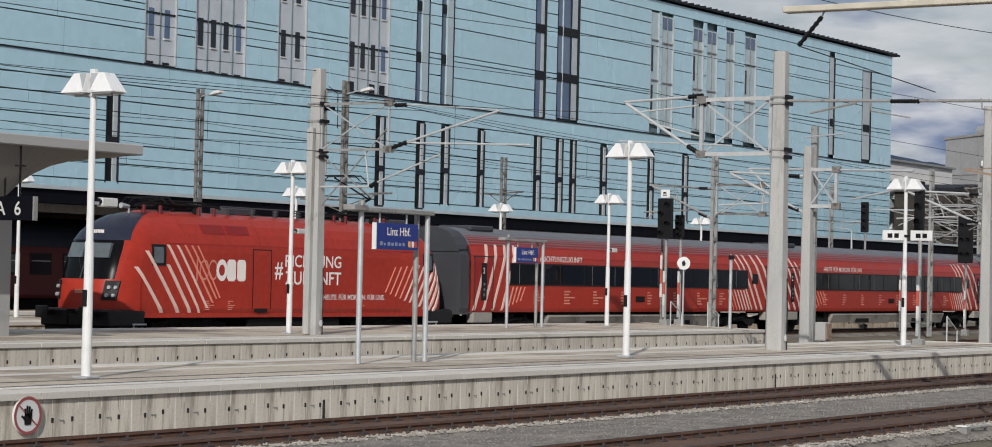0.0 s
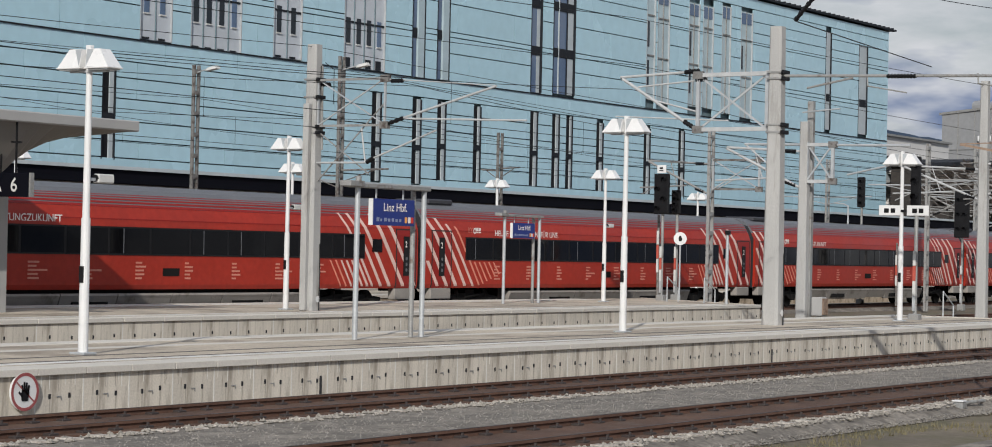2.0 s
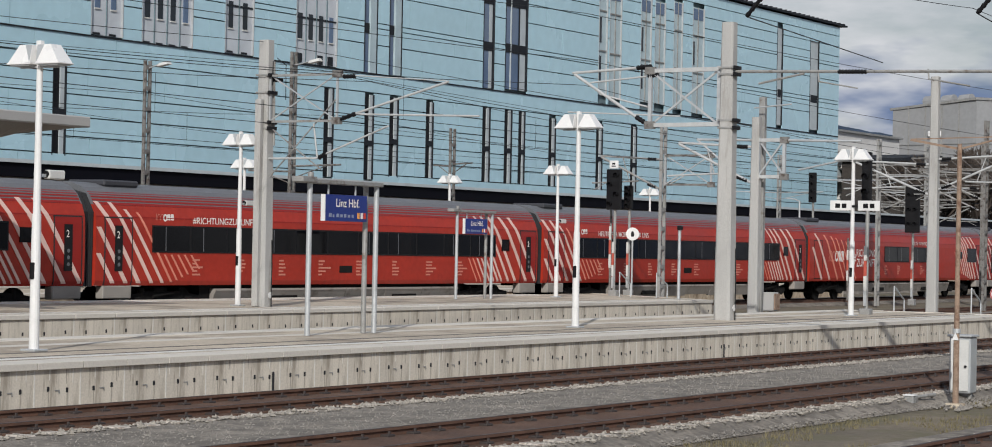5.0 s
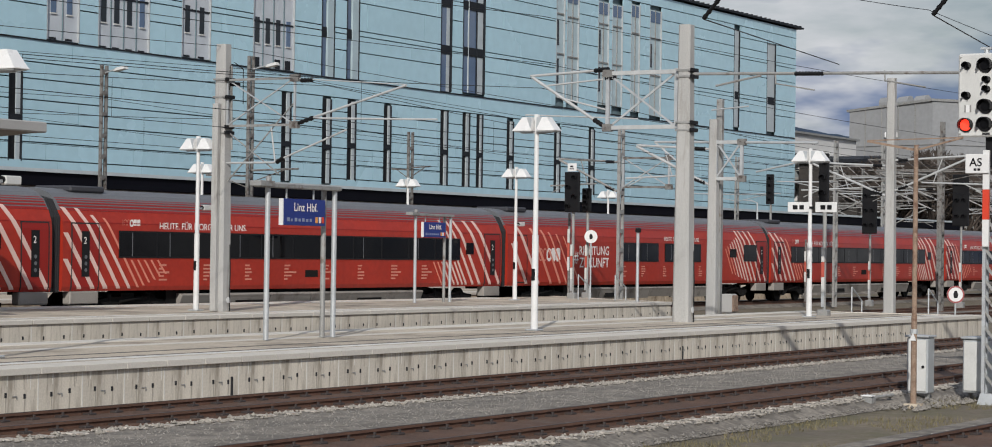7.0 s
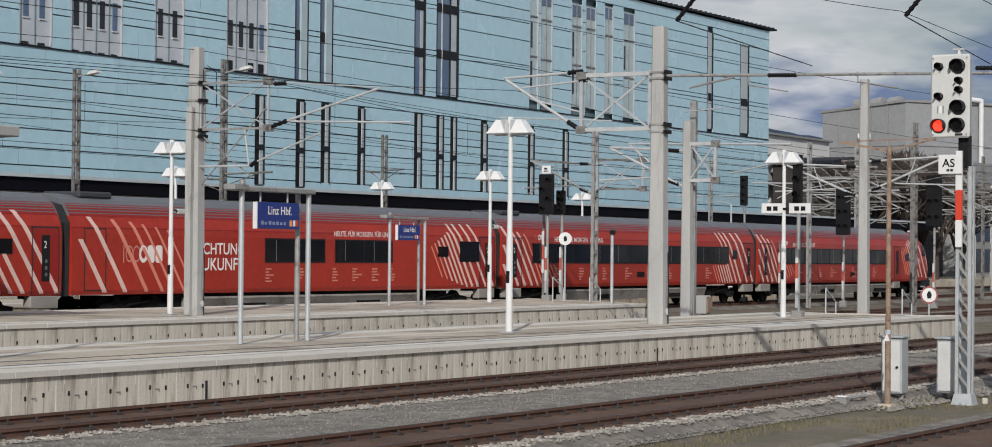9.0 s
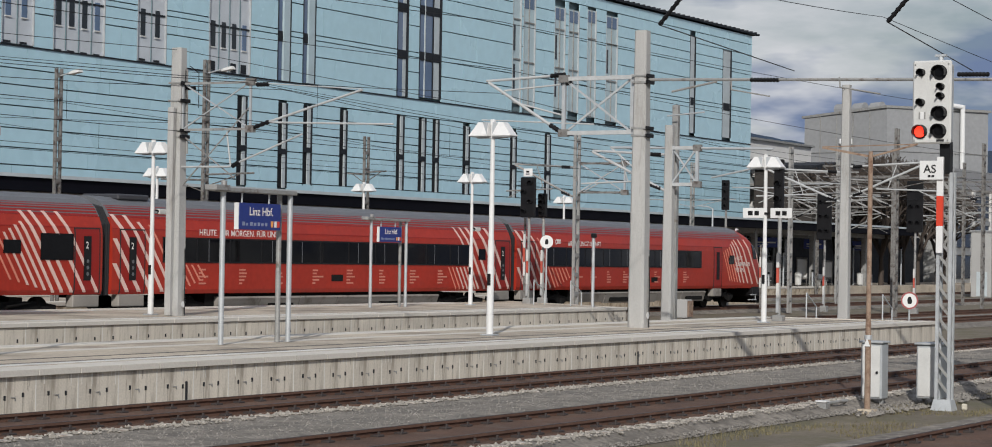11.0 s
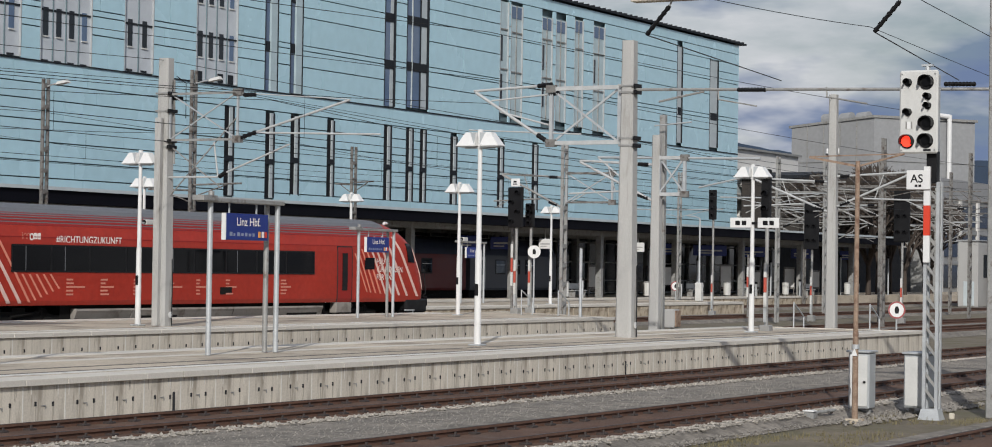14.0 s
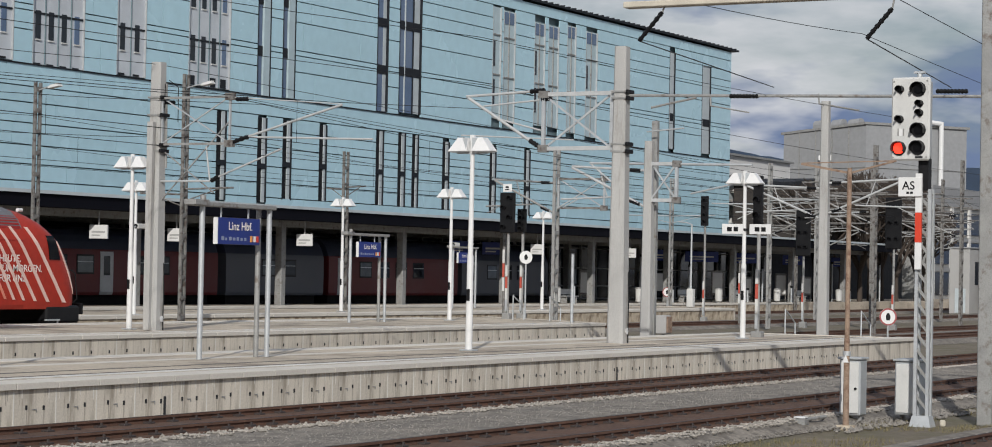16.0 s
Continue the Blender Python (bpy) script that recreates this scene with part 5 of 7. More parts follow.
def hinged_cantilever(mast, y0, reach, z, paint=BRIGHT, label="tube cantilever with steady arm"):
    """Top tube, raking strut, steady arm and insulators on one mast; reach: signed length across the track."""
    s = math.copysign(1, reach)
    c = part("cantilever", G().cyl((-0.05, y0, z + 1.15), (-0.05, y0 + reach, z + 1.30), 0.04, n=8), paint, mast, label)
    part("strut", G().cyl((-0.05, y0, z), (-0.05, y0 + reach, z + 1.26), 0.045, n=8), paint, c)
    part("steady_arm", G().cyl((-0.05, y0 + reach * 0.35, z + 0.30), (-0.05, y0 + reach * 1.15, z + 0.22), 0.03, n=8), paint, c)
    part("stay", G().cyl((-0.05, y0 + reach * 0.5, z + 0.28), (-0.05, y0 + reach * 0.62, z + 1.22), 0.018, n=6), paint, c)
    part("dropper_arm", G().cyl((-0.05, y0 + reach * 0.9, z + 0.24), (-0.05, y0 + reach * 1.12, z - 0.05), 0.018, n=6), paint, c)
    for zz in (z, z + 1.15):
        g = G()
        insulator(g, (-0.05, y0 + s * 0.12, zz + (0.05 if zz == z else 0.0)), (-0.05, y0 + s * 0.5, zz + (0.18 if zz == z else 0.02)), 0.065, 4)
        part("insulator", g, BLACK, c)


hinged_cantilever(mast_f, 0.15, 2.6, 4.6)
hinged_cantilever(mast_g, -0.2, -3.0, 4.9)
hinged_cantilever(mast_g, 0.2, 3.0, 4.7)


def lattice_mast(x, y, z0, z1, w, group_label, dark=False, arms=()):
    """A riveted mast of two channels and battens, with small side arms."""
    c = thing("lattice_mast", (x, y, z0), group_label, "catenary mast", "steel catenary masts")
    h = z1 - z0
    m = DARK_STEEL if dark else STEEL_GREY
    for s in (-1, 1):
        part("channel", G().box(s * w / 2 - 0.035, s * w / 2 + 0.035, -0.06, 0.06, -0.2, h), m, c)
    z = 0.4
    me = G().box(-w / 2, w / 2, -0.07, -0.05, 0, 0.16).mesh("batten")
    while z < h - 0.2:
        part("batten", me, m, c).location = (0, 0, z)
        z += 0.75
    for a, za in arms:
        part("arm", G().cyl((0, 0, za), (0, a, za + 0.05), 0.035, n=8).cyl((0, 0, za - 0.45), (0, a * 0.7, za), 0.022, n=6), m if dark else GALV, c)
    return c


lattice_mast(60.65, 52.0, 0.55, 8.78, 0.26, "weathered dark steel catenary mast", True)
lattice_mast(65.3, 49.0, 0.0, 9.4, 0.24, "weathered dark steel catenary mast", True, arms=((-2.2, 5.2), (2.0, 5.0)))
lattice_mast(85.5, 55.0, 0.55, 7.79, 0.34, "weathered dark steel catenary mast", True, arms=((-1.1, 5.6), (1.0, 5.5)))
mast_h = lattice_mast(77.5, 40.0, 0.5, 7.23, 0.34, "weathered grey steel catenary mast")
bracket_lattice(mast_h, 0.0, -0.1, -2.1, 4.46, 5.6, w=0.08, paint=DARK_STEEL)
hinged_cantilever(mast_h, 0.15, 2.6, 4.3, STEEL_GREY)
lattice_mast(128.8, 58.2, 0.0, 8.6, 0.4, "weathered grey steel catenary mast", arms=((-3.0, 6.2), (3.0, 6.2)))


def floodlight(x, y, z, to):
    c = thing("floodlight", (x, y, z), "pale floodlight on a short arm at a mast's top", "floodlight", "mast floodlights")
    part("arm", G().cyl((0, 0, 0), (0, to, 0.15), 0.025, n=6), GALV, c)
    part("head", G().frustum([(-0.13, to - 0.42, 0.13), (0.13, to - 0.42, 0.13), (0.13, to + 0.08, 0.05), (-0.13, to + 0.08, 0.05)], [(-0.08, to - 0.36, 0.24), (0.08, to - 0.36, 0.24), (0.08, to + 0.02, 0.17), (-0.08, to + 0.02, 0.17)]), HOUSING, c)


floodlight(60.65, 52.0, 8.5, -0.6)
floodlight(65.3, 49.0, 8.9, -0.8)


def sagging(g, p, q, sag, r, n=8):
    p, q = Vector(p), Vector(q)
    g.tube([p.lerp(q, i / n) - Vector((0, 0, sag * 4 * (i / n) * (1 - i / n))) for i in range(n + 1)], r, 5)


def catenary(y, z_contact, z_carrier, x0, x1, spans, name="overhead_line"):
    """Contact wire, carrier and droppers over one track."""
    c = thing(name, (0, y, 0), "dark overhead contact line with carrier wire and droppers", "overhead line", "overhead lines")
    part("contact_wire", G().cyl((x0, 0, z_contact), (x1, 0, z_contact), 0.009, n=5), BLACK, c)
    line = []
    step = (x1 - x0) / spans
    for i in range(spans):
        a, b = x0 + i * step, x0 + (i + 1) * step
        line += [Vector((a + step * k / 8, 0, z_carrier - 0.9 * 4 * (k / 8) * (1 - k / 8))) for k in range(8)]
        for k in (0.15, 0.35, 0.5, 0.65, 0.85):
            x = a + (b - a) * k
            part("dropper", G().cyl((x, 0, z_contact), (x, 0, z_carrier - 0.9 * 4 * k * (1 - k)), 0.0045, n=4), BLACK, c)
    part("carrier_wire", G().tube(line, 0.009, 5), BLACK, c)
    return c


catenary(30.4, 5.45, 6.95, -6, 354, 6)
catenary(34.9, 5.45, 6.85, -10, 350, 6)
catenary(46.3, 5.66, 7.0, 5, 365, 6)
catenary(57.6, 6.2, 7.6, -6, 354, 6)


def plain_wire(p, q, sag, r=0.0095):
    g = G()
    sagging(g, (0, 0, 0), Vector(q) - Vector(p), sag, r, 12)
    c = thing("feeder_wire", p, "dark feeder wire strung from mast to mast", "wire", "feeder wires")
    part("wire", g, BLACK, c)


plain_wire((-10, 30.1, 8.3), (53.5, 30.1, 8.9), 0.5)
plain_wire((53.5, 30.1, 8.9), (90, 30.0, 9.2), 0.1)
plain_wire((-10, 33.0, 8.0), (59, 33.0, 8.1), 0.4)
plain_wire((59, 33.0, 8.1), (120, 33.0, 8.0), 0.3)
plain_wire((-10, 38.8, 8.0), (50.4, 38.8, 8.1), 0.5)
plain_wire((50.4, 38.8, 8.1), (130, 38.8, 7.8), 0.5)
plain_wire((0, 48.9, 8.2), (65.3, 48.9, 8.9), 0.4)
plain_wire((65.3, 48.9, 8.9), (150, 48.9, 8.5), 0.6)
plain_wire((0, 52.0, 7.2), (60.6, 52.0, 7.6), 0.3)
plain_wire((60.6, 52.0, 7.6), (128.8, 56.2, 7.8), 0.5)
plain_wire((42.0, 20.75, 8.6), (58.5, 20.75, 9.18), 0.1)
plain_wire((58.5, 20.75, 9.18), (110, 20.75, 7.6), 0.1)
plain_wire((44.0, 15.4, 8.5), (90, 15.4, 6.6), 0.2)
plain_wire((-10, 36.3, 7.0), (50.4, 36.3, 7.1), 0.5)
plain_wire((50.4, 36.3, 7.1), (130, 36.3, 7.0), 0.7)


def gantry():
    """A beam across the near tracks on one mast, with slanted insulators below; a rear beam is added for its shadow."""
    c = thing("catenary_gantry", (40.0, 11.7, -0.28), "beige steel beam across two tracks on a grey mast", "catenary mast")
    part("mast", G().cbox(-0.14, 0.14, -0.14, 0.14, 0, 8.5, 0.02), STEEL_GREY, c)
    part("beam", G().cbox(-0.15, 0.15, -1.6, 7.45, 7.98, 8.10, 0.015), BEIGE, c)
    # rear mast, beam and tie are added to cast a second wall shadow
    part("added_rear_mast", G().cbox(2.46, 2.74, -0.14, 0.14, 0, 9.3, 0.02), STEEL_GREY, c)
    part("added_rear_beam", G().cbox(2.45, 2.75, -1.6, 7.45, 8.78, 8.90, 0.015), BEIGE, c)
    part("tie", G().bar((0, 0.0, 8.2), (2.6, 0.0, 8.84), 0.1), STEEL_GREY, c)
    for y, z in ((6.65, 7.92), (1.9, 7.80)):
        g = G()
        insulator(g, (0, y, z - 0.04), (0, y + 0.50, z - 0.60), 0.05, 6)
        k = part("insulator", g, BLACK, c)
        part("hook", G().tube([(0, y - 0.05, 8.0), (0, y, z - 0.04)], 0.02), STEEL_GREY, k)
        part("tail_wire", G().tube([(0, y + 0.5, z - 0.6), (14, y + 3.2, z - 0.3)], 0.012), BLACK, k)


gantry()


# ---- the glass-clad building, the canopy and what lies beyond ----
BY = 72.0
BX0, BX1 = 20.0, 170.8
ROOF_Z = 21.15
setting("facade_wall", G().box(BX0, BX1 - 0.05, BY + 0.32, BY + 14, 0, ROOF_Z - 0.1), FACADE_GAP, "dark backing wall of the clad building")

UPPER = [(79.8, 82.1, 12.2, 18.4, "pair"), (83.5, 87.4, 12.1, 18.4, "triple"), (90.0, 92.4, 12.2, 18.4, "pair"), (96.1, 99.9, 12.2, 18.4, "triple"), (102.5, 103.8, 12.1, 21.0, "slit"), (105.0, 106.3, 12.2, 21.0, "slit"),
         (115.2, 116.5, 12.2, 21.0, "tall"), (117.8, 120.5, 12.3, 21.0, "tall"), (129.8, 131.0, 12.8, 20.3, "grey"), (131.3, 133.0, 12.7, 20.2, "grey"), (135.8, 137.4, 12.7, 19.9, "grey"), (137.9, 139.5, 12.7, 19.9, "grey"), (140.8, 142.2, 12.5, 20.2, "grey"), (143.8, 145.7, 12.4, 20.1, "grey"), (158.5, 159.6, 12.4, 20.0, "narrow"), (164.9, 166.7, 12.4, 19.6, "narrow")]
LOWER = [(77.3, 78.2, 6.3, 10.8), (98.8, 99.7, 6.1, 11.0), (102.7, 103.6, 6.1, 10.9), (105.2, 106.1, 6.3, 10.9), (109.0, 109.8, 6.4, 10.9), (115.3, 116.2, 6.4, 11.0), (117.9, 118.8, 6.4, 11.0), (119.6, 120.4, 6.4, 11.0), (123.4, 124.3, 6.4, 10.8), (129.7, 130.6, 6.4, 10.8), (134.6, 135.5, 6.2, 10.9)]


def cladding():
    """Long panels of aqua glass with open joints, cut away at the windows."""
    c = thing("clad_building", (0, BY, 0), "long building clad in pale aqua glass panels with slit windows", "building")
    holes = [(a, b, z0, z1) for a, b, z0, z1, _ in UPPER] + LOWER
    rows_low = [5.0, 5.65, 6.4, 7.23, 8.16, 9.23, 10.23, 11.02, 12.1]
    rows_up = [12.1, 13.77, 14.72, 15.02, 16.66, 17.86, 18.7, 19.52, 20.4, ROOF_Z]
    rnd = random.Random(12)
    rest = G()
    count = 0
    for z0, z1 in list(zip(rows_low, rows_low[1:])) + list(zip(rows_up, rows_up[1:])):
        x = BX0 + rnd.uniform(0, 5)
        cuts = sorted([(a, b) for a, b, h0, h1 in holes if h0 < z1 - 0.25 and h1 > z0 + 0.25])
        edges = [BX0]
        while x < BX1:
            edges.append(x)
            x += rnd.uniform(5.2, 8.5)
        edges.append(BX1)
        for a, b in zip(edges, edges[1:]):
            segs = [(a, b)]
            for ca, cb in cuts:
                out = []
                for s, e in segs:
                    if cb <= s or ca >= e:
                        out.append((s, e))
                    else:
                        if ca - s > 0.05:
                            out.append((s, ca))
                        if e - cb > 0.05:
                            out.append((cb, e))
                segs = out
            for s, e in segs:
                g = G().box(s + 0.015, e - 0.015, 0.0, 0.06, z0 + 0.03, z1 - 0.03)
                if count < 300 and 62 < s < 172:
                    part("panel", g, FACADE, c)
                    count += 1
                else:
                    rest.add(g.v, g.f)
    r = part("cladding_rest", rest, FACADE, c)
    r["kind"] = "stuff"
    part("corner_panel", G().box(BX1, BX1 + 0.08, 0.0, 14, 5.0, ROOF_Z), FACADE, c)
    part("roof_edge", G().prism([(-0.22, ROOF_Z + 0.10), (14, ROOF_Z + 0.10), (14, ROOF_Z + 0.3), (-0.22, ROOF_Z + 0.24)], "x", BX0, BX1 + 1.2), FACADE_DARK, c, "dark overhanging roof edge")
    seam = G().box(0, 0.10, -0.27, 2.0, ROOF_Z + 0.20, ROOF_Z + 0.33).mesh("roof_seam")
    x = 110.0
    while x < BX1 + 1:
        part("roof_seam", seam, FACADE_DARK, c).location = (x, 0, 0)
        x += 0.9
    part("ledge", G().box(BX0, BX1, -0.06, 0.0, 12.07, 12.14), FACADE_DARK, c, "dark ledge between the storeys")
    for a, b, z0, z1, kind in UPPER:
        back = 0.26 if kind in ("slit", "tall") else 0.10
        w = part("window", G().box(a, b, back, 0.31, z0, z1), FACADE_INFILL if kind == "grey" else FACADE_PALE if kind in ("pair", "triple") else FACADE_GREY, c)
        for x in (a, b - 0.04):
            part("reveal", G().box(x, x + 0.04, -0.02, 0.26, z0, z1), GALV if kind in ("grey", "pair", "triple") else FACADE_DARK, w)
        if kind in ("pair", "triple"):
            n = 2 if kind == "pair" else 4
            d = (b - a) / n
            for i in range(n):
                x = a + (i + 0.3) * d
                for z in (z0 + 1.3, z0 + 4.2):
                    p = part("pane", G().box(x, x + 0.36, 0.07, 0.27, z, z + 1.4), GLASS_BLUE if a < 83 or i == 3 else GLASS_DARK, w)
                    part("sill", G().box(x - 0.04, x + 0.40, 0.04, 0.12, z - 0.07, z), HOUSING, p)
                part("foot_vent", G().box(x - 0.1, x + 0.38, 0.07, 0.27, z0 + 0.02, z0 + 0.12 + 0.4 * (a > 95 and i != 1)), FACADE_DARK, w)
                if i:
                    part("mullion", G().box(a + i * d, a + i * d + 0.04, 0.05, 0.26, z0, z1), FACADE_GAP, w)
            for z in (14.62, 17.6):
                part("transom", G().box(a, b, 0.06, 0.2, z, z + 0.1), FACADE_DARK, w)
        elif kind in ("slit", "tall"):
            m = a + (b - a) * (1.0 if kind == "tall" else 0.5)
            part("pane", G().box(a + 0.06, m - 0.08, 0.12, 0.27, z0, z1), GLASS_BLUE, w)
            if kind == "slit":
                part("side_panel", G().box(m, b - 0.05, 0.03, 0.26, z0, z1), FACADE_INFILL, w)
            elif b - a > 2:
                part("curtain", G().box(b - 0.85, b - 0.12, 0.10, 0.26, z0, z1), FACADE_GREY, w)
            else:
                part("curtain", G().box(b - 0.48, b - 0.12, 0.10, 0.26, z0, z1), FACADE_GREY, w)
            for z in (z0 + 2.3, z0 + 5.2, z0 + 8.0):
                if z < z1 - 1:
                    part("spandrel", G().box(a + 0.06, m - 0.06, 0.07, 0.2, z, z + 0.55), FACADE_DARK, w)
            if kind == "tall" and b - a > 2:
                part("mullion", G().box(a + 1.75, a + 1.82, 0.05, 0.2, z0, z1), FACADE_DARK, w)
                part("mullion", G().box(a + 0.75, a + 0.82, 0.05, 0.2, z0, z1), FACADE_GREY, w)
        elif kind == "grey":
            for z in (z0 + 0.9, z0 + 3.5):
                if (int(a) + int(z)) % 3:
                    part("pane", G().box(a + 0.15, a + 0.48, 0.06, 0.27, z, z + 1.7), GLASS_DARK, w)
            for z in (z0 + 2.9, z0 + 5.6):
                part("transom", G().box(a, b, 0.03, 0.27, z, z + 0.09), STEEL_GREY, w)
            if z1 > 19.8 and b - a > 1.3:
                part("pane", G().box(a + 0.1, b - 0.1, 0.07, 0.27, z1 - 0.9, z1 - 0.1), GLASS_BLUE, w)
                part("mullion", G().box((a + b) / 2, (a + b) / 2 + 0.06, 0.03, 0.27, z0, z1), STEEL_GREY, w)
        else:
            part("pane", G().box(a + 0.1, a + 0.45, 0.2, 0.27, z0, z1), GLASS_DARK, w)
            part("panel_inset", G().box(a + 0.5, b - 0.1, 0.12, 0.27, z0, z1), FACADE, w)
            part("spandrel", G().box(a + 0.4, b - 0.1, 0.08, 0.2, z0 + 2.2, z0 + 2.8), FACADE_DARK, w)
    for a, b, z0, z1 in LOWER:
        w = part("slit_window", G().box(a, b, 0.26, 0.31, z0, z1), FACADE_GREY, c)
        part("pane", G().box(a + 0.02, a + 0.50, 0.10, 0.27, z0, z1), BLACK, w)
        part("side_panel", G().box(a + 0.55, b - 0.07, 0.06, 0.26, z0, z1), FACADE_GREY, w)
        for x in (a - 0.03, b - 0.05):
            part("reveal", G().box(x, x + 0.05, -0.02, 0.26, z0, z1), FACADE_DARK, w)
        part("transom", G().box(a + 0.02, b - 0.05, 0.02, 0.2, z0 + 1.9, z0 + 2.2), FACADE_DARK, w)


cladding()


def house_canopy():
    """The flat platform roof along the building; the shade below it is put into dark colours."""
    x0, x1 = 20.0, 180.0
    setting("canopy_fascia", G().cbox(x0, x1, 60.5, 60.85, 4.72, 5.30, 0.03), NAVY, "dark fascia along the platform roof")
    # roof and station wall take a near-black colour as painted shade
    setting("canopy_roof", G().box(x0, x1, 60.85, BY - 0.02, 5.06, 5.28), FACADE_DARK, "flat platform roof, coloured dark for the shade beneath")
    setting("canopy_gutter", G().box(x0, x1, 60.38, 60.5, 5.28, 5.42), FACADE_GREY, "pale gutter along the fascia")
    setting("canopy_beam_1", G().box(x0, x1, 62.4, 62.7, 4.45, 5.06), STEEL_GREY, "steel beam under the platform roof")
    setting("canopy_beam_2", G().box(x0, x1, 70.0, 70.3, 4.45, 5.06), STEEL_GREY, "steel beam under the platform roof")
    setting("station_wall", G().box(x0, 216.0, BY + 0.0, BY + 0.2, 0.0, 5.0), FACADE_DARK, "station wall behind the platform, coloured dark for canopy shade")
    bay = G().cbox(0, 0.4, 0, 0.4, 0.0, 4.95, 0.03).mesh("canopy_column")
    x = 44.8
    while x < 180:
        for y in (62.35, 69.95):
            p = tagged(part("canopy_column", bay, STEEL_GREY), "plain grey canopy column", "column", "canopy columns")
            p.location = (x, y, 0.0)
        x += 11.6
    setting("platform_5", G().box(20, 330, 68.6, BY, -0.27, 0.55), PAVING, "paved main platform under the canopy")


def station_glazing():
    """Glazed wall behind the main platform: mullions and rails before dark glass."""
    c = setting("station_glazing", G().box(88, 180, BY - 0.12, BY - 0.06, 0.6, 4.4), GLASS_DARK, "glazed station wall behind the platform")
    post = G().box(0, 0.14, BY - 0.3, BY - 0.12, 0.55, 4.6).mesh("mullion")
    rnd = random.Random(4)
    x = 88.0
    while x < 180:
        part("mullion", post, STEEL_GREY, c).location = (x, 0, 0)
        if rnd.random() < 0.5:
            z0 = rnd.choice((0.7, 1.6, 2.9))
            part("wall_panel", G().box(x + 0.3, x + 2.0, BY - 0.2, BY - 0.12, z0, z0 + rnd.uniform(0.6, 1.5)), rnd.choice((HOUSING, FACADE_GREY, SHED)), c)
        x += 2.5
    for z in (0.6, 1.5, 2.8, 4.2):
        part("rail_bar", G().box(88, 180, BY - 0.26, BY - 0.12, z, z + 0.1), STEEL_GREY, c)


station_glazing()


def hanging_box(x, y, z, paint, label, name, w=1.0, h=0.7):
    c = thing(name, (x, y, z), label, "sign", "signs under the canopy", -62)
    part("case", G().cbox(-w / 2, w / 2, -0.12, 0.12, 0, h, 0.02), paint, c)
    part("hanger", G().cyl((0, 0, h), (0, 0, 5.08 - z), 0.03, n=6), STEEL_GREY, c)
    part("face_bar", G().box(-w * 0.36, w * 0.36, -0.13, -0.12, h * 0.42, h * 0.56).box(-w * 0.36, w * 0.1, -0.13, -0.12, h * 0.2, h * 0.3), HOUSING if paint is BLUE else STEEL_GREY, c)


house_canopy()
for x in (76.7, 82.3, 92.9, 118.0, 131.0):
    hanging_box(x * 0.981, 60.95, 3.5, HOUSING, "white boxed platform display hanging under the canopy", "platform_display", 0.8, 0.6)
for x, w in ((112.0, 1.4), (116.0, 1.4), (140.0, 1.6), (147.0, 2.4), (155.0, 2.2), (165.0, 1.6), (176.0, 1.6)):
    hanging_box(x, 64.0, 3.45, BLUE, "blue hanging platform number sign", "hanging_sign", w, 0.75)


def parked_coach(x0, x1, paint, label, roofpaint=OLD_BLUE, doors=()):
    c = thing("parked_coach", (x0, 66.9, 0), label, "railway coach", "coaches parked under the canopy")
    n = x1 - x0
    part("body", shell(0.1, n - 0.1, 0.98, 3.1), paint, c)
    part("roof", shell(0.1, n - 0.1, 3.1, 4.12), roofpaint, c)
    part("underframe", G().box(0.5, n - 0.5, -1.1, 1.1, 0.35, 1.0), UNDER, c)
    for x in (3.6, n - 3.6):
        bogie(c, x)
    for x in doors:
        d = part("door", band(x, x + 0.95, 1.0, 3.0, 0.015, False), GALV, c, "pale grey entrance door")
        part("door_window", band(x + 0.25, x + 0.7, 1.9, 2.8, 0.025, False), GLASS_DARK, d)
    x = 3.2
    while x < n - 4:
        if any(x - 1.0 < k < x + 1.3 for k in doors):
            x += 1.9
            continue
        w = part("window", band(x, x + 1.25, 1.95, 2.85, 0.012, False), BLACK, c)
        # some panes paler: reflections put into the glass colour
        part("pane", band(x + 0.08, x + 1.17, 2.03, 2.77, 0.018, False), GLASS_CAB if int(x) % 3 == 0 else GLASS_DARK, w)
        part("sash", band(x + 0.08, x + 1.17, 2.50, 2.54, 0.024, False), FACADE_GREY, w)
        x += 1.9
    return c


parked_coach(40.0, 90.3, OLD_RED, "red coach with a pale door, coloured dark for the canopy's shade", doors=(41.0,))
parked_coach(90.8, 99.9, OLD_GREY, "grey coach with dark windows, coloured dark for the canopy's shade")
parked_coach(100.2, 114.4, OLD_RED, "red coach with a pale door, coloured dark for the canopy's shade", doors=(1.0,))
parked_coach(114.7, 126.0, OLD_GREY, "grey coach with dark windows, coloured dark for the canopy's shade", doors=(1.0,))


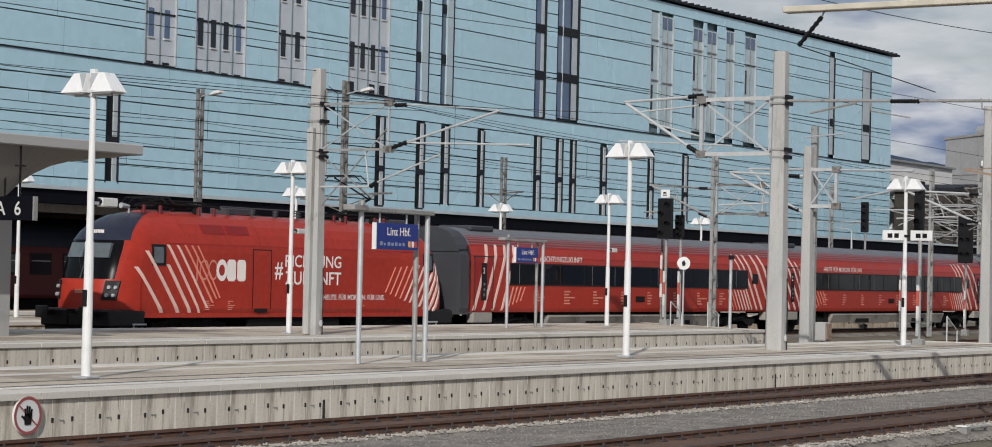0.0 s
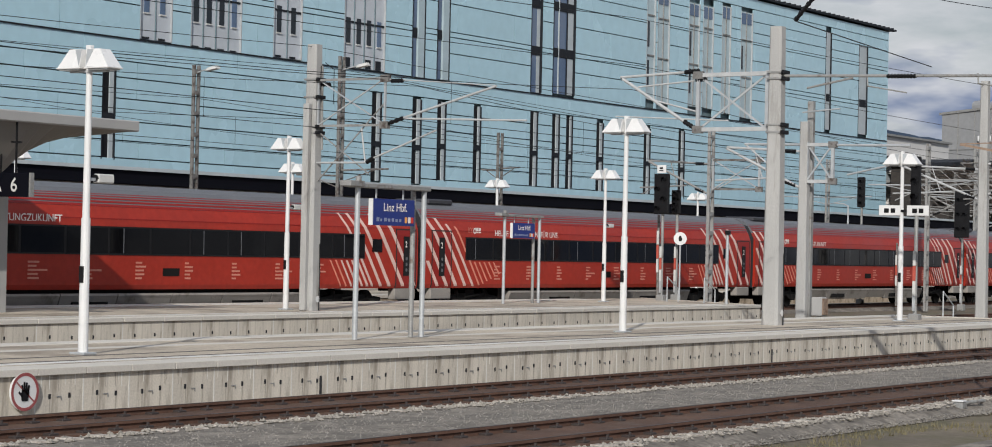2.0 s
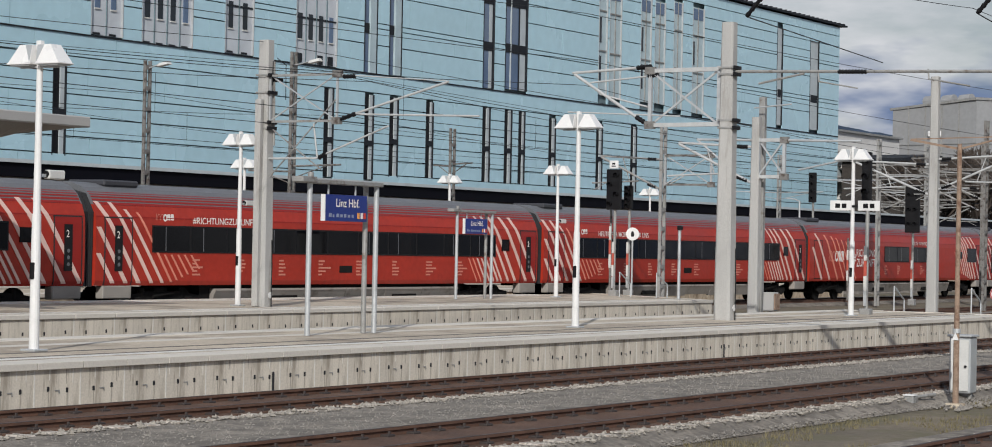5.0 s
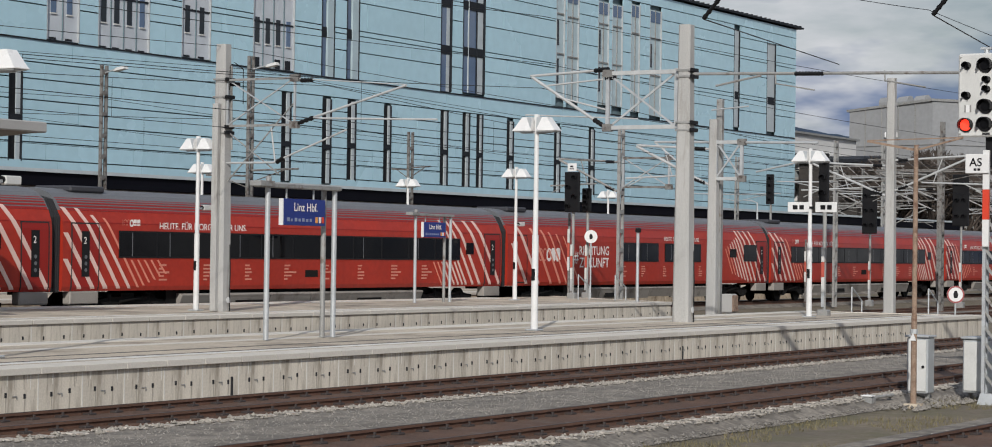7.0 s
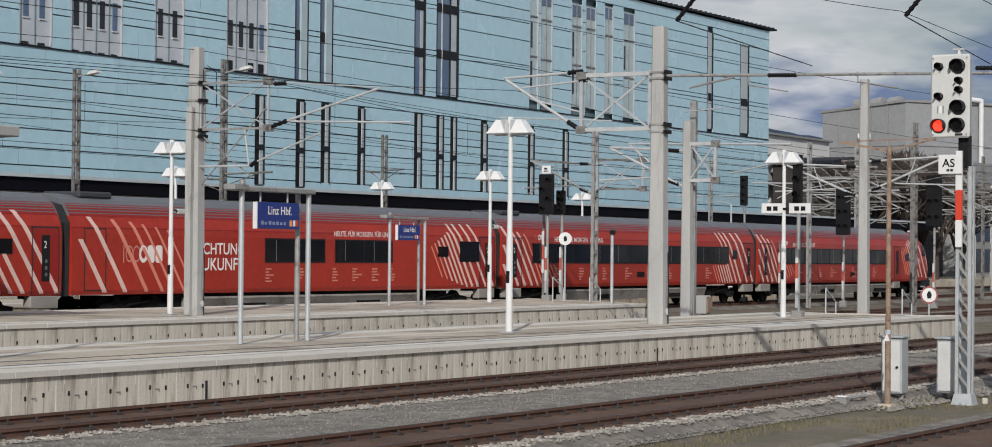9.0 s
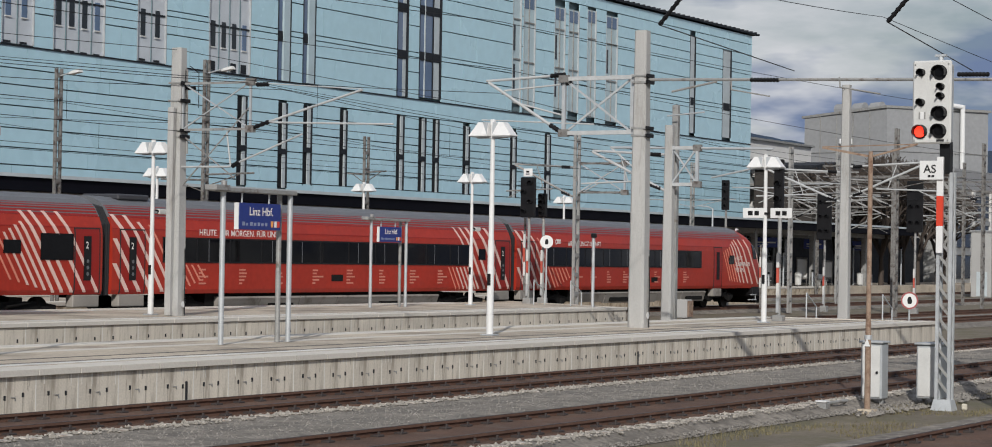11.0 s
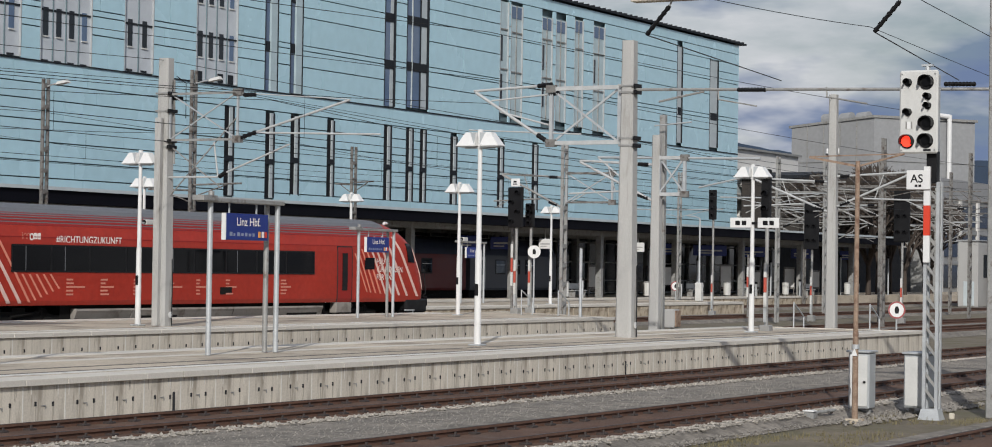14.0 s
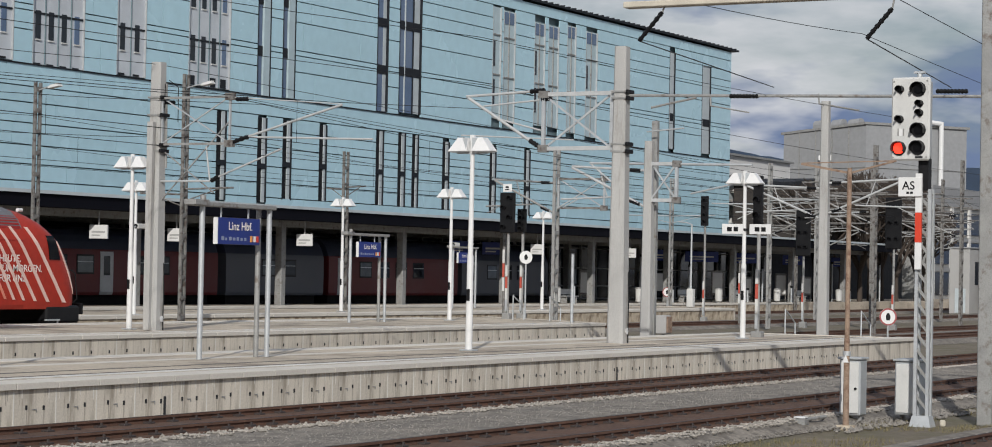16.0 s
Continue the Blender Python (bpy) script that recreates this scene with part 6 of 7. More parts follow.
def left_canopy():
    """The end of an island platform's roof: a thin edge over a curved soffit, with a hanging number board."""
    x1 = 42.2
    setting("platform_roof_slab", G().cbox(-20, x1, 38.0, 43.6, 5.18, 5.45, 0.03), CANOPY, "pale platform roof slab")
    pts = [(x1 - 0.2, 5.15), (41.8, 5.10), (40.6, 4.96), (39.9, 4.80), (39.3, 4.57), (38.85, 4.32), (38.5, 4.05), (38.0, 3.75), (-20, 3.65)]
    vs = [p for x, z in pts for p in ((x, 38.1, 5.18), (x, 39.0, z), (x, 42.6, z), (x, 43.5, 5.18))]
    fs = [(4 * i + k, 4 * i + (k + 1) % 4, 4 * i + 4 + (k + 1) % 4, 4 * i + 4 + k) for i in range(len(pts) - 1) for k in range(4)]
    setting("platform_roof", G().add(vs, fs + [(0, 1, 2, 3), (35, 34, 33, 32)]), SOFFIT, "curved grey-brown soffit under the platform roof, darkened for shade")
    setting("platform_roof_wall", G().box(39.0, 40.35, 40.7, 41.1, 0.0, 3.9), CANOPY, "pale concrete pier below the platform roof")
    # roof shade put into the colours: near-black board, grey letters
    c = thing("platform_number_sign", (38.0, 38.0, 3.40), "blue hanging board with platform letter and number, coloured dark for shade", "sign")
    part("board", G().cbox(-0.05, 0.05, -0.38, 1.3, 0, 0.57, 0.01), NAVY, c)
    part("end_cap", G().box(-0.06, 0.06, -0.44, -0.39, 0, 0.57), STEEL_GREY, c)
    for y in (0.1, 0.6):
        part("hanger", G().cyl((0, y, 0.57), (0, y, 1.79), 0.03, n=6).cyl((0, y, 1.28), (0, y, 1.32), 0.13, n=8), BLACK, c)
    for word, y in (("6", 0.12), ("A", 0.72)):
        o = part("lettering", text_mesh(word, 0.46), HOUSING, c)
        o.matrix_basis = pose(-0.058, y + 0.1, 0.13, 0, 0, -90)


left_canopy()


# ---- signals and lineside things ----
def hooded_lens(parent, x, y, z, r, lit=None):
    """A lens with a black round hood, looking to -x."""
    k = part("hood", G().cyl((x, y, z), (x - 0.02, y, z), r * 1.18, n=18), BLACK, parent)
    n = 14
    vs, fs = [], []
    for i in range(n + 1):
        a = math.pi * (-0.15 + 1.3 * i / n)
        for dx, rr in ((-0.02, 1.12), (-0.15, 1.12), (-0.15, 1.0), (-0.02, 1.0)):
            vs.append((x + dx, y + math.cos(a) * r * rr, z + math.sin(a) * r * rr))
    for i in range(n):
        a = 4 * i
        for j in range(4):
            fs.append((a + j, a + (j + 1) % 4, a + 4 + (j + 1) % 4, a + 4 + j))
    part("visor", G().add(vs, fs), BLACK, k)
    part("lens", G().cyl((x - 0.02, y, z), (x - 0.045, y, z), r * (0.92 if lit else 0.7), n=18), lit or GLASS_TRAIN, k)


def main_signal():
    c = thing("main_signal", (39.0, 12.77, -0.28), "pale grey light signal with red lit lens on a lattice mast", "railway signal")
    z = 0.28
    # front plate, turned to face along the tracks
    h0, h1 = 4.53 + z, 6.04 + z
    plate = part("signal_plate", G().cbox(-0.36, -0.28, -0.36, 0.36, h0, h1, 0.03), HOUSING, c, "pale grey signal plate")
    part("backbox", G().cbox(-0.28, -0.05, -0.32, 0.32, h0 + 0.05, h1 - 0.05, 0.03), GALV, plate)
    for y, dz, r in ((-0.15, 1.29, 0.115), (-0.18, 1.03, 0.055), (-0.18, 0.86, 0.055), (-0.16, 0.55, 0.115), (-0.15, 0.23, 0.115), (0.19, 1.29, 0.06), (0.19, 0.75, 0.06)):
        hooded_lens(plate, -0.36, y, h0 + dz, r)
    hooded_lens(plate, -0.36, 0.20, h0 + 0.22, 0.11, SIGNAL_RED)
    for y in (0.11, 0.21):
        part("matrix_bar", G().box(-0.366, -0.36, y, y + 0.025, h0 + 0.45, h0 + 0.58), STEEL_GREY, plate)
    part("matrix_face", G().box(-0.364, -0.36, 0.14, 0.205, h0 + 0.45, h0 + 0.58), WHITE_GLOSS, plate)
    for y in (-0.31, 0.31):
        for dz in (0.06, 1.44):
            part("plate_screw", G().cyl((-0.37, y, h0 + dz), (-0.36, y, h0 + dz), 0.016, n=8), STEEL_GREY, plate)
    part("type_label", G().box(-0.366, -0.36, -0.24, -0.10, h0 + 0.04, h0 + 0.08), BLACK_MATT, plate)
    part("top_bracket", G().cyl((-0.15, -0.1, h1), (-0.15, -0.1, h1 + 0.12), 0.05, n=8).box(-0.2, -0.1, -0.2, 0.0, h1 + 0.08, h1 + 0.12), GALV, plate)
    part("neck", G().cbox(-0.2, 0.0, -0.30, -0.11, 4.0 + z, h0 + 0.05, 0.01), BLACK, c)
    # lattice mast
    m = part("mast", G().box(-0.19, -0.13, -0.36, -0.30, 0, 4.3), GALV, c, "galvanised lattice mast")
    for x, y in ((-0.03, -0.36), (-0.19, -0.13), (-0.03, -0.13)):
        part("mast_leg", G().box(x, x + 0.06, y, y + 0.06, 0, 4.3), GALV, m)
    g = G()
    k = 0.3
    while k < 4.0:
        g.bar((-0.16, -0.33, k), (0.0, -0.33, k + 0.28), 0.02, 0.05).bar((-0.16, -0.33, k), (-0.16, -0.10, k + 0.28), 0.02, 0.05).bar((0.0, -0.10, k + 0.28), (-0.16, -0.10, k), 0.02, 0.05)
        k += 0.28
    part("lacing", g, STEEL_GREY, m)
    for z0, z1, mm in ((3.05, 3.59, REDLINE), (2.56, 3.05, WHITE), (3.59, 4.3, WHITE)):
        part("marker_strip", G().cbox(-0.26, -0.19, -0.20, -0.08, z0 + z, z1 + z, 0.008), mm, c)
    s = part("letter_plate", G().cbox(-0.30, -0.26, -0.21, 0.23, 3.88 + z, 4.23 + z, 0.01), WHITE, c, "white plate with black letters")
    me = text_mesh("AS", 0.21)
    o = part("lettering", me, BLACK, s)
    o.matrix_basis = pose(-0.308, 0.15, 4.01 + z, 0, 0, -90)
    part("small_print", G().box(-0.307, -0.30, 0.02, 0.07, 3.93 + z, 3.97 + z).box(-0.307, -0.30, -0.05, 0.0, 3.93 + z, 3.97 + z), BLACK, s)
    part("mast_foot", G().frustum([(-0.25, -0.42, -0.02), (0.10, -0.42, -0.02), (0.10, -0.01, -0.02), (-0.25, -0.01, -0.02)], [(-0.20, -0.37, 0.2), (0.04, -0.37, 0.2), (0.04, -0.06, 0.2), (-0.20, -0.06, 0.2)]), GALV, m, "splayed galvanised foot")
    part("foot_tag", G().cbox(0.16, 0.24, -0.56, -0.46, 0.0, 0.12, 0.02), BEIGE, c)


main_signal()


def cabinet(x, y, w, d, h, label, posts=True):
    c = thing("lineside_cabinet", (x, y, -0.28), label, "cabinet", "lineside cabinets")
    part("body", G().cbox(-d / 2, d / 2, -w / 2, w / 2, 0.16, h, 0.02), GALV, c)
    part("door", G().cbox(-d / 2 - 0.025, -d / 2, -w / 2 + 0.03, w / 2 - 0.03, 0.2, h - 0.05, 0.008), HOUSING, c, "pale cabinet door")
    part("lock", G().cyl((-d / 2 - 0.05, -w / 2 + 0.08, h * 0.55), (-d / 2 - 0.02, -w / 2 + 0.08, h * 0.55), 0.025, n=8), BLACK, c)
    part("roof", G().cbox(-d / 2 - 0.05, d / 2 + 0.03, -w / 2 - 0.03, w / 2 + 0.03, h, h + 0.04, 0.01), GALV, c)
    for yy in (-w / 2 + 0.06, w / 2 - 0.06):
        part("leg", G().box(-0.04, 0.04, yy - 0.03, yy + 0.03, -0.05, 0.17), STEEL_GREY, c)
    return c


cabinet(39.75, 13.02, 0.48, 0.6, 1.15, "pale grey steel cabinet on legs beside the signal")
cabinet(38.8, 13.83, 0.40, 0.36, 1.18, "pale grey steel cabinet on legs behind a rusty post")


def rusty_post():
    c = thing("lineside_post", (37.1, 13.35, -0.28), "thin rusty brown steel post with a cross arm", "post")
    part("post", G().cyl((0, 0, 0), (0, 0, 1.6), 0.055, 0.05, 10).cyl((0, 0, 1.6), (0, 0, 4.6), 0.045, 0.04, 10), RUST_POLE, c)
    part("collar", G().cyl((0, 0, 1.3), (0, 0, 1.38), 0.07, n=10), GALV, c)
    part("warning_tag", G().prism([(-0.06, 1.18), (0.06, 1.18), (0.0, 1.32)], "x", -0.07, -0.055), WHITE, c)
    part("footing", G().cbox(-0.16, 0.16, -0.16, 0.16, -0.1, 0.08, 0.03), CONCRETE_OLD, c)
    part("cross_arm", G().bar((0, 0.05, 4.52), (0, 0.90, 4.68), 0.04).bar((0, -0.05, 4.52), (0, -0.85, 4.72), 0.03).bar((0, 0.9, 4.69), (0, -0.85, 4.72), 0.02), RUST_POLE, c)


rusty_post()


def heap(x, y, r, h, material, label, name, seed, z=-0.28):
    """An uneven low heap."""
    rnd = random.Random(seed)
    g = G()
    n, m = 18, 6
    vs = [(x, y, z + h)]
    for j in range(1, m + 1):
        for i in range(n):
            a = 2 * math.pi * i / n
            rr = r * j / m * rnd.uniform(0.85, 1.12)
            vs.append((x + math.cos(a) * rr * 1.4, y + math.sin(a) * rr, z + h * (1 - (j / m) ** 1.5) * rnd.uniform(0.7, 1.1) - (0.03 if j == m else 0)))
    fs = [(0, 1 + i, 1 + (i + 1) % n) for i in range(n)]
    for j in range(m - 1):
        for i in range(n):
            a = 1 + j * n
            fs.append((a + i, a + n + i, a + n + (i + 1) % n, a + (i + 1) % n))
    return tagged(part(name, g.add(vs, fs), material), label, "heap")


heap(41.5, 13.9, 0.9, 0.22, STONE, "pale heap of crushed stone beside the rails", "stone_heap", 3)
loose_stones("scattered_stones", [(36, 44, 12.9, 14.6, -0.25)], 900, 8, 0.03, 0.07)


def point_motor(x, y):
    c = thing("cable_box", (x, y, -0.2), "small grey lineside cable box with a bent pipe", "cable box")
    part("box", G().cbox(-0.12, 0.12, -0.09, 0.09, 0.0, 0.13, 0.02), STEEL_GREY, c)
    part("lid", G().cbox(-0.13, 0.05, -0.1, 0.1, 0.13, 0.16, 0.01), WHITE, c)
    part("pipe", G().cyl((0.1, 0, 0.1), (0.9, -0.1, 0.12), 0.03, n=8), STEEL_GREY, c)


point_motor(36.4, 13.9)


def black_signal(x, y, z, height, head_h, head_w, label, mast_stripes=True, turn=0, lamps=4, plate=True):
    """A black multi-lamp signal on a striped mast, looking to -x."""
    c = thing("light_signal", (x, y, z), label, "railway signal", "black light signals", turn)
    part("mast", G().cyl((0.12, 0, 0), (0.12, 0, height - head_h * 0.4), 0.06, n=10), STEEL_GREY, c)
    part("base", G().cbox(-0.05, 0.28, -0.17, 0.17, -0.1, 0.22, 0.03), STEEL_GREY, c)
    if mast_stripes:
        zz = 0.3
        for i, m in enumerate((GALV, HOUSING, BAND_RED, HOUSING)):
            if zz + 0.45 < height - head_h:
                part("marker_strip", G().cbox(-0.02, 0.03, -0.045, 0.045, zz, zz + 0.45, 0.005), m, c)
            zz += 0.46
    hd = part("head", G().cbox(-0.06, 0.1, -head_w / 2, head_w / 2, height - head_h, height, 0.03), BLACK, c)
    for i in range(lamps):
        for yy in ((-head_w * 0.22, head_w * 0.22) if head_w > 0.5 else (0,)):
            if (i + (yy > 0)) % 2 == 0 or head_w <= 0.5 or lamps < 4:
                hooded_lens(hd, -0.06, yy, height - head_h * (i + 0.6) / (lamps + 0.2), 0.09)
    if plate:
        p = part("number_plate", G().cbox(-0.05, -0.02, -0.2, 0.2, height + 0.02, height + 0.34, 0.01), WHITE, c)
        part("small_print", G().box(-0.056, -0.05, -0.08, 0.1, height + 0.1, height + 0.14).box(-0.056, -0.05, -0.06, 0.08, height + 0.18, height + 0.25), BLACK, p)
    return c


black_signal(77.0, 41.9, 0.55, 5.0, 1.6, 0.64, "black multi-lamp signal with white plate on a striped mast")
black_signal(78.4, 42.0, 0.55, 4.4, 0.95, 0.38, "narrow black signal on a striped mast", lamps=4, plate=False)


def lamp_shunt(x, y):
    """Signal bundle behind the fourth platform lamp."""
    black_signal(x, y, 0.5, 5.0, 1.5, 0.30, "dark signal on a striped mast behind a platform lamp", lamps=3, plate=False)


lamp_shunt(63.4, 25.75)
black_signal(104.0, 39.8, 0.0, 5.8, 2.3, 0.75, "dark signal with wide hoods beyond the platform end", lamps=3, plate=False)
black_signal(103.6, 35.0, 0.0, 6.4, 2.5, 0.8, "dark signal with wide hoods on a red and white striped mast", lamps=3, plate=False)
black_signal(109.4, 47.5, 0.0, 6.7, 1.6, 0.42, "slim dark signal far along the track", lamps=4, plate=False)


def twin_plate():
    c = thing("platform_number_plates", (61.25, 25.2, 3.55), "two white plates with small black print on a lamp pole", "sign")
    for s in (-1, 1):
        p = part("plate", G().cbox(-0.1, -0.07, min(s * 0.1, s * 0.78), max(s * 0.1, s * 0.78), 0.10, 0.40, 0.01), WHITE, c)
        part("small_print", G().box(-0.108, -0.1, s * 0.44 - 0.18, s * 0.44 - 0.04, 0.18, 0.31).box(-0.108, -0.1, s * 0.44 + 0.02, s * 0.44 + 0.17, 0.18, 0.31), BLACK, p)
    part("strut", G().box(-0.07, 0.05, -0.12, 0.12, 0.2, 0.27), BLACK, c)


twin_plate()


def striped_post(x, y, z, h):
    """A slim post banded white, red and dark."""
    c = thing("striped_post", (x, y, z), "slim steel post with white, red and dark bands", "post", "striped signal posts")
    part("post", G().cyl((0, 0, 0), (0, 0, h), 0.05, n=10), DARK_STEEL, c)
    k = h * 0.32
    for i, m in enumerate((HOUSING, BAND_RED, HOUSING)):
        part("band", G().cbox(-0.062, -0.04, -0.05, 0.05, k, k + h * 0.16, 0.004), m, c)
        k += h * 0.165


striped_post(77.9, 42.5, 0.55, 3.4)
striped_post(106.0, 44.0, 0.0, 3.2)


def slim_lamp(x, y, z, h):
    c = thing("slim_lamp", (x, y, z), "slim grey lamp post with a boxed foot and bent arm", "lamp post")
    part("pole", G().cyl((0, 0, 0), (0, 0, h), 0.07, 0.05, 10), GALV, c)
    part("arm", G().tube([(0, 0, h - 0.02), (0, 0.3, h + 0.1), (0, 0.9, h + 0.16)], 0.035), GALV, c)
    part("foot_box", G().cbox(-0.2, 0.2, -0.2, 0.2, 0, 1.1, 0.04), HOUSING, c)


slim_lamp(120.0, 52.9, 0.55, 4.9)


def site_cabin(x, y, w, d, h, label):
    """A pale flat-roofed cabin with a door and a window."""
    c = thing("site_cabin", (x, y, -0.28), label, "cabin", "cabins beside the tracks")
    part("wall", G().cbox(0, w, 0, d, 0, h, 0.05), CANOPY, c)
    part("roof", G().cbox(-0.1, w + 0.1, -0.1, d + 0.1, h, h + 0.12, 0.02), SHED, c)
    part("door", G().cbox(-0.05, 0.0, 0.3, 1.2, 0.1, 2.1, 0.01), FACADE_GREY, c)
    part("window", G().cbox(w * 0.3, w * 0.65, -0.05, 0.0, h * 0.45, h * 0.8, 0.01), GLASS_DARK, c)


site_cabin(178.0, 53.6, 5.0, 1.7, 5.4, "tall pale cabin with a dark window beside the tracks")
site_cabin(180.0, 50.6, 6.0, 2.0, 5.2, "tall pale cabin with a dark window beside the tracks")


def marker_post(x, y, z, h, r=0.05):
    c = thing("marker_post", (x, y, z), "plain galvanised post with a small dark head", "post", "platform posts")
    part("post", G().cyl((0, 0, 0), (0, 0, h), r, n=10), GALV, c)
    part("head", G().cbox(-0.12, 0.06, -0.12, 0.06, h - 0.1, h + 0.06, 0.02), BLACK, c)


marker_post(74.3, 37.6, 0.55, 2.7, 0.06)


def handrail(x, y, z):
    c = thing("handrail", (x, y, z), "low bent tube handrail at the platform steps", "handrail", "platform-end handrails")
    part("tube", G().cyl((0, 0, 0), (0, 0, 0.95), 0.025, n=8).cyl((0, 0, 0.95), (0.9, 0, 0.5), 0.025, n=8).cyl((0.9, 0, 0.5), (0.9, 0, -0.3), 0.025, n=8), GALV, c)


handrail(75.2, 39.0, 0.55)
handrail(75.2, 40.6, 0.55)
handrail(68.0, 24.0, 0.4)
handrail(68.0, 26.6, 0.4)


def relay_box(x, y, z):
    c = thing("relay_box", (x, y, z), "small beige and brown relay box at a mast", "relay box")
    part("body", G().cbox(-0.2, 0.2, -0.16, 0.2, 0.5, 1.1, 0.02), CANOPY, c)
    part("side_door", G().cbox(-0.16, 0.22, -0.2, -0.16, 0.54, 1.06, 0.01), RUST_POLE, c)
    part("leg", G().box(-0.05, 0.05, -0.05, 0.05, -0.2, 0.5), STEEL_GREY, c)


relay_box(65.1, 29.62, 0.0)


# ---- beyond the platforms ----
def far_buildings():
    corners = [(0, 0), (12.3, -8.7), (15.9, 3.3), (3.6, 12.0)]
    c = thing("warehouse", (255.7, 90, 0), "large plain grey sheet-clad hall", "building")
    part("wall", G().frustum([(x, y, 0) for x, y in corners], [(x, y, z) for (x, y), z in zip(corners, (21.2, 21.2, 20.3, 20.3))]), SHED, c)
    rim = list(zip([(-0.3, 0), (12.3, -9.1), (16.2, 3.3), (3.6, 12.4)], (21.2, 21.2, 20.3, 20.3)))
    part("roof", G().frustum([(x, y, z) for (x, y), z in rim], [(x, y, z + 0.3) for (x, y), z in rim]), STEEL_GREY, c)
    for k in range(1, 5):
        f = k / 5
        part("panel_joint", G().bar((3.6 * f - 0.05, 12.0 * f + 0.05, 0), (3.6 * f - 0.05, 12.0 * f + 0.05, 21.2 - 0.9 * f), 0.1), STEEL_GREY, c)
    for z in (5.5, 10.5, 16.0):
        part("panel_joint", G().bar((-0.05, 0.05, z), (3.55, 12.05, z), 0.07), STEEL_GREY, c)
        part("panel_joint", G().bar((-0.05, -0.05, z), (12.25, -8.75, z), 0.07), STEEL_GREY, c)
    for x, y in ((1.2, 1.0), (1.8, 3.4), (2.6, 6.0)):
        part("roof_hood", G().cyl((x, y, 21.3), (x + 0.4, y + 1.5, 21.2), 0.75, n=14), SHED, c)
    part("flue", G().cyl((8.4, -6.7, 11.5), (8.4, -6.7, 21.9), 0.3, n=10).cyl((8.4, -6.7, 21.7), (6.4, -5.2, 21.9), 0.3, n=10), WHITE, c, "white flue pipe up the wall")
    part("wall_lamp", G().cbox(1.3, 1.7, 4.9, 6.6, 16.9, 17.6, 0.1), WHITE_GLOSS, c)
    b = thing("white_house", (200.5, 85, 0), "white rendered flats with grey loggias", "building")
    part("wall", G().box(0, 17.5, 1.2, 8, 0, 14.4).box(0, 17.5, 0, 1.2, 12.7, 14.4).box(0, 0.5, 0, 1.2, 0, 12.7).box(17.0, 17.5, 0, 1.2, 0, 12.7), PLASTER, b)
    part("roof", G().box(-0.3, 17.8, -0.3, 8.3, 14.4, 14.6), STEEL_GREY, b)
    for z in (3.6, 6.7, 9.8, 12.4):
        p = part("balcony", G().box(0.5, 17.0, -0.3, 1.2, z, z + 0.25), PLASTER, b)
        if z < 12:
            part("balcony_rail", G().box(0.5, 17.0, -0.34, -0.3, z + 0.95, z + 1.05).box(0.5, 9.0, -0.3, -0.26, z + 0.25, z + 0.9), FACADE_GREY, p)
    for k in range(5):
        part("loggia_wall", G().box(0.5 + 3.4 * k, 0.75 + 3.4 * k, 0, 1.2, 0, 12.4), PLASTER, b)
        for z in (0.6, 3.9, 7.0, 10.1):
            w = part("window", G().box(1.2 + 3.4 * k, 3.3 + 3.4 * k, 1.14, 1.2, z, z + 2.1), GLASS_DARK, b)
            part("frame", G().box(2.2 + 3.4 * k, 2.3 + 3.4 * k, 1.08, 1.14, z, z + 2.1), WHITE, w)
    # shed-like dark block added in place of a dense brown mass of trees
    d = thing("low_sheds", (200.5, 78, 0), "dark brown block standing in for dense trees and structures", "building")
    part("wall", G().box(0, 40, 0, 6, 0, 11.4), SHED_WOOD, d)
    part("roof", G().prism([(-0.5, 11.4), (40.5, 11.4), (40.5, 11.7), (30, 12.5), (20, 11.7), (8, 12.4), (-0.5, 11.7)], "y", -0.5, 6.5), FACADE_DARK, d)
    rnd = random.Random(8)
    for k in range(10):
        for z in (2.4, 5.6, 8.4):
            if rnd.random() < 0.6:
                w = part("window", G().box(1 + 4.0 * k, 2.6 + 4.0 * k, -0.08, 0.0, z, z + 1.5), rnd.choice((GLASS_DARK, GLASS_DARK, STEEL_GREY)), d)
                part("sill", G().box(0.9 + 4.0 * k, 2.7 + 4.0 * k, -0.25, 0.0, z - 0.15, z), STEEL_GREY, w)
    for k in range(5):
        part("pipe", G().cyl((3 + 7.1 * k, -0.3, 0), (3 + 7.1 * k, -0.3, 11), 0.12, n=8), STEEL_GREY, d)
    e = thing("pale_hall", (219, 70, 0), "pale hall with a deep parapet and dark glazing", "building")
    part("wall", G().box(0, 80, 0, 8, 0, 10.2), STEEL_GREY, e)
    part("parapet", G().box(-0.2, 80.2, -0.2, 8.2, 10.2, 12.2), SHED, e)
    for k in range(13):
        part("pier", G().box(0.1 + 6.2 * k, 0.8 + 6.2 * k, -0.2, 0.0, 0, 10.2), PLASTER, e)
        for z in (1.0, 4.2, 7.4):
            part("window", G().box(1.2 + 6.2 * k, 5.9 + 6.2 * k, -0.08, 0.0, z, z + 2.3), GLASS_DARK, e)
    for z in (3.4, 6.6):
        part("ledge", G().box(0, 80, -0.15, 0.0, z, z + 0.4), SHED, e)


far_buildings()


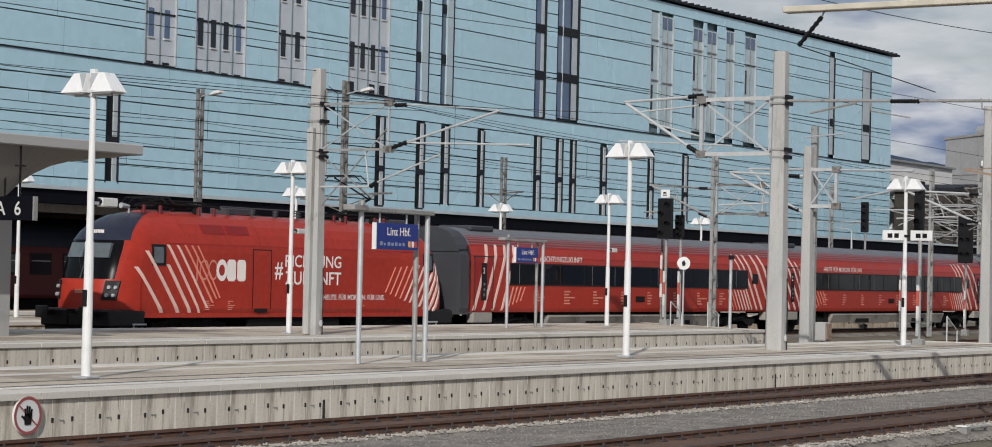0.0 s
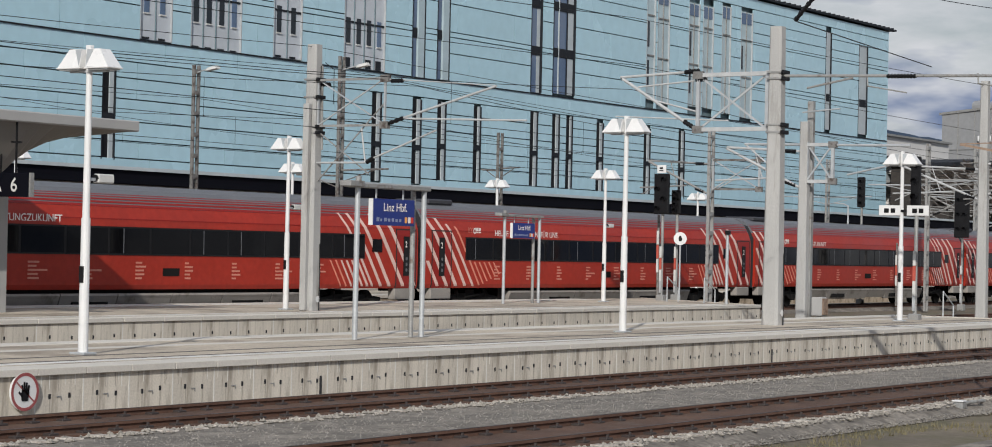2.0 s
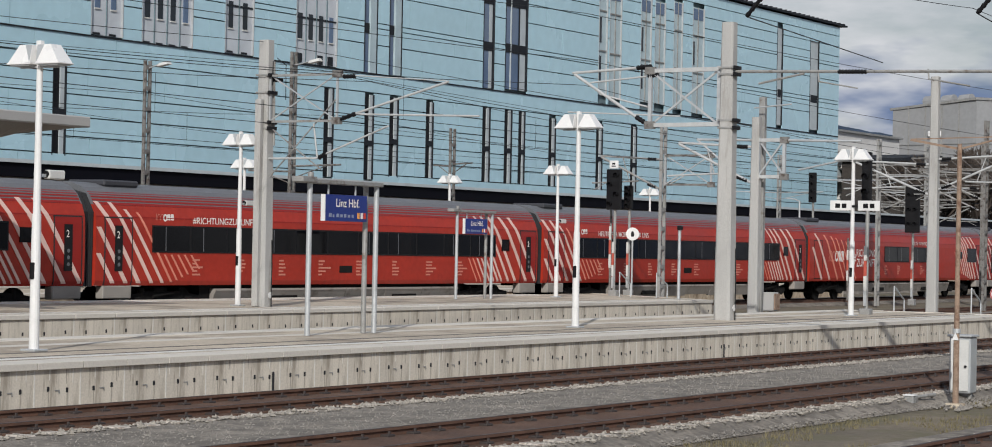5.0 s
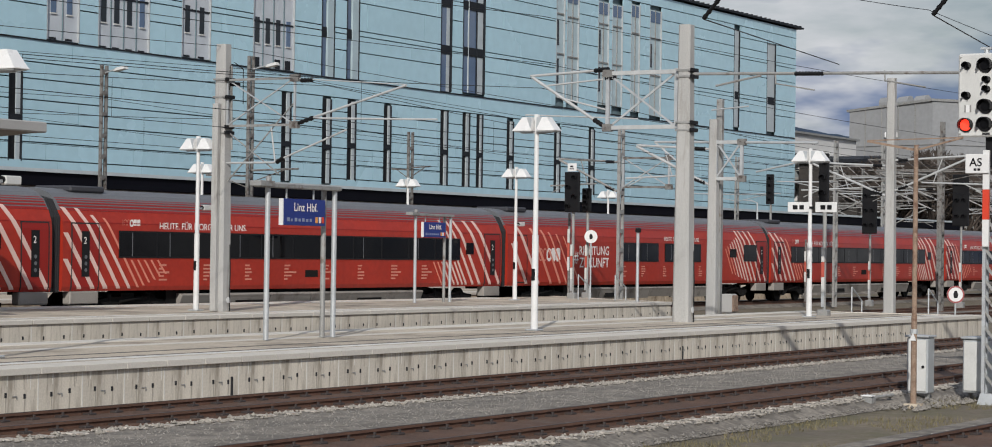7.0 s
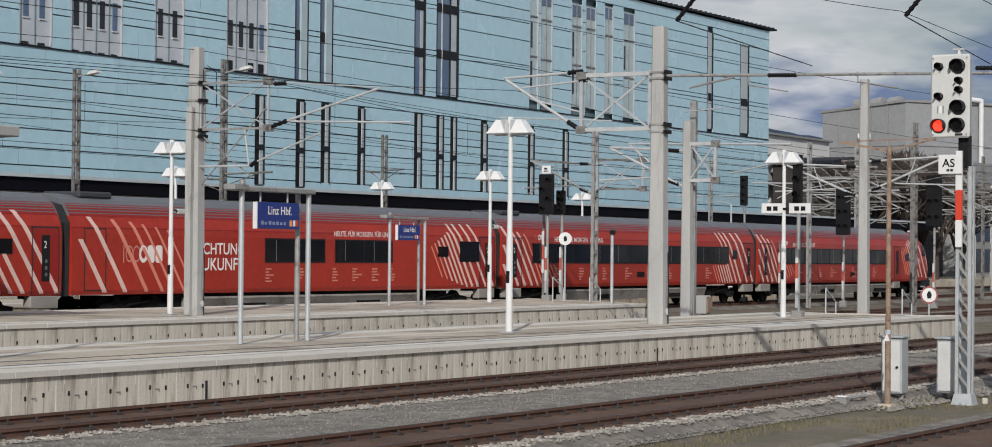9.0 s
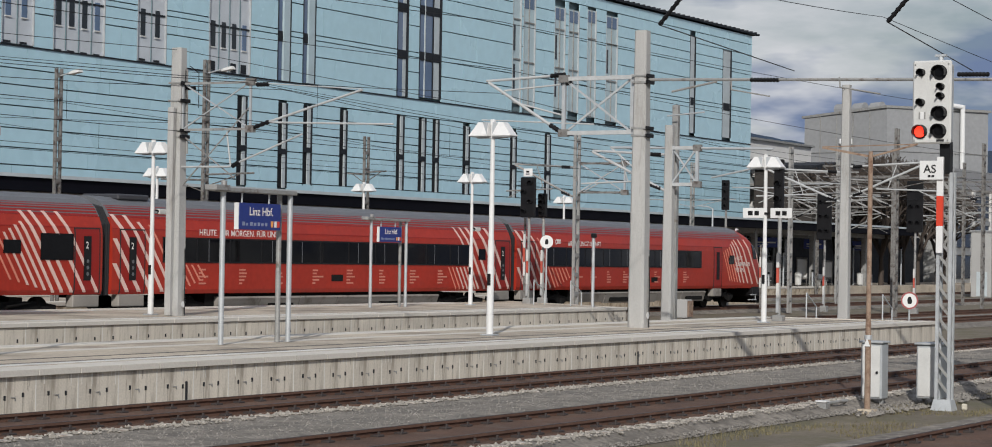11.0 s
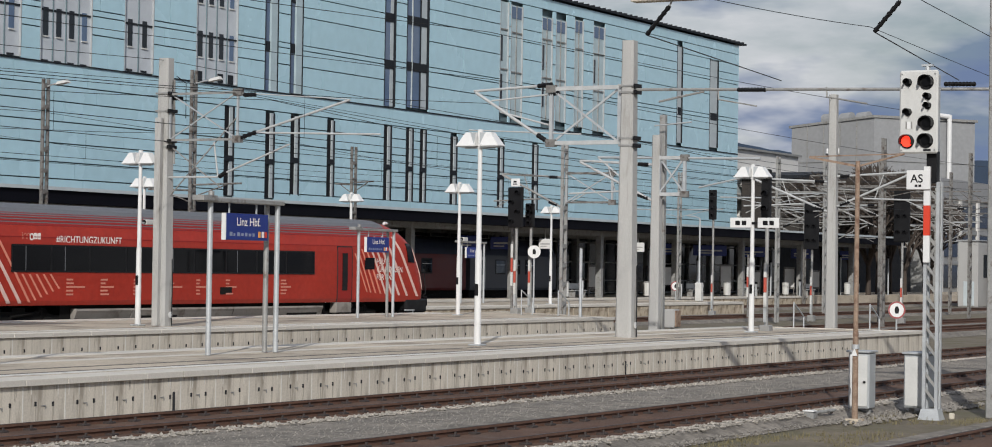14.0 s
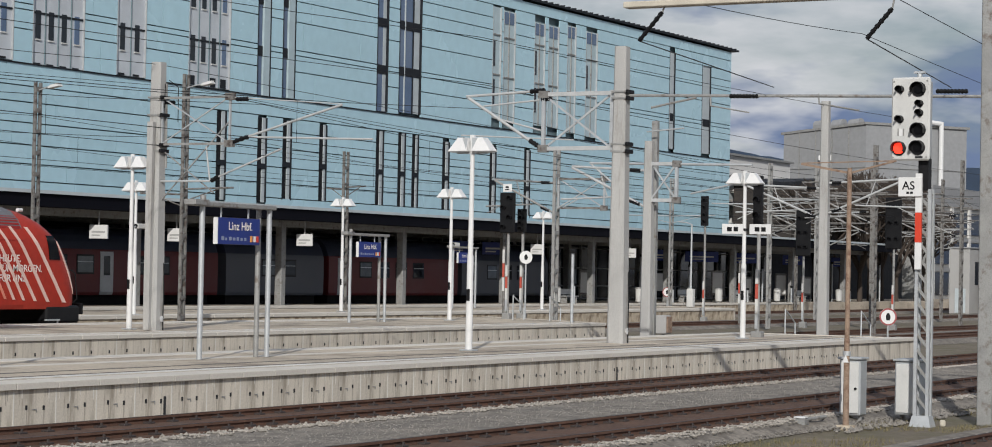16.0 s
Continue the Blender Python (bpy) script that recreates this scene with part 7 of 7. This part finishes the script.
def hill():
    vs, fs = [], []
    n = 160
    for i in range(n + 1):
        x = 900 + 2600 * i / n
        y = 1500 - 900 * i / n
        rise = 0.0506 + 0.0115 * math.exp(-max(0.0, x / y - 2.37) / 0.2) + 0.0008 * noise.noise(Vector((i * 0.35, 0.5, 0))) + 0.0006 * noise.noise(Vector((i * 0.9, 2.5, 0)))
        h = math.hypot(x + 60, y + 60) * rise + EYE
        vs += [(x, y, -2), (x + 60, y + 60, h)]
    for i in range(n):
        fs.append((2 * i, 2 * i + 2, 2 * i + 3, 2 * i + 1))
    setting("backdrop", G().add(vs, fs), HILL, "wooded hill on the horizon, its dark blue colour holding the haze")


hill()


def bare_tree(x, y, h, seed):
    rnd = random.Random(seed)
    c = thing("bare_tree", (x, y, 0), "leafless tree with many fine twigs", "tree", "bare trees beyond the tracks")
    trunk, twigs = G(), G()

    def grow(p, d, l, r, depth):
        q = p + d * l
        (trunk if depth < 2 else twigs).cyl(p, q, r, r * 0.7, 6 if depth < 2 else 4)
        if depth == 6:
            return
        for _ in range(5 if depth == 0 else 3 if depth < 3 else 4):
            v = (d + Vector((rnd.uniform(-1, 1), rnd.uniform(-1, 1), rnd.uniform(-0.25, 0.7))) * 0.75).normalized()
            grow(q, v, l * rnd.uniform(0.62, 0.82), r * 0.70, depth + 1)

    grow(Vector((0, 0, -0.2)), Vector((0, 0, 1)), h * 0.28, h * 0.022, 0)
    part("trunk", trunk, TWIG, c)
    part("crown", twigs, TWIG, c)


for i, (x, y, h) in enumerate(((174, 65.5, 11), (178, 63, 11.5), (184, 68, 12), (189, 66, 12.5), (194, 70.5, 12), (198, 68, 13), (204, 73, 12), (208, 71.5, 12.5), (214, 77, 12), (186, 62.5, 10), (196, 64, 11), (204, 66, 11))):
    bare_tree(x, y, h, i)


def poster_case(x, y):
    c = thing("poster_case", (x, y, 0.55), "pair of pale posters in a dark frame", "poster", "platform poster cases", -40)
    part("frame", G().cbox(-1.1, 1.1, -0.05, 0.05, 0.7, 2.1, 0.02), BLACK, c)
    for s in (-0.52, 0.52):
        part("poster", G().box(s - 0.45, s + 0.45, -0.06, -0.05, 0.8, 2.0), HOUSING, c)
    for s in (-0.9, 0.9):
        part("leg", G().box(s - 0.04, s + 0.04, -0.04, 0.04, 0, 0.7), BLACK, c)


def litter_bin(x, y):
    c = thing("litter_bin", (x, y, 0.55), "round grey steel litter bin on the platform", "bin", "bins under the canopy")
    part("body", G().cyl((0, 0, 0.1), (0, 0, 0.95), 0.24, 0.27, 12), HOUSING, c)
    part("lid", G().cyl((0, 0, 0.95), (0, 0, 1.05), 0.28, 0.2, 12), STEEL_GREY, c)
    part("foot", G().cyl((0, 0, 0), (0, 0, 0.1), 0.12, n=8), STEEL_GREY, c)


def bench(x, y):
    c = thing("platform_bench", (x, y, 0.55), "pale metal bench with a low back under the canopy", "bench", "benches under the canopy")
    part("seat", G().cbox(-0.9, 0.9, -0.22, 0.22, 0.42, 0.47, 0.01), BRIGHT, c)
    part("backrest", G().cbox(-0.9, 0.9, 0.22, 0.26, 0.55, 0.9, 0.01), BRIGHT, c)
    for k in (-0.7, 0.7):
        part("leg", G().box(k - 0.03, k + 0.03, -0.18, 0.24, 0, 0.42), STEEL_GREY, c)


def timetable_stand(x, y, h):
    c = thing("timetable_stand", (x, y, 0.55), "pale printed sheets in a dark standing frame", "notice board", "notice boards under the canopy", -50)
    part("frame", G().cbox(-0.45, 0.45, -0.06, 0.06, 0.5, h, 0.02), DARK_STEEL, c)
    part("sheet", G().box(-0.37, 0.37, -0.07, -0.06, 0.65, h - 0.15), HOUSING, c)
    for k in (-0.38, 0.38):
        part("leg", G().box(k - 0.03, k + 0.03, -0.03, 0.03, 0, 0.5), DARK_STEEL, c)


for x, y in ((121.0, 62.3), (133.5, 62.6), (146.0, 62.2), (158.5, 62.7), (171.0, 62.3)):
    litter_bin(x, y)
for x, y in ((124.5, 63.2), (143.0, 63.4), (152.5, 63.0), (165.0, 63.3)):
    bench(x, y)
for x, y, h in ((128.0, 63.8, 2.1), (149.0, 63.6, 2.3), (155.5, 64.0, 1.9), (161.0, 63.4, 2.2), (168.0, 64.0, 2.0)):
    timetable_stand(x, y, h)
poster_case(139.0, 64.2)
rnd_posts = random.Random(6)
for k in range(16):
    marker_post(118 + 4.2 * k + rnd_posts.uniform(-1, 1), 61.9 + rnd_posts.uniform(0, 2.0), 0.55, rnd_posts.choice((1.0, 1.2, 2.6, 3.2)), 0.07)


WEB_BAR = G().bar((0, 0, 0), (0, 0.6, 0.5), 0.03)


WEBS = {m: WEB_BAR.mesh("web_bar") for m in (DARK_STEEL, STEEL_GREY)}


def far_masts():
    """Steel masts with lattice cross arms beyond the platform ends."""
    for x, y, h in ((98, 34, 8.6), (105, 42, 8.2), (125, 47, 9), (118, 36, 9), (140, 44, 9), (150, 56, 9), (165, 53, 9), (112, 39, 8.4), (158, 61, 9)):
        m = lattice_mast(x, y, 0.0, h, 0.34, "weathered steel catenary mast with cross arms", x % 2 < 1, arms=((-3.2, 6.3), (3.2, 6.1)))
        paint = DARK_STEEL if x % 2 < 1 else STEEL_GREY
        y0, y1 = (-3.6, 0.6) if x % 3 < 1 else (-0.6, 3.6)
        part("cross_truss", G().bar((0, y0, 6.9), (0, y1, 6.9), 0.07), paint, m)
        part("cross_truss", G().bar((0, y0, 6.4), (0, y1, 6.4), 0.07), paint, m)
        for k in range(int(y0 / 0.6), int(y1 / 0.6)):
            part("web_bar", WEBS[paint], paint, m).location = (0, k * 0.6, 6.4)
        side = 1 if x % 3 else -1
        hinged_cantilever(m, 0.2 * side, 2.8 * side, 4.6 + 0.2 * (x % 3), STEEL_GREY)


far_masts()


# ---- all that moves ----
def motions():
    times = [0.5 * k for k in range(33)]
    for car, back in cars:
        walk(car, [(t, pose(train_at(t) + back, TRAIN_Y, 0)) for t in times])


motions()
